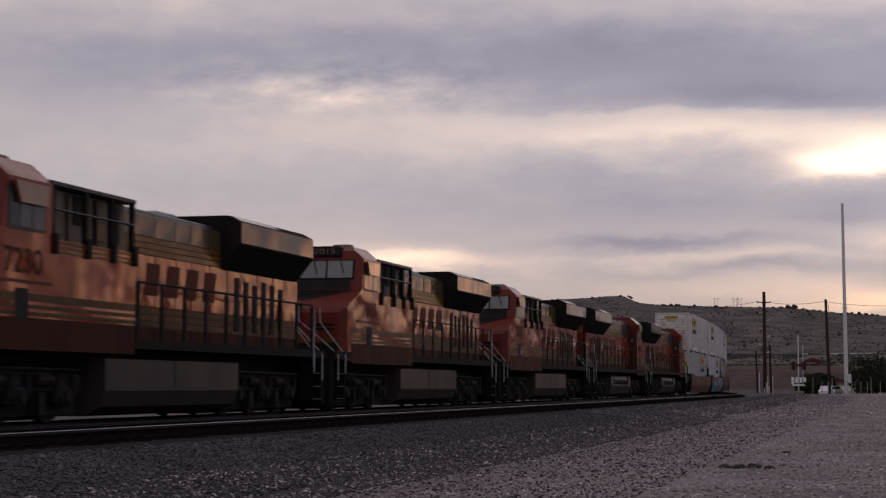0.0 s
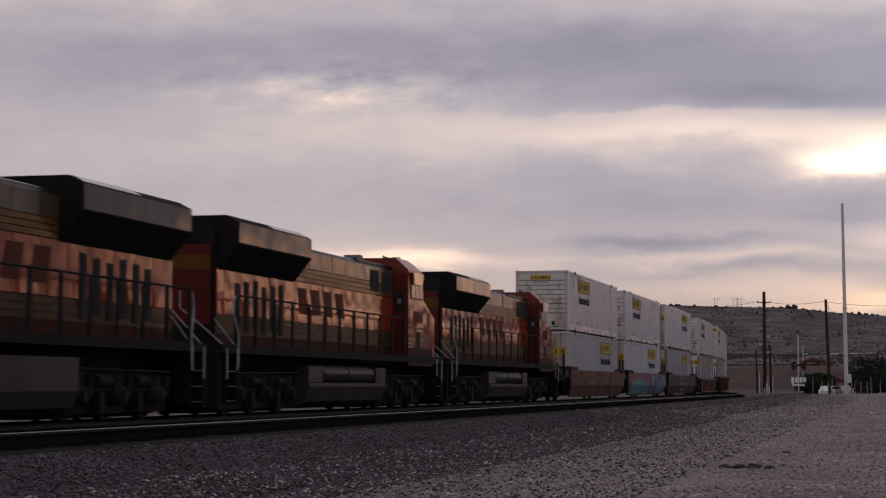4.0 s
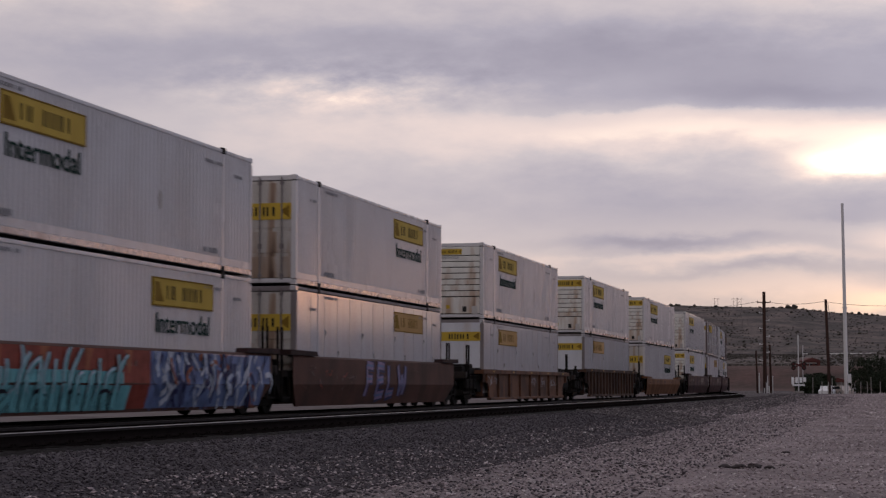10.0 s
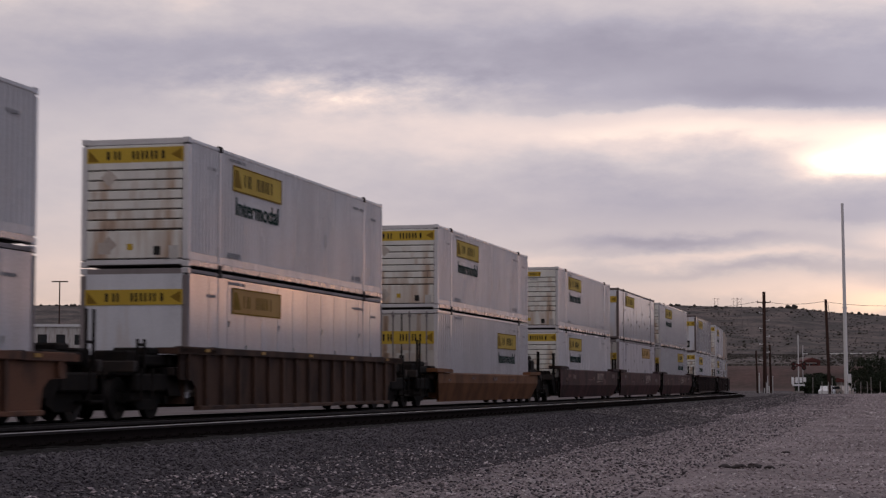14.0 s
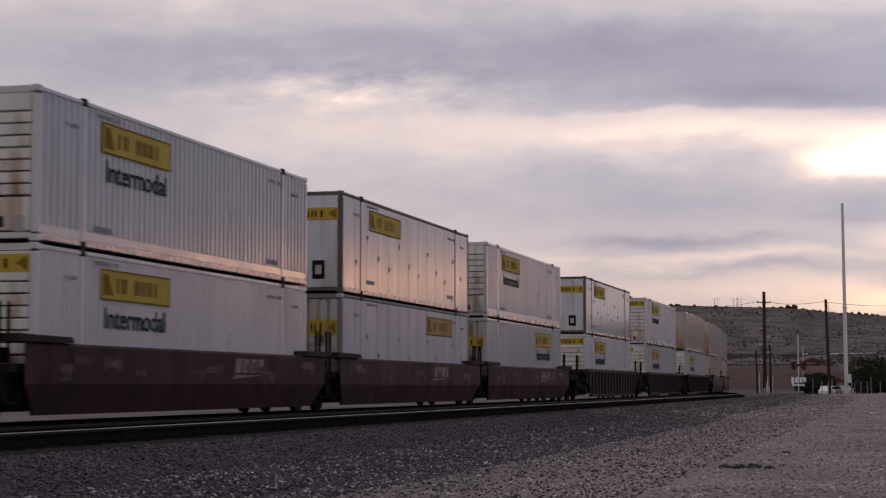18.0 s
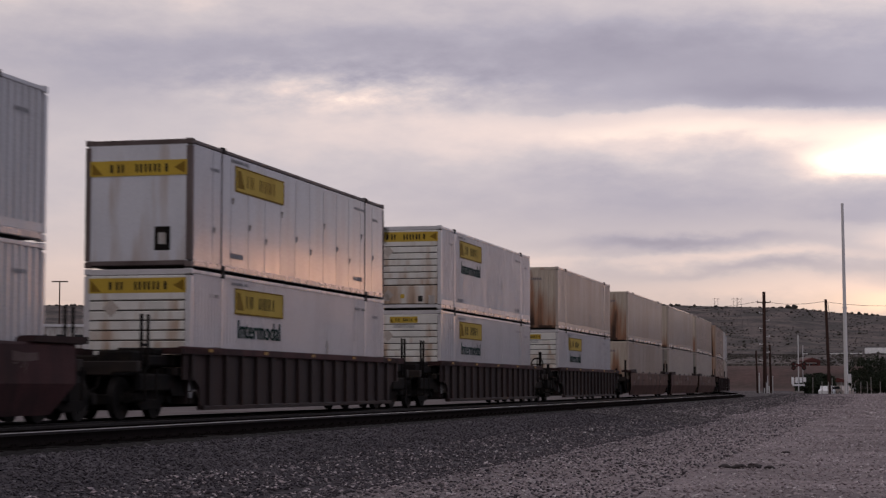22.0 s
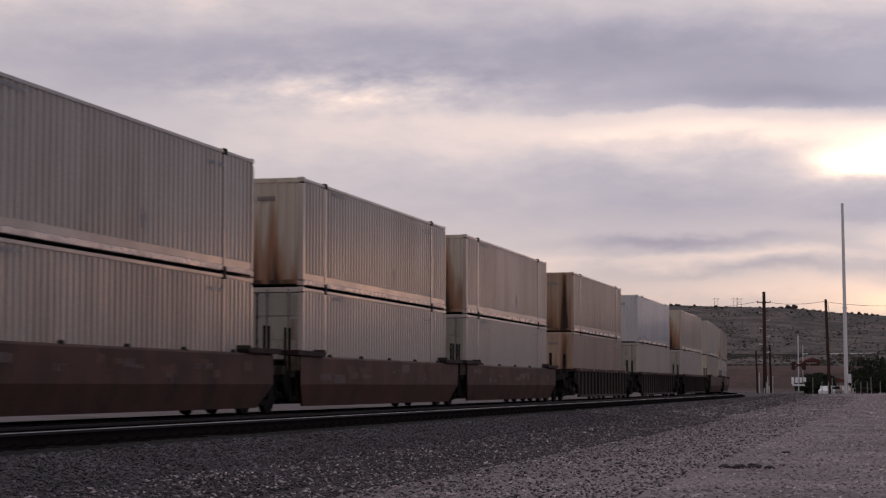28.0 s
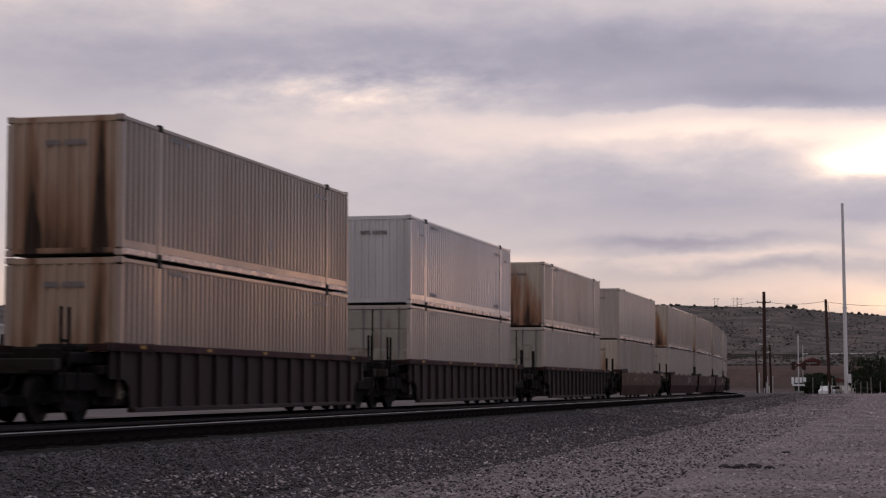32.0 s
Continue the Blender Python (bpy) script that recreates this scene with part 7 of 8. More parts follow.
# chain fence posts
for i in range(16):
    az = 11.25 + i * 0.19 + (0.05 if i % 3 else -0.03)
    x, y, z = at(az, 206 + (i % 4) * 4)
    p = thing("fence_post", "thin pale fence post at the yard's edge", "fence post", "fence posts at the yard's edge")
    p.location = (x, y, z)
    hh = 1.25 + 0.5 * (i % 3 == 0)
    part("post", rod(bmesh.new(), (0, 0, -0.2), (0, 0, hh), 0.04, sides=8), CONCRETE, p)
    part("cap", rod(bmesh.new(), (0, 0, hh), (0, 0, hh + 0.05), 0.055, sides=8), CONCRETE, p)


def leafy(az, dist, w, h, seed, label):
    """A dense round tree: trunk, limbs and a crown of many small leaf clumps."""
    rnd = random.Random(seed)
    x, y, z = at(az, dist)
    t = thing("tree", label, "tree", "dark trees by the crossing")
    t.location = (x, y, z)
    part("trunk", rod(bmesh.new(), (0, 0, -0.3), (0, 0, h * 0.45), 0.22, 0.14, 8), POLE, t)
    for i in range(4):
        a = i * 1.7
        part("limb", rod(bmesh.new(), (0, 0, h * 0.3), (math.cos(a) * w * 0.3, math.sin(a) * w * 0.3, h * 0.65), 0.1, 0.04, 6), POLE, t)
    verts, faces = [], []
    for _ in range(3600):
        u, v, k = rnd.uniform(0, 6.28), rnd.uniform(-0.95, 1), rnd.random() ** 0.35
        bulge = 1 + 0.25 * noise.noise((math.cos(u) * 1.5 + seed, math.sin(u) * 1.5, v * 1.5))
        cx = math.cos(u) * math.sqrt(1 - v * v) * w / 2 * k * bulge
        cy = math.sin(u) * math.sqrt(1 - v * v) * w / 2 * k * bulge
        cz = h * 0.46 + v * h * 0.52 * k * bulge
        s = rnd.uniform(0.10, 0.26)
        rot = Euler((rnd.uniform(0, 3), rnd.uniform(0, 3), rnd.uniform(0, 6))).to_matrix()
        b = len(verts)
        for q in ((-1, 0, 0), (0, -0.5, 0.1), (1, 0, 0), (0, 0.5, 0.1)):
            p = rot @ (Vector(q) * s)
            verts.append((cx + p.x, cy + p.y, max(cz + p.z, 0.05)))
        faces.append((b, b + 1, b + 2, b + 3))
    me = bpy.data.meshes.new("crown")
    me.from_pydata(verts, [], faces)
    part_of("crown", me, LEAVES, t, "dense dark green crown")


leafy(13.10, 235, 8.4, 4.9, 1, "broad dark green tree beside the white mast")
leafy(14.3, 238, 7.5, 4.8, 2, "broad dark green tree at the yard's edge")
leafy(13.5, 226, 5.0, 2.9, 3, "low dark green tree at the yard's edge")
leafy(11.12, 262, 4.0, 3.0, 4, "low dark bush behind the crossing signal")
leafy(11.5, 268, 4.2, 3.3, 5, "dark green bush behind the utility pole")
leafy(12.3, 332, 3.2, 2.4, 6, "low dark bush near the parked cars")


def parked_car(az, dist, turn, paint, label):
    x, y, z = at(az, dist)
    c = thing("car", label, "car", "parked cars")
    c.matrix_basis = pose(x, y, z, 0, 0, turn)
    part("body", prism(bmesh.new(), ((-2.2, 0.35), (2.2, 0.35), (2.25, 0.75), (1.3, 0.92), (-1.9, 0.95), (-2.25, 0.8)), -0.88, 0.88), paint, c)
    cabin = part("cabin", prism(bmesh.new(), ((-1.7, 0.95), (1.1, 0.92), (0.4, 1.42), (-1.2, 1.45)), -0.78, 0.78), paint, c)
    for y in (-1, 1):
        part("window", prism(bmesh.new(), ((-1.45, 1.0), (0.85, 0.98), (0.3, 1.35), (-1.1, 1.37)), *sorted((y * 0.785, y * 0.795))), DARK_PANE, cabin)
        for x in (-1.35, 1.35):
            w = part("wheel", rod(bmesh.new(), (x, y * 0.72, 0.33), (x, y * 0.9, 0.33), 0.33, sides=16), GAP, c)
            part("rim", rod(bmesh.new(), (x, y * 0.9, 0.33), (x, y * 0.91, 0.33), 0.2, sides=12), PALE, w)


parked_car(11.66, 262, 68, WHITE_PAINT, "white parked car beyond the fence")
parked_car(12.00, 264, 112, SILVER, "pale parked car beyond the fence")

# a low red building by the foot of the hill
x, y, z = at(11.12, 400)
bl = thing("shed", "low red-brown shed at the foot of the hill", "building")
bl.matrix_basis = pose(x, y, z, 0, 0, 8)
part("wall", boxes((-1.9, 1.9, -1.5, 1.5, -0.5, 1.2)), BUILDING_RED, bl)
part("roof", prism(bmesh.new(), ((-2.2, 1.2), (2.2, 1.2), (0, 1.9)), -1.8, 1.8), BUILDING_RED, bl)
for i in range(3):
    part("window", boxes((-1.5 + i * 1.1, -0.9 + i * 1.1, -1.52, -1.48, 0.4, 0.9)), DARK_PANE, bl)

# small beige house behind the parked cars
x, y, z = at(12.02, 300)
hs = thing("house", "small beige house with a low roof behind parked cars", "building")
hs.matrix_basis = pose(x, y, z, 0, 0, -20)
part("wall", boxes((-2.2, 2.2, -2.0, 2.0, -0.3, 2.0)), CONCRETE, hs)
part("roof", prism(bmesh.new(), ((-2.6, 2.0), (2.6, 2.0), (0, 2.7)), -2.4, 2.4), BUILDING_RED, hs)
for k in (-1.2, 0.6):
    part("window", boxes((k, k + 0.7, -2.03, -1.97, 0.8, 1.5)), DARK_PANE, hs)

# white sheds on the lower slope
for az, w in ((11.0, 2.2), (11.95, 6.0), (12.4, 9.0), (12.95, 5.0)):
    x, y, z = at(az, 930)
    sh = thing("shed", "long low white shed on the lower slope of the hill", "building", "white sheds on the slope")
    sh.matrix_basis = pose(x, y, z, 0, 0, -12)
    part("wall", boxes((-w / 2, w / 2, -1.5, 1.5, -0.6, 0.55)), GRIME, sh)
    part("roof", boxes((-w / 2 - 0.2, w / 2 + 0.2, -1.7, 1.7, 0.55, 0.95)), WHITE_PAINT, sh)

# pylons on the ridge
for az in (8.36, 8.93, 9.06):
    x, y, z = at(az, 1392)
    p = thing("pylon", "distant two-legged transmission pylon on the ridge", "pylon", "pylons on the ridge")
    p.location = (x, y, z - 1)
    for s in (-1, 1):
        part("leg", rod(bmesh.new(), (s * 1.3, 0, 0), (s * 1.3, 0, 8.3), 0.10, sides=6), DARK, p)
    part("crossarm", boxes((-2.7, 2.7, -0.1, 0.1, 7.3, 7.5)), DARK, p)
    part("brace", rod(bmesh.new(), (-1.3, 0, 4), (1.3, 0, 7.0), 0.06, sides=6), DARK, p)

# small pole and white building seen in the gaps between cars
x, y, z = at(-11.66, 330)
q = thing("utility_pole", "slim distant pole with a crossarm", "utility pole")
q.location = (x, y, z)
part("post", rod(bmesh.new(), (0, 0, -0.5), (0, 0, EYE_Z + 18.2 - z), 0.14, 0.11, 8), POLE, q)
part("crossarm", boxes((-1.4, 1.4, -0.08, 0.08, EYE_Z + 18.0 - z, EYE_Z + 18.2 - z)), POLE, q)
x, y, z = at(-11.9, 300)
wb = thing("building", "long low white building with a flat roof", "building")
wb.matrix_basis = pose(x, y, z, 0, 0, 12)
part("wall", boxes((-9, 9, -5, 5, -0.5, 10.0)), GRIME, wb)
part("roof", boxes((-9.3, 9.3, -5.3, 5.3, 10.0, 10.4)), PALE, wb)
for i in range(6):
    part("window", boxes((-7.6 + i * 2.8, -6.2 + i * 2.8, -5.03, -4.97, 7.2, 8.8)), DARK_PANE, wb)


# highway along the foot of the hill, and a lorry on it
def highway():
    verts, faces = [], []
    for i, az in enumerate(np.arange(-30, 31, 1.0)):
        for dr in (-7, 7):
            r = 1000 + dr
            verts.append((r * math.sin(radians(az)), r * math.cos(radians(az)), 17.1))
        if i:
            faces.append((2 * i - 2, 2 * i, 2 * i + 1, 2 * i - 1))
    verts += [(x * 0.999, y * 0.999, z - 3) for x, y, z in verts[::2]]
    k, n = len(faces) + 1, 2 * (len(faces) + 1)
    for i in range(k - 1):
        faces.append((n + i, n + i + 1, 2 * (i + 1), 2 * i))
    me = bpy.data.meshes.new("highway")
    me.from_pydata(verts, [], faces)
    tagged(part_of("highway", me, ASPHALT), "grey highway along the foot of the hill", "road", kind="structure")
    az = -2.0
    while az < 15:
        rail = bmesh.new()
        a, b = radians(az), radians(az + 1.0)
        p = Vector((990 * math.sin(a), 990 * math.cos(a), 17.75))
        q = Vector((990 * math.sin(b), 990 * math.cos(b), 17.75))
        rod(rail, p, q, 0.28, sides=4)
        for i in range(4):
            c = p.lerp(q, i / 4)
            rod(rail, c - Vector((0, 0, 1.5)), c, 0.1, sides=4)
        tagged(part("guard_rail", rail, ASPHALT), "pale steel guard rail beside the highway", "guard rail", "guard rails along the highway")
        az += 1.0


highway()
# low steel rail along the top of the red bank
for i in range(7):
    bank = bmesh.new()
    a, b = radians(8.4 + i * 0.42), radians(8.82 + i * 0.42)
    p, q = [Vector((377 * math.sin(k), 377 * math.cos(k), terrain(377 * math.sin(k), 377 * math.cos(k)) + 0.55)) for k in (a, b)]
    rod(bank, p, q, 0.10, sides=4)
    for k in (0.0, 0.5):
        c = p.lerp(q, k)
        rod(bank, c - Vector((0, 0, 0.8)), c, 0.06, sides=4)
    tagged(part("guard_rail", bank, CONCRETE), "weathered guard rail on top of the red earth bank", "guard rail", "guard rails on the bank")


def build_lorry():
    t = thing("lorry", "white long-haul lorry with a box trailer on the highway", "lorry")
    tr = part("trailer", boxes((-16.2, -0.8, -1.3, 1.3, 1.15, 4.1), bevel=0.05), WHITE_PAINT, t)
    part("landing_gear", boxes((-3.6, -3.4, -1.0, 1.0, 0.3, 1.15)), DARK, tr)
    part("side_skirt", boxes((-12.0, -4.0, -1.28, -1.22, 0.5, 1.15)), PALE, tr)
    cabp = part("cab", prism(bmesh.new(), ((0.0, 0.9), (5.2, 0.9), (5.3, 1.9), (3.9, 2.2), (3.3, 3.3), (2.4, 3.9), (0.0, 4.1)), -1.22, 1.22), WHITE_PAINT, t)
    for y in (-1, 1):
        part("window", prism(bmesh.new(), ((2.0, 2.3), (3.6, 2.3), (3.2, 3.1), (2.0, 3.1)), *sorted((y * 1.225, y * 1.235))), DARK_PANE, cabp)
    part("bumper", boxes((5.2, 5.45, -1.2, 1.2, 0.45, 1.0)), PALE, cabp)
    for x in (-15.0, -13.7, 0.6, 1.9, 4.4):
        for y in (-1, 1):
            w = part("wheel", rod(bmesh.new(), (x, y * 0.9, 0.5), (x, y * 1.25, 0.5), 0.5, sides=16), GAP, t)
            part("rim", rod(bmesh.new(), (x, y * 1.25, 0.5), (x, y * 1.26, 0.5), 0.3, sides=12), PALE, w)
    return t


LORRY = build_lorry()

# graffiti on two of the wells
def spray(name, colour):
    return material(name, colour, 0.5, 0, [c * 0.6 for c in colour], 3.0, 20, 0, 1, 0.7, gloss=0.1)


SPRAY = {"black": spray("black_spray", (0.02, 0.022, 0.03)), "teal": spray("teal_spray", (0.16, 0.43, 0.46)), "pale": spray("pale_blue_spray", (0.50, 0.54, 0.62)),
         "orange": spray("orange_spray", (0.34, 0.11, 0.055)), "red": spray("red_spray", (0.24, 0.05, 0.035)), "blue": spray("blue_spray", (0.15, 0.20, 0.36)),
         "violet": spray("violet_spray", (0.27, 0.20, 0.33)), "rose": spray("rose_spray", (0.55, 0.42, 0.42)), "navy": spray("navy_spray", (0.03, 0.035, 0.10)), "ochre": spray("ochre_touch_up", (0.16, 0.085, 0.03)), "dirty": spray("worn_white_paint", (0.115, 0.075, 0.07)),
         "maroon": spray("maroon_touch_up", (0.09, 0.03, 0.028)), "umber": spray("umber_touch_up", (0.12, 0.055, 0.04))}


def spray_piece(well, strokes, label, face=-1.53):
    """Ribbons of paint on a creased well side; each stroke is (colour, start, bend, end, width at both ends)."""
    verts, faces, idx = [], [], []
    names = sorted({s[0] for s in strokes})
    for n, (col, p0, p1, p2, w0, w1) in enumerate(strokes):
        lift = 0.003 + 0.0006 * n
        k = len(verts)
        for i in range(11):
            u = i / 10
            x = (1 - u) ** 2 * p0[0] + 2 * u * (1 - u) * p1[0] + u * u * p2[0]
            z = (1 - u) ** 2 * p0[1] + 2 * u * (1 - u) * p1[1] + u * u * p2[1]
            dx = 2 * (1 - u) * (p1[0] - p0[0]) + 2 * u * (p2[0] - p1[0])
            dz = 2 * (1 - u) * (p1[1] - p0[1]) + 2 * u * (p2[1] - p1[1])
            ln = math.hypot(dx, dz) or 1.0
            w = (w0 + (w1 - w0) * u) / 2
            for sg in (-1, 1):
                xx, zz = x - sg * dz / ln * w, min(max(z + sg * dx / ln * w, 0.12), 1.37)
                y = face if zz > 0.68 or face > -1.52 else face + 0.296 * (0.68 - zz)
                verts.append((xx, y - lift, zz))
        for i in range(10):
            faces.append((k + 2 * i, k + 2 * i + 1, k + 2 * i + 3, k + 2 * i + 2))
            idx.append(names.index(col))
    me = bpy.data.meshes.new("graffiti")
    me.from_pydata(verts, [], faces)
    for c in names:
        me.materials.append(SPRAY[c])
    me.polygons.foreach_set("material_index", idx)
    tagged(part_of("graffiti", me, None, well), label, kind="stuff")


WELLS = [m[0] for m in MOVERS if m[0].name.startswith("well_car")]
rnd = random.Random(12)
st = [("red", (-8.0, 1.1), (-4, 1.1), (1.2, 1.1), 0.6, 0.82), ("red", (-7.9, 0.42), (-4, 0.42), (1.2, 0.42), 0.4, 0.5)]
for i in range(9):
    x = -7.6 + i * 0.95
    st.append((("orange", "red")[i % 2], (x, 1.5), (x + 0.1, 1.3), (x + rnd.uniform(-0.2, 0.2), 0.9), 0.5, 0.1))
st.append(("teal", (-7.6, 0.40), (-4, 0.42), (0.2, 0.40), 0.48, 0.5))
st.append(("teal", (-6.6, 0.8), (-4, 0.85), (-0.2, 0.8), 0.24, 0.24))
for i in range(20):
    x = -7.2 + i * 0.36
    a = (x + rnd.uniform(-0.3, 0.1), 0.20)
    c = (x + rnd.uniform(-0.1, 0.5), rnd.uniform(0.9, 1.42))
    b = (x + rnd.uniform(-0.5, 0.6), rnd.uniform(0.6, 1.0))
    w = rnd.uniform(0.18, 0.32)
    st += [("black", a, b, c, w + 0.07, 0.12), ("teal", a, b, c, w, 0.07)]
    st.append(("pale", (x - 0.1, 0.5), b, (c[0] - 0.06, c[1]), 0.02, 0.05))
    if i % 4 == 1:
        st.append(("black", (x - 0.2, 0.5), (x + 0.1, 0.62), (x + 0.35, 0.45), 0.10, 0.04))
spray_piece(WELLS[1], st, "teal and orange spiked graffiti lettering")
st = [("blue", (1.2, 1.1), (5, 1.1), (8.8, 1.1), 0.84, 0.84), ("blue", (1.2, 0.42), (5, 0.42), (8.4, 0.42), 0.5, 0.5), ("rose", (1.5, 1.46), (4, 1.44), (7.2, 1.40), 0.14, 0.16)]
for i in range(110):
    x, z = rnd.uniform(1.3, 8.4), rnd.uniform(0.25, 1.35)
    c = ("pale", "navy", "pale", "blue", "pale", "navy", "pale", "blue", "pale", "navy", "orange")[i % 11]
    h = rnd.uniform(0.3, 0.8)
    st.append((c, (x, z), (x + rnd.uniform(-0.7, 0.7), z + h * 0.5), (x + rnd.uniform(-0.3, 0.5), z + rnd.choice((-1, 1)) * h), rnd.uniform(0.04, 0.16), rnd.uniform(0.03, 0.12)))
spray_piece(WELLS[1], st, "blue and white swirling graffiti")
st = []
# four block letters, each a set of straight strokes in its own unit square
BLOCKS = (((0, 0, 0, 1), (0, 1, 0.75, 0.95), (0, 0.55, 0.6, 0.55)), ((0, 0, 0, 1), (0, 1, 0.8, 0.95), (0, 0.5, 0.65, 0.55), (0, 0, 0.85, 0.06)),
          ((0.05, 1, 0.0, 0), (0, 0.04, 0.8, 0.1)), ((0, 1, 0.3, 0), (0.3, 0, 0.5, 0.7), (0.5, 0.7, 0.75, 0.05), (0.75, 0.05, 0.95, 1)))
for col, wide, shift in (("navy", 0.40, 0.07), ("violet", 0.24, 0.0), ("blue", 0.07, -0.05)):
    for i, strokes in enumerate(BLOCKS):
        x = -2.1 + i * 1.15
        for x0, z0, x1, z1 in strokes:
            p, q = (x + x0 * 0.95 + shift, 0.34 + z0 * 0.92), (x + x1 * 0.95 + shift, 0.34 + z1 * 0.92)
            mid = ((p[0] + q[0]) / 2 + rnd.uniform(-0.06, 0.06), (p[1] + q[1]) / 2)
            st.append((col, p, mid, q, wide, wide * rnd.uniform(0.7, 1.0)))
for i in range(14):
    x, z = rnd.uniform(-8, -3), rnd.uniform(0.5, 1.2)
    st.append((("dirty", "red", "umber")[i % 3], (x, z), (x + 0.2, z + rnd.uniform(-0.2, 0.3)), (x + rnd.uniform(-0.3, 0.5), z + 0.1), 0.04, 0.05))
spray_piece(WELLS[2], st, "violet block graffiti lettering")
# patches of touched-up paint and old tags on the plain wells
def patches(well, seed, colours, count, label):
    rnd = random.Random(seed)
    st = []
    for i in range(count):
        x, z, c = rnd.uniform(-8, 7.5), rnd.uniform(0.8, 1.2), colours[i % len(colours)]
        w = rnd.uniform(0.3, 1.1)
        st.append((c, (x, z), (x + w / 2, z + rnd.uniform(-0.06, 0.06)), (x + w, z), rnd.uniform(0.05, 0.26), rnd.uniform(0.05, 0.26)))
        for _ in range(2):
            a = x + rnd.uniform(0, w)
            st.append((c, (a, z), (a + rnd.uniform(-0.2, 0.2), z - 0.2), (a + rnd.uniform(-0.2, 0.2), z - rnd.uniform(0.1, 0.35)), 0.05, 0.02))
    spray_piece(well, st, label)


patches(WELLS[0], 3, ("ochre", "dirty", "ochre"), 8, "touched-up paint patches and worn tags")
for k, sd in ((6, 21), (7, 22), (8, 23)):
    patches(WELLS[k], sd, ("dirty", "maroon", "maroon"), 9, "worn white stencils and scuffs")
for k, sd in ((12, 31), (13, 32), (14, 33), (18, 34)):
    patches(WELLS[k], sd, ("dirty", "umber", "umber"), 10, "worn tags and scuffed paint")

# chalky tags between the ribs of the orange-brown well
st = []
for x0, x1, z in ((-8.3, -6.6, 0.86), (0.3, 1.5, 0.86), (2.4, 3.4, 0.84), (4.6, 6.0, 0.78)):
    for _ in range(26):
        x = rnd.uniform(x0, x1)
        zz = z + rnd.uniform(-0.16, 0.12)
        st.append((("pale", "rose", "dirty")[rnd.randrange(3)], (x, zz), (x + rnd.uniform(-0.15, 0.15), zz + rnd.uniform(-0.15, 0.15)), (x + rnd.uniform(-0.2, 0.2), zz + rnd.uniform(-0.18, 0.12)), 0.035, 0.02))
spray_piece(WELLS[3], st, "small chalky white tags between the ribs", face=-1.50)

# single stones and a heap of dark clods on the gravel
def lump(name, x, y, size, seed, mat, label, category, flat=0.55):
    rnd = random.Random(seed)
    bm = bmesh.new()
    clump(bm, (0, 0, size * 0.25), size, rnd, flat, 2)
    o = part(name, bm, mat)
    o.matrix_basis = pose(x, y, terrain(x, y) - 0.01, 0, 0, rnd.uniform(0, 360))
    tagged(o, label, category, "lumps on the gravel")


CLOD = material("dark_soil_clod", (0.055, 0.045, 0.045), 0.95, 0, (0.035, 0.03, 0.03), 6, 40, 0.4)
PALE_STONE = material("pale_field_stone", (0.42, 0.38, 0.37), 0.9, 0, (0.3, 0.27, 0.26), 8, 50, 0.3)
for i, (x, y, r) in enumerate(((4.45, 29.5, 0.10), (4.65, 29.3, 0.12), (4.9, 29.4, 0.13), (5.1, 29.2, 0.09), (4.75, 29.8, 0.08), (5.5, 30.2, 0.06), (3.2, 29.6, 0.07), (2.3, 28.2, 0.08), (6.6, 36.0, 0.08), (5.2, 34.4, 0.07), (4.9, 35.5, 0.06))):
    lump("soil_clod", x, y, r, i, CLOD, "dark lump of soil lying on the gravel", "clod", 0.4)
for i, (x, y, r) in enumerate(((-4.6, 24.9, 0.05), (3.1, 27.2, 0.07), (1.2, 25.5, 0.06), (-2.4, 26.2, 0.05))):
    lump("stone", x, y, r, 30 + i, PALE_STONE, "pale rounded stone lying on the gravel", "stone", 0.6)

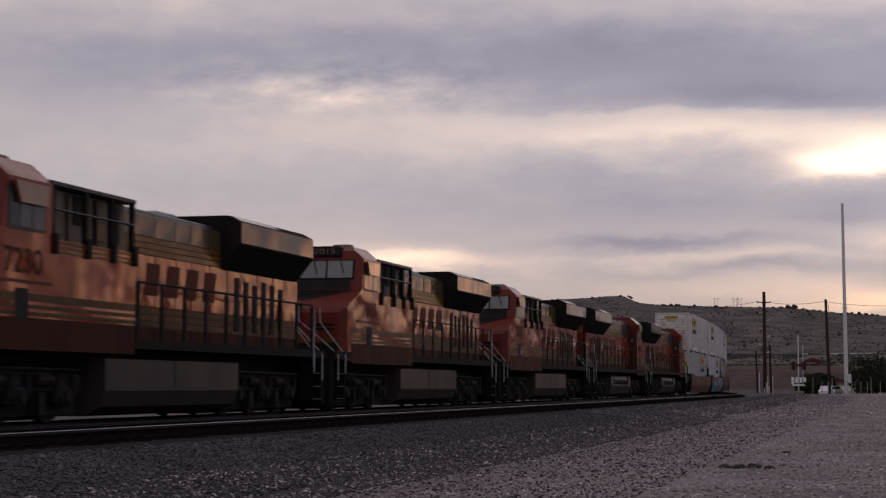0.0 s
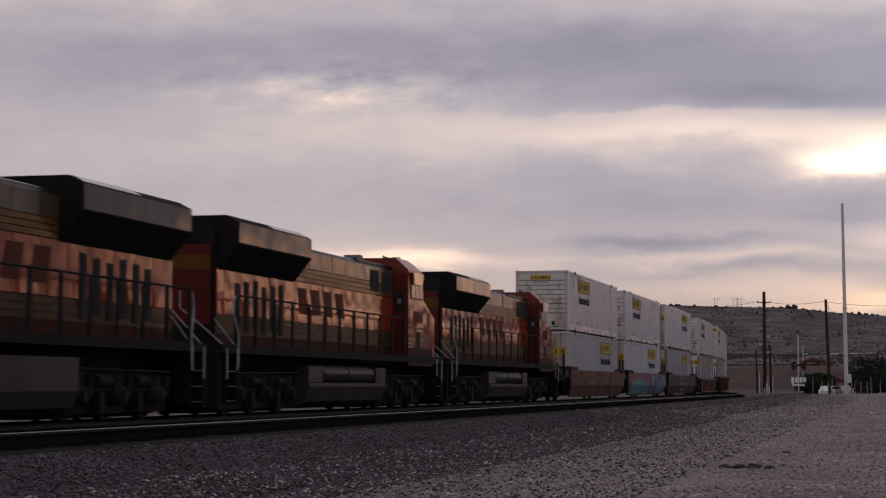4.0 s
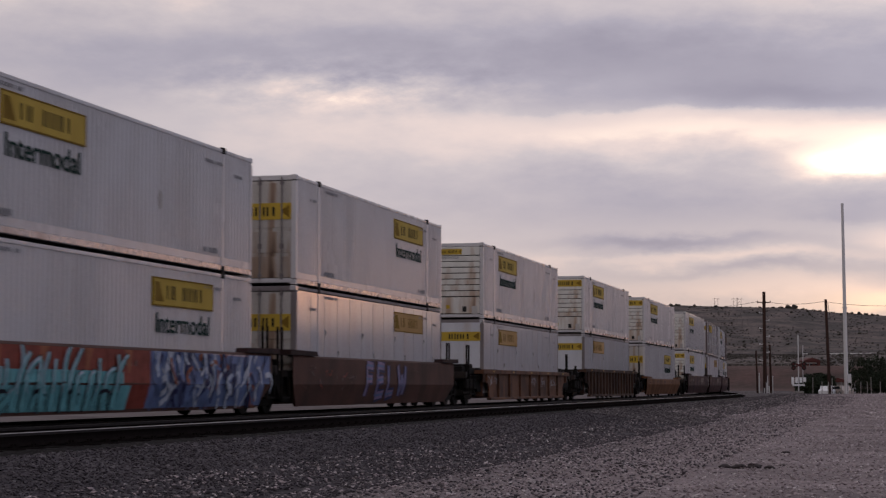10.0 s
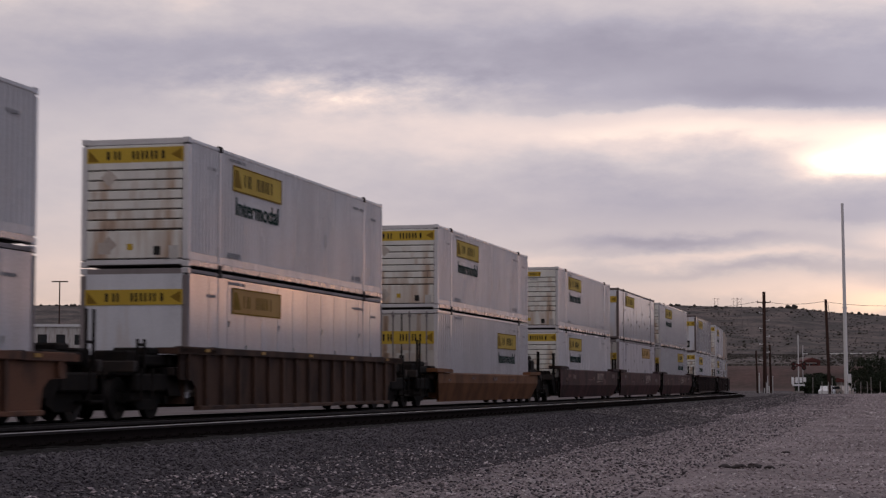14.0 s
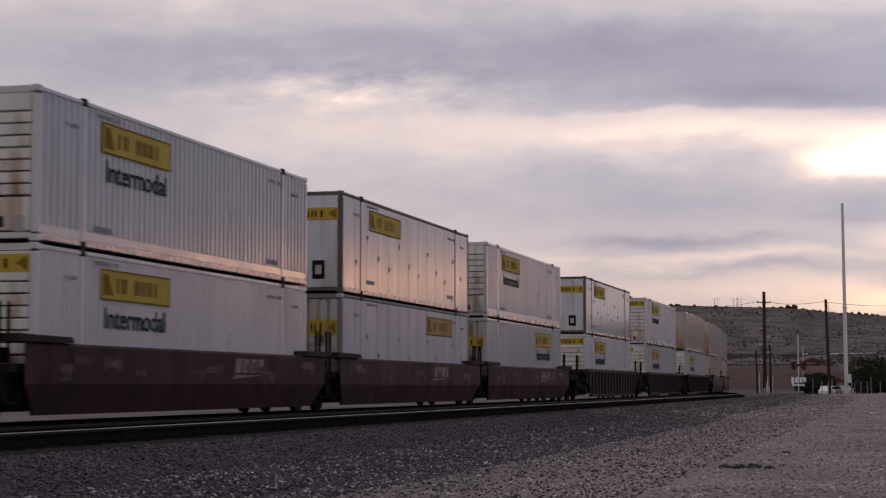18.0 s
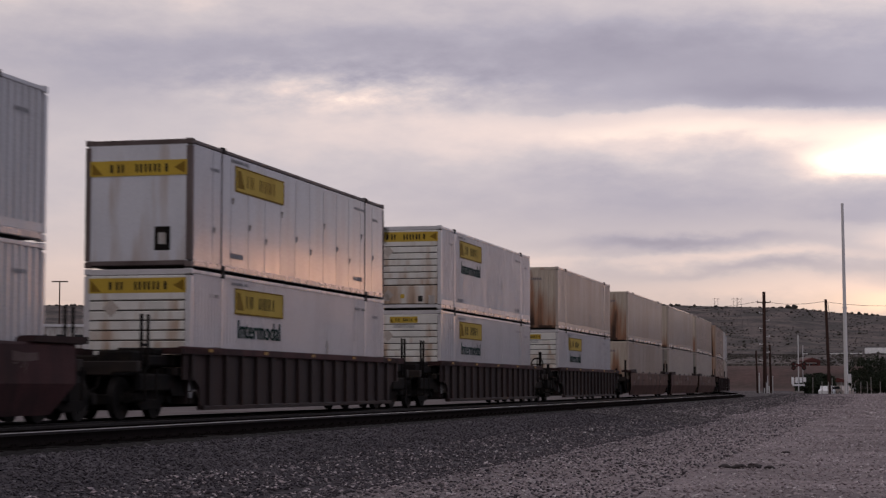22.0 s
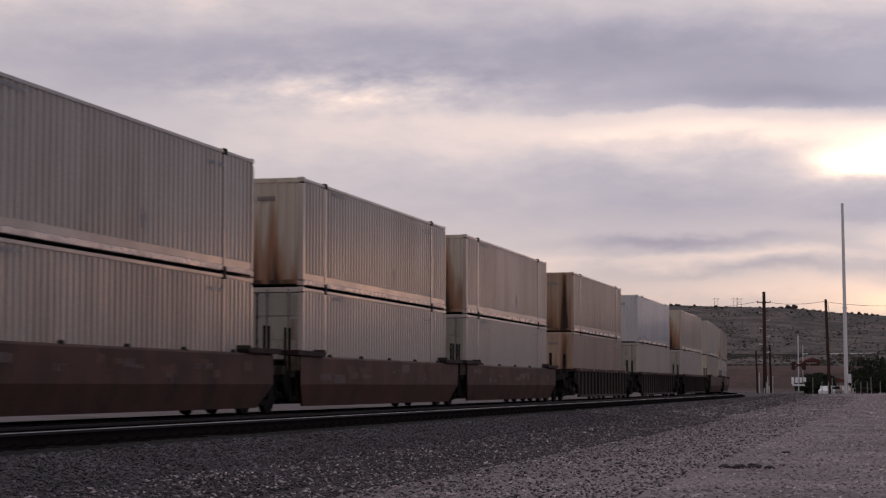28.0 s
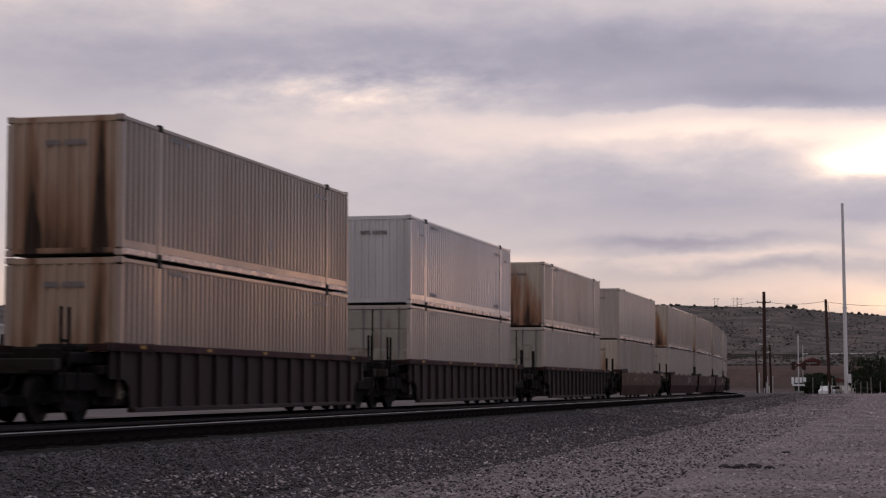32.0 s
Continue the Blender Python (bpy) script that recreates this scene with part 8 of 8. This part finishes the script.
# loose stones
STONE_PINK = island_stone("loose_gravel_stones", ((0.26, 0.217, 0.222), (0.38, 0.322, 0.322), (0.64, 0.58, 0.57)))
STONE_DARK = island_stone("loose_ballast_stones", ((0.068, 0.060, 0.066), (0.094, 0.083, 0.090), (0.16, 0.146, 0.15)))
STONE_FAR = island_stone("pale_far_ballast_stones", ((0.07, 0.062, 0.064), (0.12, 0.105, 0.107), (0.26, 0.235, 0.23)))
build_stones("gravel_stones", "loose pinkish gravel stones over the yard", STONE_PINK, 52000, (16, 80), (-14, 8.6), 0.037, 3)
build_stones("far_gravel_stones", "loose pinkish gravel stones farther down the yard", STONE_PINK, 26000, (75, 190), (-16, 9.0), 0.06, 8)
build_stones("mixed_stones", "dark stones strayed from the ballast onto the gravel", STONE_DARK, 20000, (14, 170), (3.0, 9.0), 0.036, 9)
build_stones("ballast_stones", "loose dark ballast stones beside the ties", STONE_DARK, 46000, (12, 70), (6.4, 10.45), 0.035, 4)
build_stones("far_ballast_stones", "loose dark ballast stones farther along the track", STONE_FAR, 19000, (62, 200), (6.8, 10.45), 0.06, 10)


# ---- what moves ----
def motions():
    times = [float(i) for i in range(33)]
    for ob, s16, z, back in MOVERS:
        rows = []
        for t in times:
            s = s16 - travelled(t)
            # a car stands on the chord between its two trucks
            xa, ya, _ = along(s - 8.5)
            xb, yb, _ = along(s + 8.5)
            h = math.atan2(xb - xa, yb - ya)
            rows.append((t, pose((xa + xb) / 2, (ya + yb) / 2, RAIL + z, 0, 0, 90 - math.degrees(h) + (180 if back else 0))))
        walk(ob, rows)
    for w, s16, r, at in WHEELS:
        # wheels are turned while they are near enough to be seen turning
        ta = min(max(16 + (s16 - 95) / 13.6, 0.0), 31.0)
        tb = min(max(16 + (s16 - 22) / 13.6, ta + 0.5), 32.0)
        ts = [0.0] if ta > 0 else []
        n = int((tb - ta) / 0.0667)
        ts += [ta + i * (tb - ta) / n for i in range(n + 1)]
        if tb < 32:
            ts.append(32.0)
        rows, angle, prev = [], 0.0, None
        for t in ts:
            if ta <= t <= tb and prev is not None and prev >= ta:
                angle -= (travelled(t) - travelled(prev)) / r
            prev = t
            rows.append((t, Matrix.Translation(at) @ Matrix.Rotation(angle, 4, "Y")))
        walk(w, rows)
    rows = []
    for t in times:
        az = 10.05 + (t - 19.75) * 1.62
        rows.append((t, pose(1000 * math.sin(radians(az)), 1000 * math.cos(radians(az)), 17.1, 0, 0, -az)))
    walk(LORRY, rows)
    walk(SKY, [(0.0, pose(0, 0, EYE_Z)), (32.0, pose(0, 0, EYE_Z, 0, 0, -0.7))])


motions()
